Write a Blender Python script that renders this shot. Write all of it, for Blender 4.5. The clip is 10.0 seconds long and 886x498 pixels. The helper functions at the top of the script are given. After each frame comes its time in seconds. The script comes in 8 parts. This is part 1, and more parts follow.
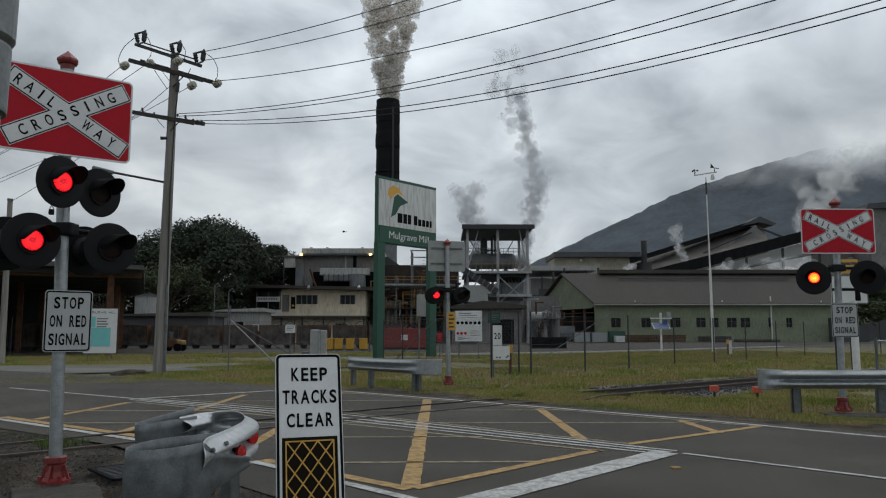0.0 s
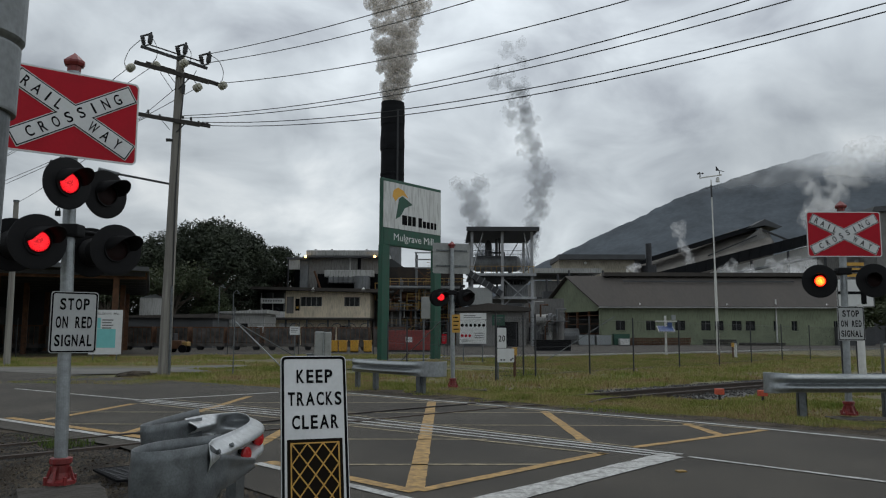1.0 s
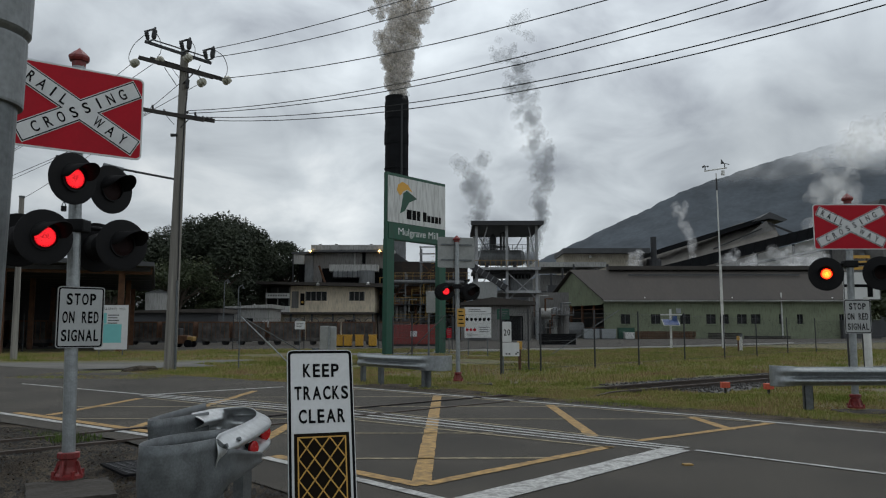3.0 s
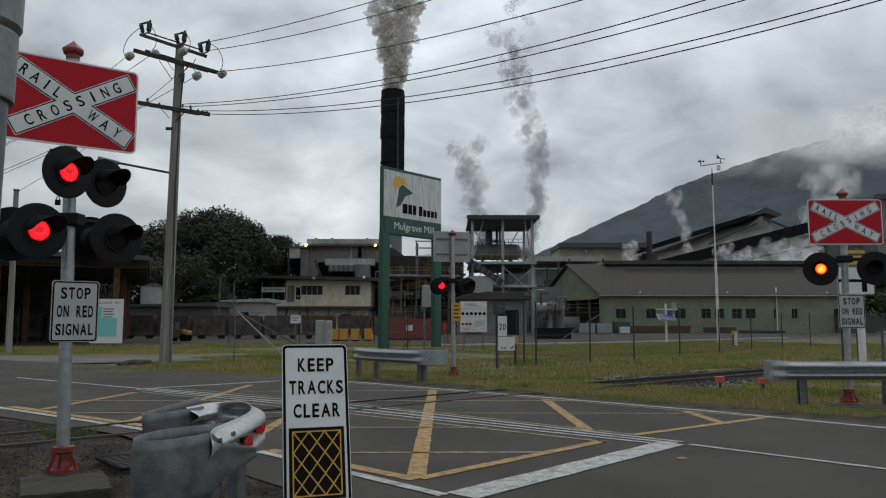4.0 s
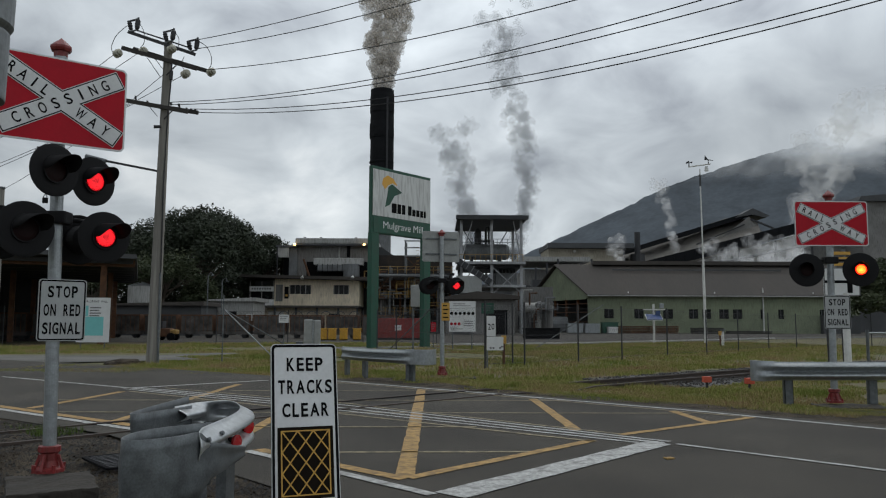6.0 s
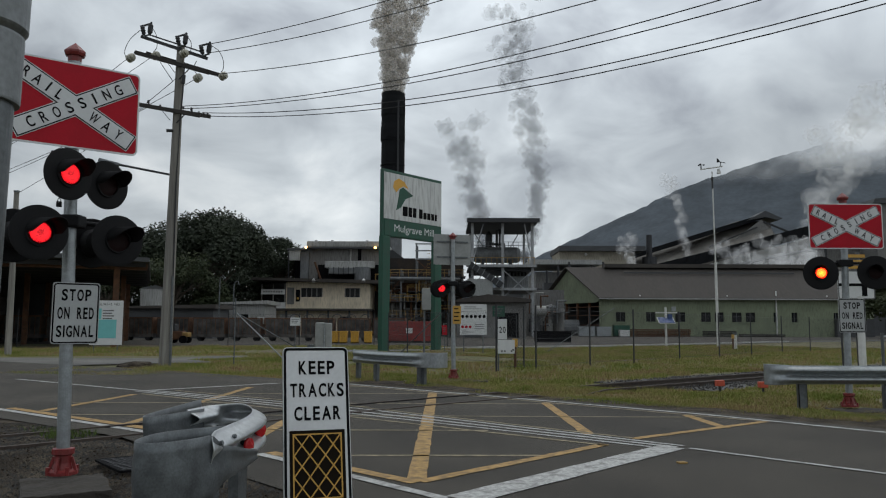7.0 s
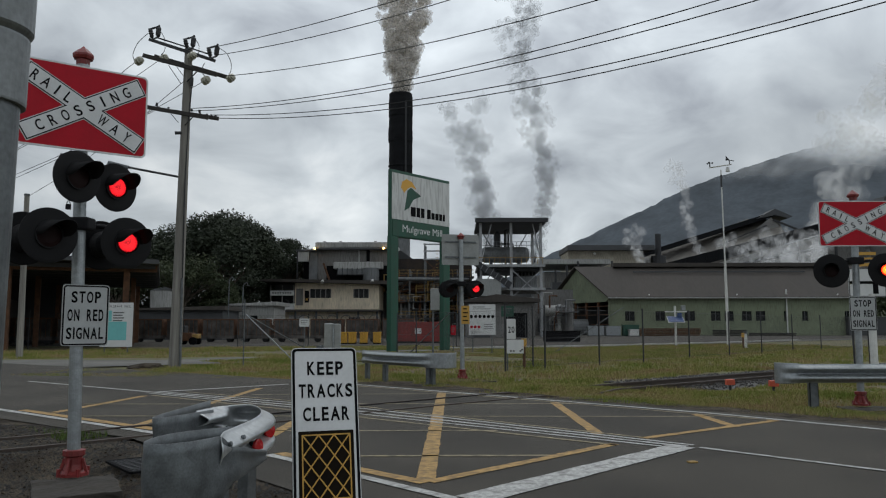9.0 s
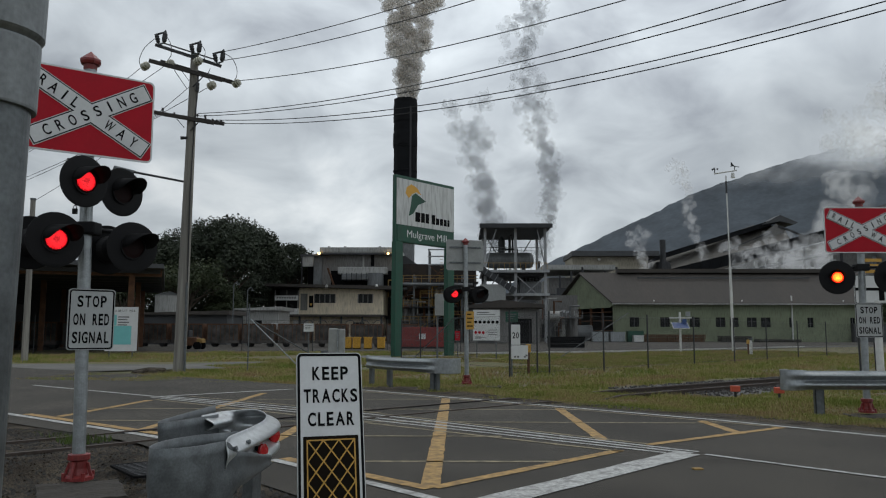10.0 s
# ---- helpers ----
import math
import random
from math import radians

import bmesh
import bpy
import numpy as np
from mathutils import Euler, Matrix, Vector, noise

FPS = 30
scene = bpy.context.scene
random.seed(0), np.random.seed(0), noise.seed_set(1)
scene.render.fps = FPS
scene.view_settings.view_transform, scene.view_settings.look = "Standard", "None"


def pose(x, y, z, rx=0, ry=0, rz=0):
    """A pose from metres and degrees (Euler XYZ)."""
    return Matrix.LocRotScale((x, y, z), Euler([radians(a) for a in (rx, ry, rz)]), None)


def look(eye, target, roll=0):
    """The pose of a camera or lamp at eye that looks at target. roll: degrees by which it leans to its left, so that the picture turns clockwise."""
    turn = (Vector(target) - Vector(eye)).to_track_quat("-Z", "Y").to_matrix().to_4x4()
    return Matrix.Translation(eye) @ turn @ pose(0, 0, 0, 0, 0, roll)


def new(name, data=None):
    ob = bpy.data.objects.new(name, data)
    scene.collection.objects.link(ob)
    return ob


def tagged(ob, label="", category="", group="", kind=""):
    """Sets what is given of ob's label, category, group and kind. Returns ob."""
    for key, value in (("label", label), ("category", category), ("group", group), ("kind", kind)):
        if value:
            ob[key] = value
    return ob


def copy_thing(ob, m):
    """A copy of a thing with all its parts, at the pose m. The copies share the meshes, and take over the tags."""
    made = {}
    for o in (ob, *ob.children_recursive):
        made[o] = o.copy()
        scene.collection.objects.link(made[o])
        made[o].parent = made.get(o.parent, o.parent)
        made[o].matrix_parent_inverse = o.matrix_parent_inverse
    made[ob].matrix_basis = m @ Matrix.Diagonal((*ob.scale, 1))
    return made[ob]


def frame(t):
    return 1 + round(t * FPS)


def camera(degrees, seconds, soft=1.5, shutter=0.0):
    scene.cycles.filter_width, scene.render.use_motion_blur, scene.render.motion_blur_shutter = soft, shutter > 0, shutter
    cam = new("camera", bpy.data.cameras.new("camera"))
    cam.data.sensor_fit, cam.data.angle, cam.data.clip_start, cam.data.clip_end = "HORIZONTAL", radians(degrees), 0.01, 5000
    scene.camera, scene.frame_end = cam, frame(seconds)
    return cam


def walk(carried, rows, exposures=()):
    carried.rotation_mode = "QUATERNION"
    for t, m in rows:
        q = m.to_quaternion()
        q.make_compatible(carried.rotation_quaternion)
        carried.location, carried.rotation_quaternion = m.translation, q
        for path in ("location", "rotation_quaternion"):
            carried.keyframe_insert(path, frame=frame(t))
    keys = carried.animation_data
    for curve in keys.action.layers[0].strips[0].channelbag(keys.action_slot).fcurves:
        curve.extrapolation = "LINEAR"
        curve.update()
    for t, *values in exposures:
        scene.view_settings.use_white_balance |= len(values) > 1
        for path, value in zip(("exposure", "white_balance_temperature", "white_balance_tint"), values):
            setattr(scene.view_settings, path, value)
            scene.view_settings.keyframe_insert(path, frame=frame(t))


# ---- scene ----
cam = camera(60, 10.0, soft=1.15)
PATH = [
    (0, pose(0.000, 0.000, 1.300, 96.303, 0, 0.000)),
    (0.5, pose(-0.002, 0.004, 1.301, 96.416, 0, 0.064) @ pose(0, 0, 0, 0, 0, -0.023)),
    (1, pose(-0.008, 0.003, 1.300, 96.471, 0, 0.331) @ pose(0, 0, 0, 0, 0, 0.171)),
    (1.5, pose(-0.013, 0.006, 1.300, 96.292, 0, 0.527) @ pose(0, 0, 0, 0, 0, 0.259)),
    (2, pose(-0.018, 0.007, 1.298, 96.165, 0, 0.760) @ pose(0, 0, 0, 0, 0, 0.120)),
    (2.5, pose(-0.019, 0.011, 1.297, 96.117, 0, 0.759) @ pose(0, 0, 0, 0, 0, 0.041)),
    (4, pose(-0.012, 0.014, 1.301, 95.609, 0, 0.361) @ pose(0, 0, 0, 0, 0, 0.076)),
    (4.5, pose(-0.008, 0.011, 1.298, 95.349, 0, 0.211) @ pose(0, 0, 0, 0, 0, 0.113)),
    (5, pose(-0.009, 0.006, 1.298, 95.400, 0, -0.089) @ pose(0, 0, 0, 0, 0, 0.085)),
    (5.5, pose(-0.012, 0.003, 1.299, 95.462, 0, -0.687) @ pose(0, 0, 0, 0, 0, 0.134)),
    (7, pose(-0.022, 0.012, 1.304, 95.810, 0, 0.351) @ pose(0, 0, 0, 0, 0, 0.267)),
    (7.5, pose(-0.018, 0.017, 1.302, 95.661, 0, 0.554) @ pose(0, 0, 0, 0, 0, 0.040)),
    (8, pose(-0.018, 0.015, 1.300, 95.542, 0, 0.644) @ pose(0, 0, 0, 0, 0, -0.093)),
    (8.5, pose(-0.014, 0.013, 1.302, 95.622, 0, 0.743) @ pose(0, 0, 0, 0, 0, -0.155)),
    (9, pose(-0.017, 0.018, 1.302, 95.829, 0, 0.979) @ pose(0, 0, 0, 0, 0, -0.037)),
    (9.5, pose(-0.020, 0.018, 1.299, 96.039, 0, 1.249) @ pose(0, 0, 0, 0, 0, 0.152)),
    (10, pose(-0.024, 0.015, 1.302, 96.229, 0, 1.306) @ pose(0, 0, 0, 0, 0, 0.156)),
]
walk(cam, PATH)
scene.cycles.transparent_max_bounces = 96


# ---------------------------------------------------------------- sky and sun
def make_world():
    world = bpy.data.worlds.new("overcast_sky")
    scene.world = world
    world.use_nodes = True
    nt = world.node_tree
    nt.nodes.clear()
    N, L = nt.nodes.new, nt.links.new
    out, bg = N("ShaderNodeOutputWorld"), N("ShaderNodeBackground")
    sky = N("ShaderNodeTexSky")
    sky.sky_type, sky.sun_disc = "NISHITA", False
    sky.sun_elevation, sky.sun_rotation = radians(61), radians(22)
    tc, sep = N("ShaderNodeTexCoord"), N("ShaderNodeSeparateXYZ")
    L(tc.outputs["Generated"], sep.inputs[0])
    # clouds lie on a flat layer, so they crowd together towards the horizon
    add = N("ShaderNodeMath")
    add.operation, add.inputs[1].default_value = "ADD", 0.42
    absz = N("ShaderNodeMath")
    absz.operation = "ABSOLUTE"
    L(sep.outputs[2], absz.inputs[0])
    L(absz.outputs[0], add.inputs[0])
    comb = N("ShaderNodeCombineXYZ")
    for i in (0, 1):
        d = N("ShaderNodeMath")
        d.operation = "DIVIDE"
        L(sep.outputs[i], d.inputs[0])
        L(add.outputs[0], d.inputs[1])
        L(d.outputs[0], comb.inputs[i])
    mp = N("ShaderNodeMapping")
    mp.inputs["Location"].default_value = (SKY_AT[0], SKY_AT[1], SKY_AT[2])
    L(comb.outputs[0], mp.inputs[0])
    big, fine = N("ShaderNodeTexNoise"), N("ShaderNodeTexNoise")
    big.inputs["Scale"].default_value, big.inputs["Detail"].default_value = 1.5, 3.0
    big.inputs["Distortion"].default_value = 0.25
    fine.inputs["Scale"].default_value, fine.inputs["Detail"].default_value = 4.6, 7.0
    fine.inputs["Roughness"].default_value = 0.5
    fine.inputs["Distortion"].default_value = 0.4
    L(mp.outputs[0], big.inputs[0])
    L(mp.outputs[0], fine.inputs[0])
    mixf = N("ShaderNodeMix")
    mixf.inputs[0].default_value = 0.5
    L(big.outputs[0], mixf.inputs[2])
    L(fine.outputs[0], mixf.inputs[3])
    ramp = N("ShaderNodeValToRGB")
    e = ramp.color_ramp.elements
    e[0].position, e[0].color = 0.37, (0.34, 0.37, 0.41, 1)
    e[1].position, e[1].color = 0.66, (1.0, 1.05, 1.07, 1)
    for at, tone in ((0.47, (0.55, 0.60, 0.64, 1)), (0.56, (0.73, 0.79, 0.83, 1))):
        e.new(at).color = tone
    L(mixf.outputs[0], ramp.inputs[0])
    mix = N("ShaderNodeMix")
    mix.data_type = "RGBA"
    mix.inputs[0].default_value = 0.94
    scale = N("ShaderNodeVectorMath")
    scale.operation, scale.inputs[3].default_value = "SCALE", 0.1
    L(sky.outputs[0], scale.inputs[0])
    L(scale.outputs[0], mix.inputs[6])
    # the sky is dimmed towards the left, away from the mountain
    side = N("ShaderNodeMapRange")
    side.interpolation_type = "SMOOTHSTEP"
    side.inputs[1].default_value, side.inputs[2].default_value = -0.5, 0.0
    side.inputs[3].default_value, side.inputs[4].default_value = 0.76, 1.0
    L(sep.outputs[0], side.inputs[0])
    dim = N("ShaderNodeVectorMath")
    dim.operation = "SCALE"
    L(ramp.outputs[0], dim.inputs[0])
    L(side.outputs[0], dim.inputs[3])
    # a heavy bank of cloud hangs about the mountain's top
    dot = N("ShaderNodeVectorMath")
    dot.operation = "DOT_PRODUCT"
    dot.inputs[1].default_value = Vector((0.48, 0.86, 0.12)).normalized()
    L(tc.outputs["Generated"], dot.inputs[0])
    bank = N("ShaderNodeMath")
    bank.operation = "MULTIPLY_ADD"
    bank.inputs[1].default_value = 0.09
    L(mixf.outputs[0], bank.inputs[0])
    L(dot.outputs["Value"], bank.inputs[2])
    heavy = N("ShaderNodeMapRange")
    heavy.interpolation_type = "SMOOTHSTEP"
    heavy.inputs[1].default_value, heavy.inputs[2].default_value = 1.003, 1.04
    heavy.inputs[3].default_value, heavy.inputs[4].default_value = 1.04, 0.80
    L(bank.outputs[0], heavy.inputs[0])
    # paler overhead than low down
    rise = N("ShaderNodeMapRange")
    rise.interpolation_type = "SMOOTHSTEP"
    rise.inputs[1].default_value, rise.inputs[2].default_value = 0.20, 0.40
    rise.inputs[3].default_value, rise.inputs[4].default_value = 0.86, 1.27
    L(sep.outputs[2], rise.inputs[0])
    both = N("ShaderNodeMath")
    both.operation = "MULTIPLY"
    L(heavy.outputs[0], both.inputs[0])
    L(rise.outputs[0], both.inputs[1])
    dim2 = N("ShaderNodeVectorMath")
    dim2.operation = "SCALE"
    L(dim.outputs[0], dim2.inputs[0])
    L(both.outputs[0], dim2.inputs[3])
    L(dim2.outputs[0], mix.inputs[7])
    L(mix.outputs[2], bg.inputs[0])
    bg.inputs[1].default_value = 1.0
    L(bg.outputs[0], out.inputs[0])


SKY_AT = (3.1, 1.7, 0.4)
make_world()
sun = new("sun", bpy.data.lights.new("sun", "SUN"))
sun.data.energy, sun.data.angle, sun.data.color = 0.5, radians(40), (1.0, 0.97, 0.92)
sun.matrix_world = look((12, 30, 60), (0, 0, 0))
scene.view_settings.exposure = 0.0


# ---------------------------------------------------------------- materials
def mat(name, color, rough=0.6, metal=0.0, var=0.25, scale=6.0, bump=0.15, bscale=40.0, color2=None, spec=0.5, grime=0.0, detail=6.0, stretch=(1, 1, 1), rand=0.0, speck=0.0):
    """A surface with a broad blotch, a fine grain, relief and grime."""
    m = bpy.data.materials.new(name)
    m.use_nodes = True
    nt = m.node_tree
    N, L = nt.nodes.new, nt.links.new
    b = nt.nodes["Principled BSDF"]
    tc = N("ShaderNodeTexCoord")
    mp = N("ShaderNodeMapping")
    mp.inputs["Scale"].default_value = stretch
    L(tc.outputs["Object"], mp.inputs[0])
    n1, n2 = N("ShaderNodeTexNoise"), N("ShaderNodeTexNoise")
    n1.inputs["Scale"].default_value, n1.inputs["Detail"].default_value = scale, detail
    n2.inputs["Scale"].default_value, n2.inputs["Detail"].default_value = bscale, 4.0
    L(mp.outputs[0], n1.inputs[0])
    L(mp.outputs[0], n2.inputs[0])
    ramp = N("ShaderNodeValToRGB")
    e = ramp.color_ramp.elements
    c2 = color2 or tuple(c * (1 - var) for c in color)
    e[0].position, e[0].color = 0.35, (*c2, 1)
    e[1].position, e[1].color = 0.65, (*color, 1)
    L(n1.outputs[0], ramp.inputs[0])
    mul = N("ShaderNodeMix")
    mul.data_type, mul.blend_type = "RGBA", "MULTIPLY"
    mul.inputs[0].default_value = min(1.0, var * 1.6)
    r2 = N("ShaderNodeValToRGB")
    r2.color_ramp.elements[0].position, r2.color_ramp.elements[0].color = 0.3, (0.55, 0.55, 0.55, 1)
    r2.color_ramp.elements[1].position, r2.color_ramp.elements[1].color = 0.7, (1, 1, 1, 1)
    if speck:
        lo, hi = r2.color_ramp.elements
        lo.position, lo.color = 0.40, (1 - speck, 1 - speck, 1 - speck, 1)
        hi.position, hi.color = 0.60, (1 + speck * 0.8, 1 + speck * 0.8, 1 + speck * 0.8, 1)
    L(n2.outputs[0], r2.inputs[0])
    L(ramp.outputs[0], mul.inputs[6])
    L(r2.outputs[0], mul.inputs[7])
    last = mul.outputs[2]
    if rand:
        oi = N("ShaderNodeObjectInfo")
        mr = N("ShaderNodeMapRange")
        mr.inputs[3].default_value, mr.inputs[4].default_value = 1 - rand, 1 + rand
        L(oi.outputs["Random"], mr.inputs[0])
        vm = N("ShaderNodeVectorMath")
        vm.operation = "SCALE"
        L(last, vm.inputs[0])
        L(mr.outputs[0], vm.inputs[3])
        last = vm.outputs[0]
    if grime:
        n3 = N("ShaderNodeTexNoise")
        n3.inputs["Scale"].default_value, n3.inputs["Detail"].default_value = 2.0, 8.0
        mp3 = N("ShaderNodeMapping")
        mp3.inputs["Scale"].default_value = (4, 4, 0.5)
        L(tc.outputs["Object"], mp3.inputs[0])
        L(mp3.outputs[0], n3.inputs[0])
        r3 = N("ShaderNodeValToRGB")
        r3.color_ramp.elements[0].position, r3.color_ramp.elements[1].position = 0.47, 0.66
        L(n3.outputs[0], r3.inputs[0])
        fac = N("ShaderNodeMath")
        fac.operation, fac.inputs[1].default_value = "MULTIPLY", grime
        L(r3.outputs[0], fac.inputs[0])
        g = N("ShaderNodeMix")
        g.data_type = "RGBA"
        L(fac.outputs[0], g.inputs[0])
        L(last, g.inputs[6])
        g.inputs[7].default_value = (0.045, 0.038, 0.03, 1)
        last = g.outputs[2]
    L(last, b.inputs["Base Color"])
    b.inputs["Metallic"].default_value = metal
    b.inputs["Specular IOR Level"].default_value = spec
    rr = N("ShaderNodeMapRange")
    rr.inputs[3].default_value, rr.inputs[4].default_value = max(0.03, rough - 0.12), min(1, rough + 0.12)
    L(n1.outputs[0], rr.inputs[0])
    L(rr.outputs[0], b.inputs["Roughness"])
    if bump:
        bp = N("ShaderNodeBump")
        bp.inputs["Strength"].default_value, bp.inputs["Distance"].default_value = bump, 0.02
        L(n2.outputs[0], bp.inputs["Height"])
        L(bp.outputs[0], b.inputs["Normal"])
    return m


def glow(name, rim, core, strength, radius):
    """A lit cluster of diodes: many bright dots, whiter in the middle."""
    m = bpy.data.materials.new(name)
    m.use_nodes = True
    nt = m.node_tree
    N, L = nt.nodes.new, nt.links.new
    b = nt.nodes["Principled BSDF"]
    b.inputs["Base Color"].default_value = (0.05, 0.003, 0.003, 1)
    b.inputs["Roughness"].default_value, b.inputs["Specular IOR Level"].default_value = 0.8, 0.0
    tc = N("ShaderNodeTexCoord")
    ln = N("ShaderNodeVectorMath")
    ln.operation = "LENGTH"
    L(tc.outputs["Object"], ln.inputs[0])
    mr = N("ShaderNodeMapRange")
    mr.inputs[1].default_value, mr.inputs[2].default_value = radius * 0.35, radius * 0.9
    L(ln.outputs["Value"], mr.inputs[0])
    vo = N("ShaderNodeTexVoronoi")
    vo.inputs["Scale"].default_value, vo.inputs["Randomness"].default_value = 12.0 / radius, 0.3
    L(tc.outputs["Object"], vo.inputs[0])
    dots = N("ShaderNodeMapRange")
    dots.inputs[1].default_value, dots.inputs[2].default_value = 0.25, 0.6
    dots.inputs[3].default_value, dots.inputs[4].default_value = 1.3, 0.25
    L(vo.outputs["Distance"], dots.inputs[0])
    mix = N("ShaderNodeMix")
    mix.data_type = "RGBA"
    mix.inputs[6].default_value, mix.inputs[7].default_value = (*core, 1), (*rim, 1)
    L(mr.outputs[0], mix.inputs[0])
    L(mix.outputs[2], b.inputs["Emission Color"])
    st = N("ShaderNodeMath")
    st.operation, st.inputs[1].default_value = "MULTIPLY", strength
    L(dots.outputs[0], st.inputs[0])
    L(st.outputs[0], b.inputs["Emission Strength"])
    return m


def vapour(name, color, density, scale, color2=None, wisp=False):
    """Thin smoke: a pale scattering surface, partly clear, more so in patches."""
    m = bpy.data.materials.new(name)
    m.use_nodes = True
    nt = m.node_tree
    N, L = nt.nodes.new, nt.links.new
    nt.nodes.clear()
    out = N("ShaderNodeOutputMaterial")
    d, t, tr, mx, mx2 = N("ShaderNodeBsdfDiffuse"), N("ShaderNodeBsdfTransparent"), N("ShaderNodeBsdfTranslucent"), N("ShaderNodeMixShader"), N("ShaderNodeMixShader")
    tc, n = N("ShaderNodeTexCoord"), N("ShaderNodeTexNoise")
    L(tc.outputs["Object"], n.inputs[0])
    n.inputs["Scale"].default_value, n.inputs["Detail"].default_value = scale, 6
    mr = N("ShaderNodeMapRange")
    mr.inputs[1].default_value, mr.inputs[2].default_value = 0.35, 0.65
    mr.inputs[3].default_value, mr.inputs[4].default_value = density * 0.45, min(1.0, density * 1.5)
    if wisp:
        mr.inputs[1].default_value, mr.inputs[2].default_value = 0.42, 0.66
        mr.inputs[3].default_value, mr.inputs[4].default_value = density * 0.08, density * 2.4
    L(n.outputs[0], mr.inputs[0])
    cr = N("ShaderNodeMix")
    cr.data_type = "RGBA"
    cr.inputs[6].default_value, cr.inputs[7].default_value = (*(color2 or color), 1), (*color, 1)
    L(n.outputs[0], cr.inputs[0])
    for s in (d, tr):
        L(cr.outputs[2], s.inputs[0])
    mx2.inputs[0].default_value = 0.5
    L(d.outputs[0], mx2.inputs[1])
    L(tr.outputs[0], mx2.inputs[2])
    L(mr.outputs[0], mx.inputs[0])
    L(t.outputs[0], mx.inputs[1])
    L(mx2.outputs[0], mx.inputs[2])
    L(mx.outputs[0], out.inputs[0])
    return m


def turf(name):
    """Grass: green, straw and rusty blades, in patches and blade by blade."""
    m = bpy.data.materials.new(name)
    m.use_nodes = True
    nt = m.node_tree
    N, L = nt.nodes.new, nt.links.new
    b = nt.nodes["Principled BSDF"]
    tc, broad, geo = N("ShaderNodeTexCoord"), N("ShaderNodeTexNoise"), N("ShaderNodeNewGeometry")
    broad.inputs["Scale"].default_value, broad.inputs["Detail"].default_value = 0.55, 7.0
    L(tc.outputs["Object"], broad.inputs[0])
    add = N("ShaderNodeMath")
    add.operation, add.inputs[1].default_value = "MULTIPLY_ADD", 0.30
    L(geo.outputs["Random Per Island"], add.inputs[0])
    L(broad.outputs[0], add.inputs[2])
    ramp = N("ShaderNodeValToRGB")
    e = ramp.color_ramp.elements
    e[0].position, e[0].color = 0.44, (0.135, 0.180, 0.036, 1)
    e[1].position, e[1].color = 0.88, (0.240, 0.145, 0.085, 1)
    for at, tone in ((0.58, (0.215, 0.230, 0.062, 1)), (0.68, (0.265, 0.235, 0.085, 1)), (0.78, (0.340, 0.270, 0.140, 1))):
        e.new(at).color = tone
    L(add.outputs[0], ramp.inputs[0])
    L(ramp.outputs[0], b.inputs["Base Color"])
    b.inputs["Roughness"].default_value, b.inputs["Specular IOR Level"].default_value = 0.8, 0.1
    return m


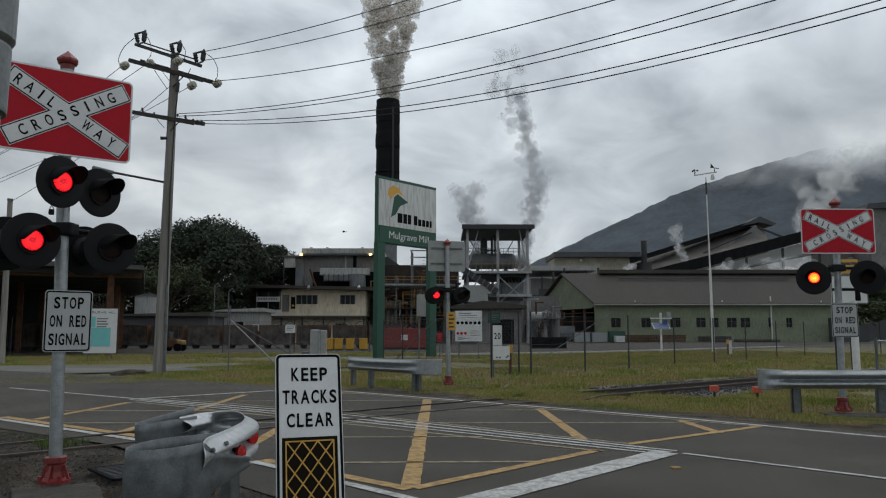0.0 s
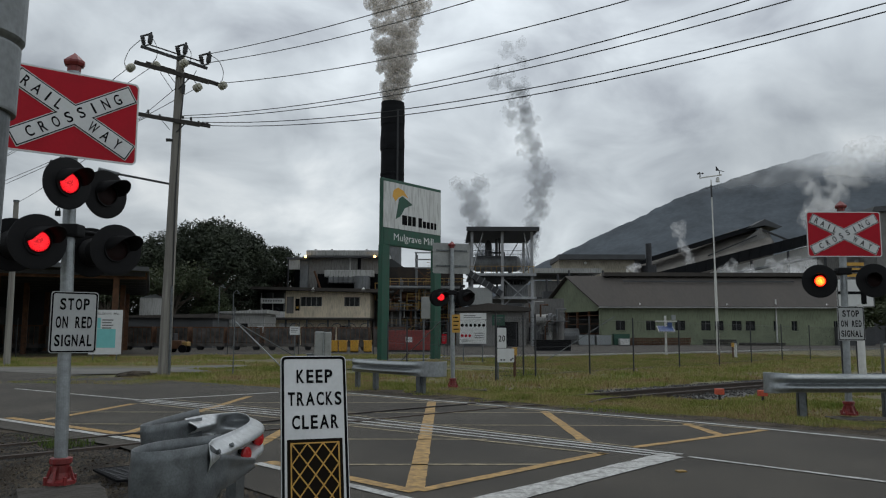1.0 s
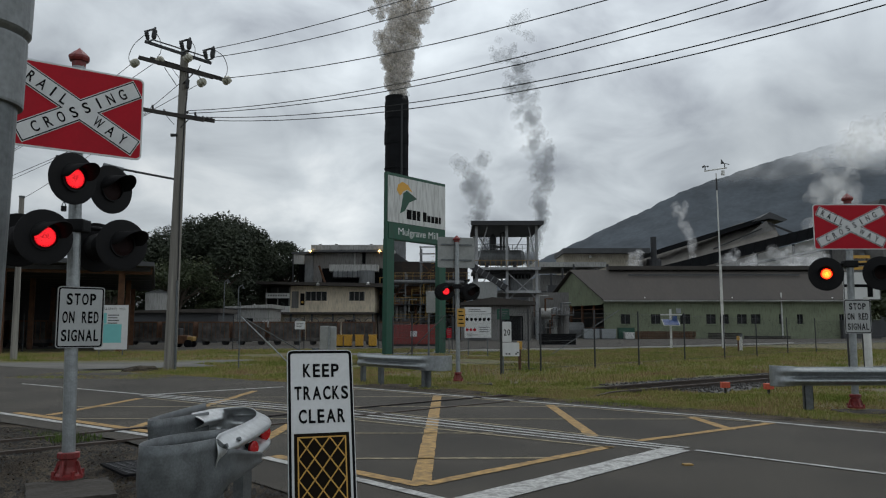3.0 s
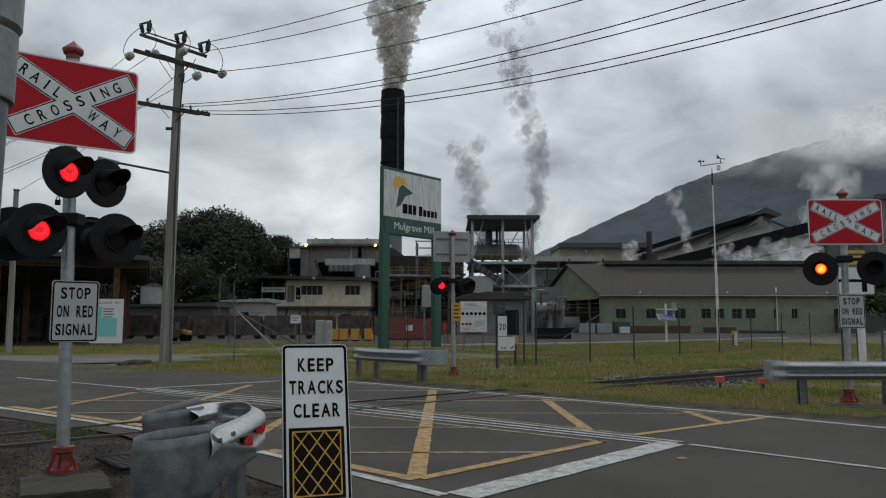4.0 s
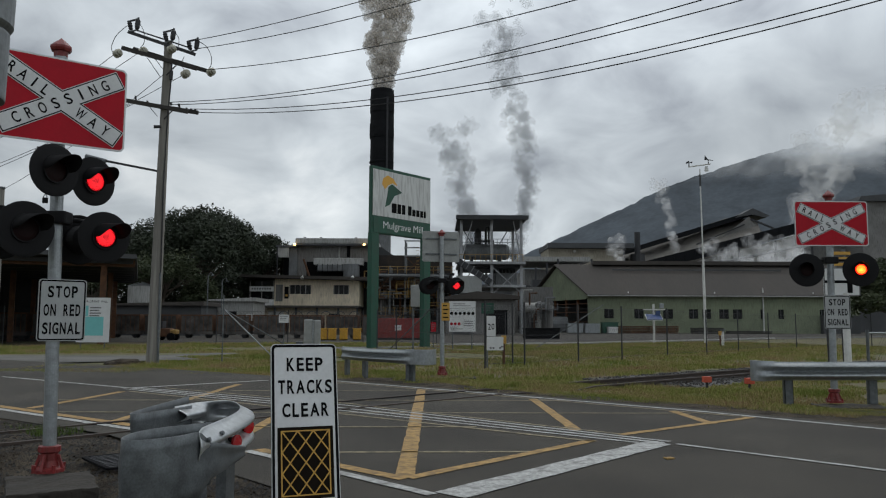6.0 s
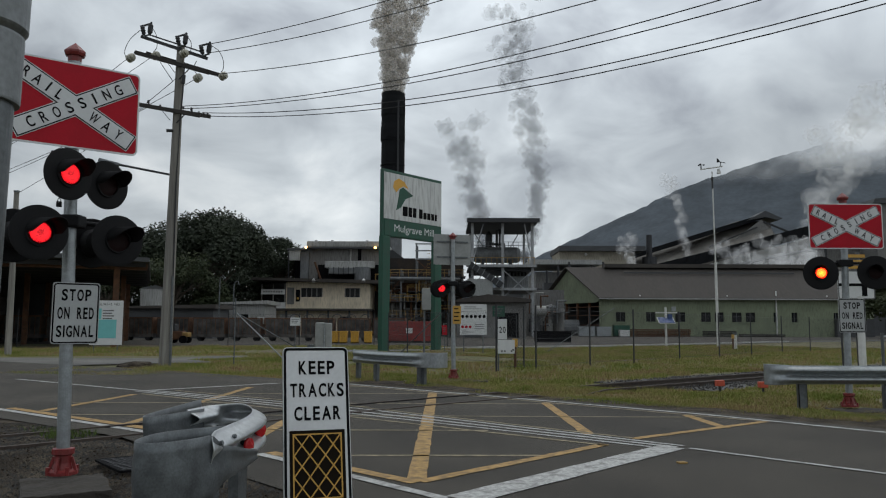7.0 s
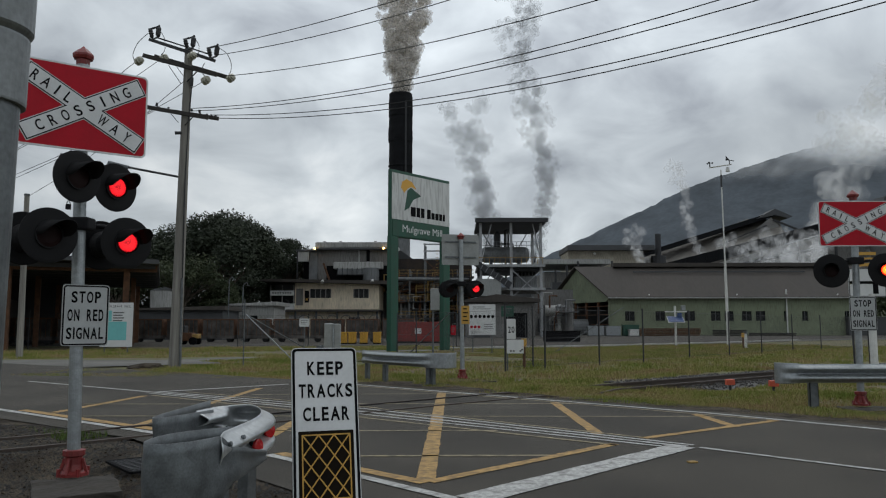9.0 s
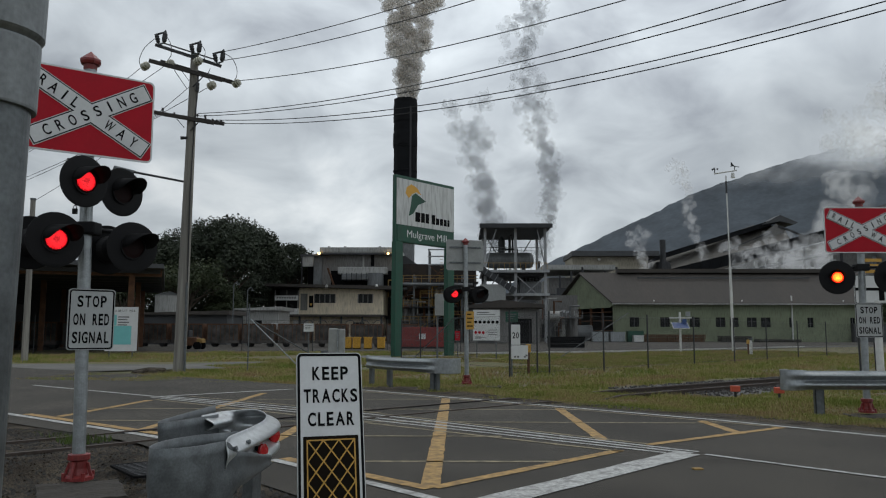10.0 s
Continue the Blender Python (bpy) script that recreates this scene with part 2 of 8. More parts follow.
M = dict(
    asphalt=mat("asphalt", (0.073, 0.066, 0.055), 0.92, var=0.62, scale=0.6, bump=0.12, bscale=170, detail=14, color2=(0.040, 0.036, 0.030), speck=0.95, spec=0.25),
    worn=mat("pale_asphalt", (0.17, 0.165, 0.15), 0.9, var=0.45, scale=0.5, bump=0.3, bscale=60, detail=12, grime=0.25),
    soil=mat("soil", (0.090, 0.074, 0.055), 1.0, var=0.62, scale=2.6, bump=1.0, bscale=70, detail=14, color2=(0.030, 0.024, 0.018), spec=0.15, speck=0.6),
    earth=mat("yard_earth", (0.060, 0.050, 0.036), 0.95, var=0.55, scale=2.2, bump=1.0, bscale=22, detail=10, color2=(0.026, 0.022, 0.017)),
    grassland=mat("grass_ground", (0.120, 0.130, 0.042), 0.95, var=0.5, scale=0.45, bump=0.8, bscale=26, detail=14, color2=(0.135, 0.095, 0.055)),
    blade=turf("grass_blade"),
    weed=mat("weed_leaves", (0.105, 0.155, 0.040), 0.8, var=0.4, scale=3, bump=0, spec=0.1),
    gravel=mat("ballast", (0.115, 0.11, 0.105), 0.9, var=0.5, scale=9, bump=0.8, bscale=30, rand=0.3),
    white=mat("white_road_paint", (0.62, 0.62, 0.60), 0.8, var=0.45, scale=26, bump=0.3, bscale=150, grime=0.5, detail=14),
    yellow=mat("yellow_road_paint", (0.54, 0.335, 0.115), 0.8, var=0.45, scale=12, bump=0.2, bscale=110, grime=0.5, detail=14),
    pale_yellow=mat("faded_yellow_road_paint", (0.40, 0.335, 0.21), 0.85, var=0.5, scale=14, bump=0.2, bscale=110, grime=0.7, detail=14),
    galv=mat("galvanised_steel", (0.37, 0.395, 0.405), 0.48, 0.7, var=0.25, scale=14, bump=0.06, bscale=60),
    galv_old=mat("weathered_galvanised_steel", (0.165, 0.180, 0.188), 0.5, 0.5, var=0.4, scale=11, bump=0.05, bscale=90, detail=12),
    galv_mid=mat("grey_galvanised_steel", (0.23, 0.245, 0.25), 0.5, 0.6, var=0.3, scale=10, bump=0.05, bscale=80, detail=10, grime=0.15),
    galv_bright=mat("bright_galvanised_steel", (0.58, 0.60, 0.61), 0.36, 0.8, var=0.25, scale=16, bump=0.04, bscale=70, detail=10),
    alu=mat("sign_back_aluminium", (0.33, 0.34, 0.33), 0.55, 0.4, var=0.2, scale=5, bump=0.03),
    black=mat("black_paint", (0.008, 0.008, 0.009), 0.65, var=0.2, scale=8, bump=0.04, spec=0.2),
    ink=mat("black_ink", (0.007, 0.007, 0.008), 0.85, var=0.1, bump=0, spec=0.08),
    sheet=mat("white_reflective_sheet", (0.62, 0.63, 0.63), 0.45, var=0.08, scale=5, bump=0.01),
    dirty_sheet=mat("streaked_white_sheet", (0.60, 0.61, 0.60), 0.5, var=0.12, scale=2, bump=0.01, grime=0.35, stretch=(1, 1, 0.2)),
    old_sheet=mat("dulled_white_sheet", (0.40, 0.415, 0.41), 0.5, var=0.1, scale=5, bump=0.01),
    wagon=mat("grimy_wagon_mesh", (0.115, 0.105, 0.095), 0.9, var=0.5, scale=1.2, bump=0.2, color2=(0.035, 0.032, 0.03), rand=0.3),
    red_sheet=mat("red_reflective_sheet", (0.42, 0.008, 0.020), 0.6, var=0.12, scale=4, bump=0.01, spec=0.2),
    amber=mat("amber_sheet", (0.55, 0.31, 0.05), 0.5, var=0.12, bump=0.02),
    dark_panel=mat("dark_brown_panel", (0.012, 0.009, 0.006), 0.85, var=0.2, bump=0.02, spec=0.08),
    red_paint=mat("red_gloss_paint", (0.25, 0.022, 0.022), 0.45, var=0.3, scale=14, bump=0.12, bscale=60, grime=0.3),
    orange=mat("orange_paint", (0.62, 0.10, 0.05), 0.6, var=0.2, bump=0.05),
    # far below concrete's tone: clinging soil and the front's shade in one colour
    concrete=mat("old_concrete", (0.044, 0.037, 0.029), 0.95, var=0.35, scale=3, bump=0.5, bscale=25, grime=0.5),
    kerb=mat("pale_concrete", (0.48, 0.47, 0.44), 0.9, var=0.25, scale=6, bump=0.3, bscale=40),
    rail=mat("rail_steel", (0.07, 0.05, 0.038), 0.7, 0.2, var=0.4, scale=12, bump=0.2),
    timber=mat("grey_pole_timber", (0.29, 0.275, 0.245), 0.9, var=0.4, scale=5, bump=0.5, bscale=18, stretch=(1, 1, 0.06)),
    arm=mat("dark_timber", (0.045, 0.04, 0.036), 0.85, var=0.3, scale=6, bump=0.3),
    porcelain=mat("glazed_porcelain", (0.36, 0.35, 0.28), 0.2, var=0.1, bump=0),
    wire=mat("wire", (0.03, 0.03, 0.032), 0.6, 0.3, var=0.1, bump=0),
    green=mat("green_paint", (0.008, 0.078, 0.046), 0.55, var=0.2, scale=2.5, bump=0.05, grime=0.25),
    lens=mat("dark_red_lens", (0.012, 0.002, 0.002), 0.5, spec=0.15, var=0.2, scale=80, bump=0.2, bscale=160),
    reflector=mat("red_reflector", (0.5, 0.012, 0.015), 0.25, var=0.2, scale=60, bump=0.1, bscale=140),
    stack=mat("black_stack_steel", (0.011, 0.012, 0.014), 0.8, var=0.35, scale=0.6, bump=0.1, spec=0.15),
    cream=mat("cream_cladding", (0.78, 0.67, 0.50), 0.75, var=0.2, scale=0.7, bump=0.1, bscale=8, grime=0.3),
    shed_green=mat("pale_green_boards", (0.235, 0.27, 0.175), 0.8, var=0.2, scale=0.4, bump=0.2, bscale=6, grime=0.35),
    roof=mat("old_brown_roof", (0.066, 0.057, 0.050), 0.85, var=0.3, scale=0.3, bump=0.3, bscale=4, stretch=(1, 0.2, 0.2), grime=0.3),
    tan_hall=mat("stained_tan_wall", (0.42, 0.38, 0.30), 0.8, var=0.25, scale=0.5, bump=0.1, grime=0.45),
    tan_roof=mat("stained_tan_roof", (0.20, 0.185, 0.165), 0.8, var=0.4, scale=0.25, bump=0.1, grime=0.5),
    roof_pale=mat("pale_roof_sheet", (0.42, 0.42, 0.40), 0.6, 0.2, var=0.25, scale=0.3, bump=0.1, grime=0.4),
    grey_sheet=mat("grey_wall_sheet", (0.23, 0.225, 0.215), 0.75, var=0.3, scale=0.3, bump=0.1, grime=0.5),
    dark_sheet=mat("dark_wall_sheet", (0.075, 0.078, 0.082), 0.75, var=0.3, scale=0.4, bump=0.1),
    tower_steel=mat("pale_tower_steel", (0.40, 0.41, 0.42), 0.6, 0.2, var=0.3, scale=0.8, bump=0.1, grime=0.3),
    yard_asphalt=mat("yard_asphalt", (0.10, 0.098, 0.09), 0.9, var=0.4, scale=0.3, bump=0.3, bscale=30),
    steel=mat("dull_plant_steel", (0.2, 0.21, 0.215), 0.6, 0.3, var=0.35, scale=0.8, bump=0.1, grime=0.4),
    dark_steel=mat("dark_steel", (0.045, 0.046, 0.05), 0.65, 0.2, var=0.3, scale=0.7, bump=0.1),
    rust=mat("rusty_steel", (0.16, 0.075, 0.038), 0.85, 0.1, var=0.45, scale=3, bump=0.3),
    backing_brown=mat("dark_brown_backing", (0.060, 0.044, 0.034), 0.9, var=0.5, scale=0.9, bump=0.2, color2=(0.03, 0.027, 0.025)),
    ochre=mat("ochre_handrail", (0.36, 0.22, 0.06), 0.7, var=0.3, scale=2, bump=0.05),
    # near-black panes carry the darkness of the rooms behind them
    glass=mat("unlit_room_glass", (0.012, 0.013, 0.014), 0.25, var=0.3, scale=0.6, bump=0, spec=0.2),
    yellow_bin=mat("yellow_plastic", (0.6, 0.33, 0.03), 0.5, var=0.15, bump=0.03),
    red_bin=mat("red_container_paint", (0.28, 0.035, 0.03), 0.6, var=0.25, scale=1, bump=0.06, grime=0.3),
    teal=mat("teal_print", (0.17, 0.5, 0.5), 0.6, var=0.06, bump=0),
    gold=mat("gold_print", (0.68, 0.36, 0.05), 0.6, var=0.05, bump=0),
    bar=mat("grey_print", (0.12, 0.12, 0.12), 0.6, var=0.05, bump=0),
    white_paint=mat("white_pole_paint", (0.68, 0.68, 0.66), 0.55, var=0.15, scale=5, bump=0.05, grime=0.2),
    blue=mat("blue_panel", (0.03, 0.07, 0.2), 0.3, var=0.1, bump=0),
    leaf=mat("dark_foliage", (0.031, 0.042, 0.019), 0.75, var=0.45, scale=0.5, bump=0, color2=(0.018, 0.028, 0.013)),
    leaf2=mat("mid_foliage", (0.050, 0.062, 0.021), 0.75, var=0.4, scale=0.7, bump=0, color2=(0.03, 0.045, 0.016)),
    bark=mat("bark", (0.10, 0.08, 0.06), 0.95, var=0.4, scale=3, bump=0.6, bscale=14),
    # the bluish base colour carries the haze of distance
    haze_forest=mat("mountain_forest_haze", (0.090, 0.105, 0.121), 0.95, var=0.3, scale=0.012, bump=0, bscale=0.07, spec=0.1, speck=0.14),
    smoke=vapour("brown_grey_smoke", (0.90, 0.87, 0.83), 0.24, 2.2, (0.76, 0.73, 0.70)),
    haze_smoke=vapour("thin_grey_smoke", (0.60, 0.62, 0.65), 0.065, 1.2, (0.52, 0.54, 0.57)),
    steam=vapour("white_steam", (0.99, 0.99, 0.99), 0.05, 0.8, None, True),
    led=glow("lit_red_diodes", (0.9, 0.010, 0.018), (1.0, 0.03, 0.04), 1.5, 0.11),
    # yellow core is the glare of lamps facing the camera, set as colour
    led_hot=glow("overexposed_red_diodes", (1.0, 0.012, 0.004), (1.0, 0.50, 0.05), 4.0, 0.09),
    lamp=glow("yellow_work_light", (1.0, 0.45, 0.08), (1.0, 0.6, 0.2), 9.0, 1.0),
)


# ---------------------------------------------------------------- mesh helpers
def mesh_of(bm, name, material, smooth=False):
    me = bpy.data.meshes.new(name)
    if smooth:
        for f in bm.faces:
            f.smooth = True
    bm.to_mesh(me)
    bm.free()
    for m in material if isinstance(material, (list, tuple)) else [material]:
        me.materials.append(m)
    return me


def part(name, bm, material, parent=None, label="", smooth=False, m=None):
    ob = new(name, mesh_of(bm, name, material, smooth))
    if parent is not None:
        ob.parent = parent
    if m is not None:
        ob.matrix_basis = m
    return tagged(ob, label)


def thing(name, m, label, category, group="", kind=""):
    ob = new(name)
    ob.empty_display_size = 0.2
    ob.matrix_basis = m
    return tagged(ob, label, category, group, kind)


def B():
    return bmesh.new()


def box(bm, x0, x1, y0, y1, z0, z1, bevel=0.0):
    m = Matrix.Translation(((x0 + x1) / 2, (y0 + y1) / 2, (z0 + z1) / 2)) @ Matrix.Diagonal((x1 - x0, y1 - y0, z1 - z0, 1))
    g = bmesh.ops.create_cube(bm, size=1, matrix=m)
    if bevel:
        es = list({e for v in g["verts"] for e in v.link_edges})
        bmesh.ops.bevel(bm, geom=es, offset=bevel, segments=2, affect="EDGES", profile=0.6)
    return bm


def rod(bm, a, b, r0, r1=None, seg=10, caps=True):
    a, b = Vector(a), Vector(b)
    d = b - a
    m = Matrix.Translation((a + b) / 2) @ d.to_track_quat("Z", "Y").to_matrix().to_4x4()
    bmesh.ops.create_cone(bm, cap_ends=caps, segments=seg, radius1=r0, radius2=r0 if r1 is None else r1, depth=d.length, matrix=m)
    return bm


def beam(bm, a, b, w, h):
    """A square bar from a to b."""
    a, b = Vector(a), Vector(b)
    d = b - a
    m = Matrix.Translation((a + b) / 2) @ d.to_track_quat("Y", "Z").to_matrix().to_4x4() @ Matrix.Diagonal((w, d.length, h, 1))
    bmesh.ops.create_cube(bm, size=1, matrix=m)
    return bm


def lathe(bm, profile, seg=20, m=Matrix()):
    rings = []
    for r, z in profile:
        rings.append([bm.verts.new(m @ Vector((r * math.cos(a), r * math.sin(a), z))) for a in [2 * math.pi * i / seg for i in range(seg)]])
    for p, q in zip(rings, rings[1:]):
        for i in range(seg):
            bm.faces.new((p[i], p[(i + 1) % seg], q[(i + 1) % seg], q[i]))
    bm.faces.new(rings[0][::-1])
    bm.faces.new(rings[-1])
    return bm


def slab(bm, pts, y0, y1):
    """An outline in x and z, from y0 to y1."""
    front = [bm.verts.new((x, y0, z)) for x, z in pts]
    back = [bm.verts.new((x, y1, z)) for x, z in pts]
    n = len(pts)
    bm.faces.new(front)
    bm.faces.new(back[::-1])
    for i in range(n):
        bm.faces.new((front[i], back[i], back[(i + 1) % n], front[(i + 1) % n]))
    bmesh.ops.recalc_face_normals(bm, faces=bm.faces)
    return bm


def rounded(w, h, r, cx=0.0, cz=0.0, n=5):
    pts = []
    for sx, sz, a0 in ((1, 1, 0), (-1, 1, 90), (-1, -1, 180), (1, -1, 270)):
        for i in range(n + 1):
            a = radians(a0 + 90 * i / n)
            pts.append((cx + sx * (w / 2 - r) + r * math.cos(a), cz + sz * (h / 2 - r) + r * math.sin(a)))
    return pts


def ring(bm, outer, inner, y0, y1):
    """A frame between two outlines with as many points."""
    n = len(outer)
    v = [[bm.verts.new((x, y, z)) for x, z in pts] for pts, y in ((outer, y0), (inner, y0), (inner, y1), (outer, y1))]
    for k in range(4):
        p, q = v[k], v[(k + 1) % 4]
        for i in range(n):
            bm.faces.new((p[i], p[(i + 1) % n], q[(i + 1) % n], q[i]))
    bmesh.ops.recalc_face_normals(bm, faces=bm.faces)
    return bm


WIDE = {"I": 0.17, "W": 0.80, "A": 0.70, "M": 0.74, "N": 0.62, "O": 0.62, "C": 0.60, "G": 0.62, "L": 0.50, "E": 0.52, "1": 0.3}


def lettering(text, parent, x, z, height, material, y=-0.004, width=None, bold=0.0, turn=0.0, pitch=None):
    """Raised capitals on a face that looks towards -y, each cut to a signwriter's width."""
    at, put = 0.0, []
    wide = [WIDE.get(c, 0.57) * height for c in text]
    gap = 0.16 * height
    if width and len(text) > 1:
        squeeze = min(1.0, width / (sum(wide) + gap * (len(text) - 1)))
        wide = [w * squeeze for w in wide]
        gap = (width - sum(wide)) / (len(text) - 1)
    for k, c in enumerate(text):
        if c != " ":
            cu = bpy.data.curves.new("letter", "FONT")
            cu.body, cu.size, cu.offset, cu.extrude, cu.resolution_u = c, 1.0, bold, 0.002, 5
            tmp = new("letter", cu)
            bpy.context.view_layer.update()
            me = bpy.data.meshes.new_from_object(tmp.evaluated_get(bpy.context.evaluated_depsgraph_get()))
            bpy.data.objects.remove(tmp)
            bpy.data.curves.remove(cu)
            co = np.array([v.co[:] for v in me.vertices])
            lo, hi = co.min(0), co.max(0)
            sx, sy = wide[k] / (hi[0] - lo[0]), height / (hi[1] - lo[1])
            left = at
            if pitch:
                left = (k - (len(text) - 1) / 2) * pitch - wide[k] / 2
            verts = [((p[0] - lo[0]) * sx, (p[1] - (lo[1] + hi[1]) / 2) * sy, p[2]) for p in co]
            faces = [list(f.vertices) for f in me.polygons]
            bpy.data.meshes.remove(me)
            put.append((left, verts, faces))
        at += wide[k] + gap
    shift = 0.0 if pitch else (at - gap) / 2
    for left, verts, faces in put:
        me = bpy.data.meshes.new("letter")
        me.from_pydata(verts, [], faces)
        me.materials.append(material)
        ob = new("letter", me)
        ob.parent = parent
        ob.matrix_basis = Matrix.Translation((x, y, z)) @ pose(0, 0, 0, 0, turn, 0) @ pose(left - shift, 0, 0) @ pose(0, 0, 0, 90)
        tagged(ob, "black letter")


def mixed_lettering(name, text, parent, x, z, height, material, y, width):
    """Upper and lower case words as the built-in letters run."""
    cu = bpy.data.curves.new(name, "FONT")
    cu.body, cu.size, cu.align_x, cu.align_y, cu.extrude = text, 1.0, "CENTER", "CENTER", 0.002
    tmp = new(name, cu)
    bpy.context.view_layer.update()
    me = bpy.data.meshes.new_from_object(tmp.evaluated_get(bpy.context.evaluated_depsgraph_get()))
    bpy.data.objects.remove(tmp)
    bpy.data.curves.remove(cu)
    co = np.array([v.co[:] for v in me.vertices])
    lo, hi = co.min(0), co.max(0)
    for v in me.vertices:
        v.co = ((v.co.x - (lo[0] + hi[0]) / 2) * width / (hi[0] - lo[0]), (v.co.y - (lo[1] + hi[1]) / 2) * height / (hi[1] - lo[1]), v.co.z)
    me.materials.clear()
    me.materials.append(material)
    ob = new(name, me)
    ob.parent = parent
    ob.matrix_basis = Matrix.Translation((x, y, z)) @ pose(0, 0, 0, 90)
    return ob


def cable(name, a, b, sag, r, material, label, category, group="", seg=28):
    a, b = Vector(a), Vector(b)
    bm = B()
    pts = [a.lerp(b, i / seg) - Vector((0, 0, 4 * sag * (i / seg) * (1 - i / seg))) for i in range(seg + 1)]
    tube(bm, pts, r, 5)
    return tagged(part(name, bm, material), label, category, group)


def tube(bm, pts, r, seg=6):
    rings = []
    for i, p in enumerate(pts):
        d = (Vector(pts[min(i + 1, len(pts) - 1)]) - Vector(pts[max(i - 1, 0)])).normalized()
        q = d.to_track_quat("Z", "Y").to_matrix()
        rings.append([bm.verts.new(Vector(p) + q @ Vector((r * math.cos(2 * math.pi * k / seg), r * math.sin(2 * math.pi * k / seg), 0))) for k in range(seg)])
    for p, q in zip(rings, rings[1:]):
        for k in range(seg):
            bm.faces.new((p[k], p[(k + 1) % seg], q[(k + 1) % seg], q[k]))
    bm.faces.new(rings[0][::-1])
    bm.faces.new(rings[-1])
    return bm


# ---------------------------------------------------------------- ground, roads, markings
def sheet(name, outline, z, material, label, category, step=None):
    bm = B()
    f = bm.faces.new([bm.verts.new((x, y, z)) for x, y in outline])
    if f.normal.z < 0 or f.calc_area() == 0:
        bmesh.ops.reverse_faces(bm, faces=[f])
    f.normal_update()
    if f.normal.z < 0:
        bmesh.ops.reverse_faces(bm, faces=[f])
    ob = part(name, bm, material)
    return tagged(ob, label, category, kind="structure")


def ground_height(x, y):
    if abs(x) > 60 or y > 75 or y < -10:
        return -0.06
    if x < 0.5 and x + y < 4.4 and y > -2 and x > -8:
        return -0.4
    # a shallow ditch follows the railway off the road
    off = abs(0.69 * (x - 3.0) - 0.72 * (y - 16.65)) / 1.9
    ditch = 0.10 * max(0.0, 1 - off) * min(1.0, max(0.0, (x + y - 19.0) / 2.5))
    return -0.055 + 0.03 * noise.noise((x * 0.35, y * 0.35, 0)) - ditch


def make_ground():
    bm = B()
    # one sheet out to the horizon, finer and slightly uneven where the camera is
    xs = [-4800, -1500, -500, -200, -90, -60] + [-45 + 1.5 * i for i in range(61)] + [60, 90, 200, 500, 1500, 4800]
    ys = [-900, -200, -60, -20] + [-8 + 1.5 * i for i in range(48)] + [75, 90, 120, 200, 500, 1500, 4800]
    grid = [[bm.verts.new((x, y, ground_height(x, y))) for x in xs] for y in ys]
    for j in range(len(ys) - 1):
        for i in range(len(xs) - 1):
            bm.faces.new((grid[j][i], grid[j][i + 1], grid[j + 1][i + 1], grid[j + 1][i]))
    tagged(part("ground", bm, M["grassland"], smooth=True), "mown grass verge and yard ground with dry patches", "ground", kind="structure")


make_ground()
# the main road runs from the upper left to the lower right, the crossing in its middle
sheet("road", [(-60, 46), (-60, 58), (-22, 31.5), (-12.5, 25.6), (-10.2, 24.2), (-4.3, 19.6), (-2.3, 18.1), (1.2, 14.9), (4.1, 12.1), (5.85, 10.2), (16, -1), (30, -17), (18, -28), (2.2, 2.6), (-0.6, 5.5), (-2.2, 7.3), (-3.9, 9.25), (-7.2, 11.6), (-24, 23)],
      0.0, M["asphalt"], "dark asphalt road across a level crossing", "road")
sheet("side_road", [(-26, 25.2), (-12.4, 25.9), (-10.4, 27.2), (-4, 30.5), (1, 38), (-1, 46), (-6, 44), (-8, 36.5), (-12, 31.5), (-26, 31)],
      -0.012, M["worn"], "pale worn asphalt access road into the mill yard", "road")
sheet("yard", [(-60, 60), (-14, 52), (2, 54), (8, 58), (30, 78), (80, 122), (140, 126), (140, 190), (-90, 190), (-90, 70)], -0.02, M["earth"], "bare grey earth yard of the mill", "ground")
sheet("yard_road", [(-1, 46), (0, 42), (3, 49), (12, 55), (34, 76), (80, 108), (80, 119), (30, 77), (8, 56)], -0.012, M["yard_asphalt"], "dark grey asphalt yard road before the shed", "road")
sheet("bare_edge", [(-2.6, 18.55), (-2.25, 18.05), (1.25, 14.87), (4.15, 12.05), (5.9, 10.15), (9, 6.6), (10.6, 8.2), (8.2, 11.2), (6.9, 12.2), (5.9, 12.7), (5.0, 12.75), (4.2, 13.3), (2.9, 14.5), (1.6, 15.6), (0.4, 17.2), (-0.3, 18.5), (-1.2, 19.2), (-1.9, 19.4)], -0.024, M["soil"], "strip of bare dirt along the road edge", "ground")


KERB = [(-1.0, 46.6), (2.4, 49.6), (7.4, 52.6), (12.6, 56.6), (20, 63.6), (34, 77.6)]
for a, b in zip(KERB, KERB[1:]):
    bm = B()
    beam(bm, (*a, 0.0), (*b, 0.0), 0.35, 0.16)
    tagged(part("yard_kerb", bm, M["kerb"]), "low pale concrete kerb along the yard road", "kerb", "yard kerbs", "structure")


def soil_height(x, y):
    """Bare soil: level with the road, lower round the signal's footing."""
    a = min(1.0, max(0.0, (5.0 - (x + y)) / 1.6))
    b = min(1.0, max(0.0, (x + 5.1) / 0.8))
    # level again beside the rails
    b *= min(1.0, max(0.0, (abs(0.72 * (x + 4.9) - 0.70 * (y - 8.85)) - 0.6) / 0.8))
    dip = a * a * (3 - 2 * a) * b * b * (3 - 2 * b)
    return -0.012 - 0.15 * dip + (0.02 * noise.noise((x * 1.7, y * 1.7, 2)) + 0.01 * noise.noise((x * 6, y * 6, 5))) * min(1.0, a * 2) - (0.02 if x + y > 5.2 else 0)


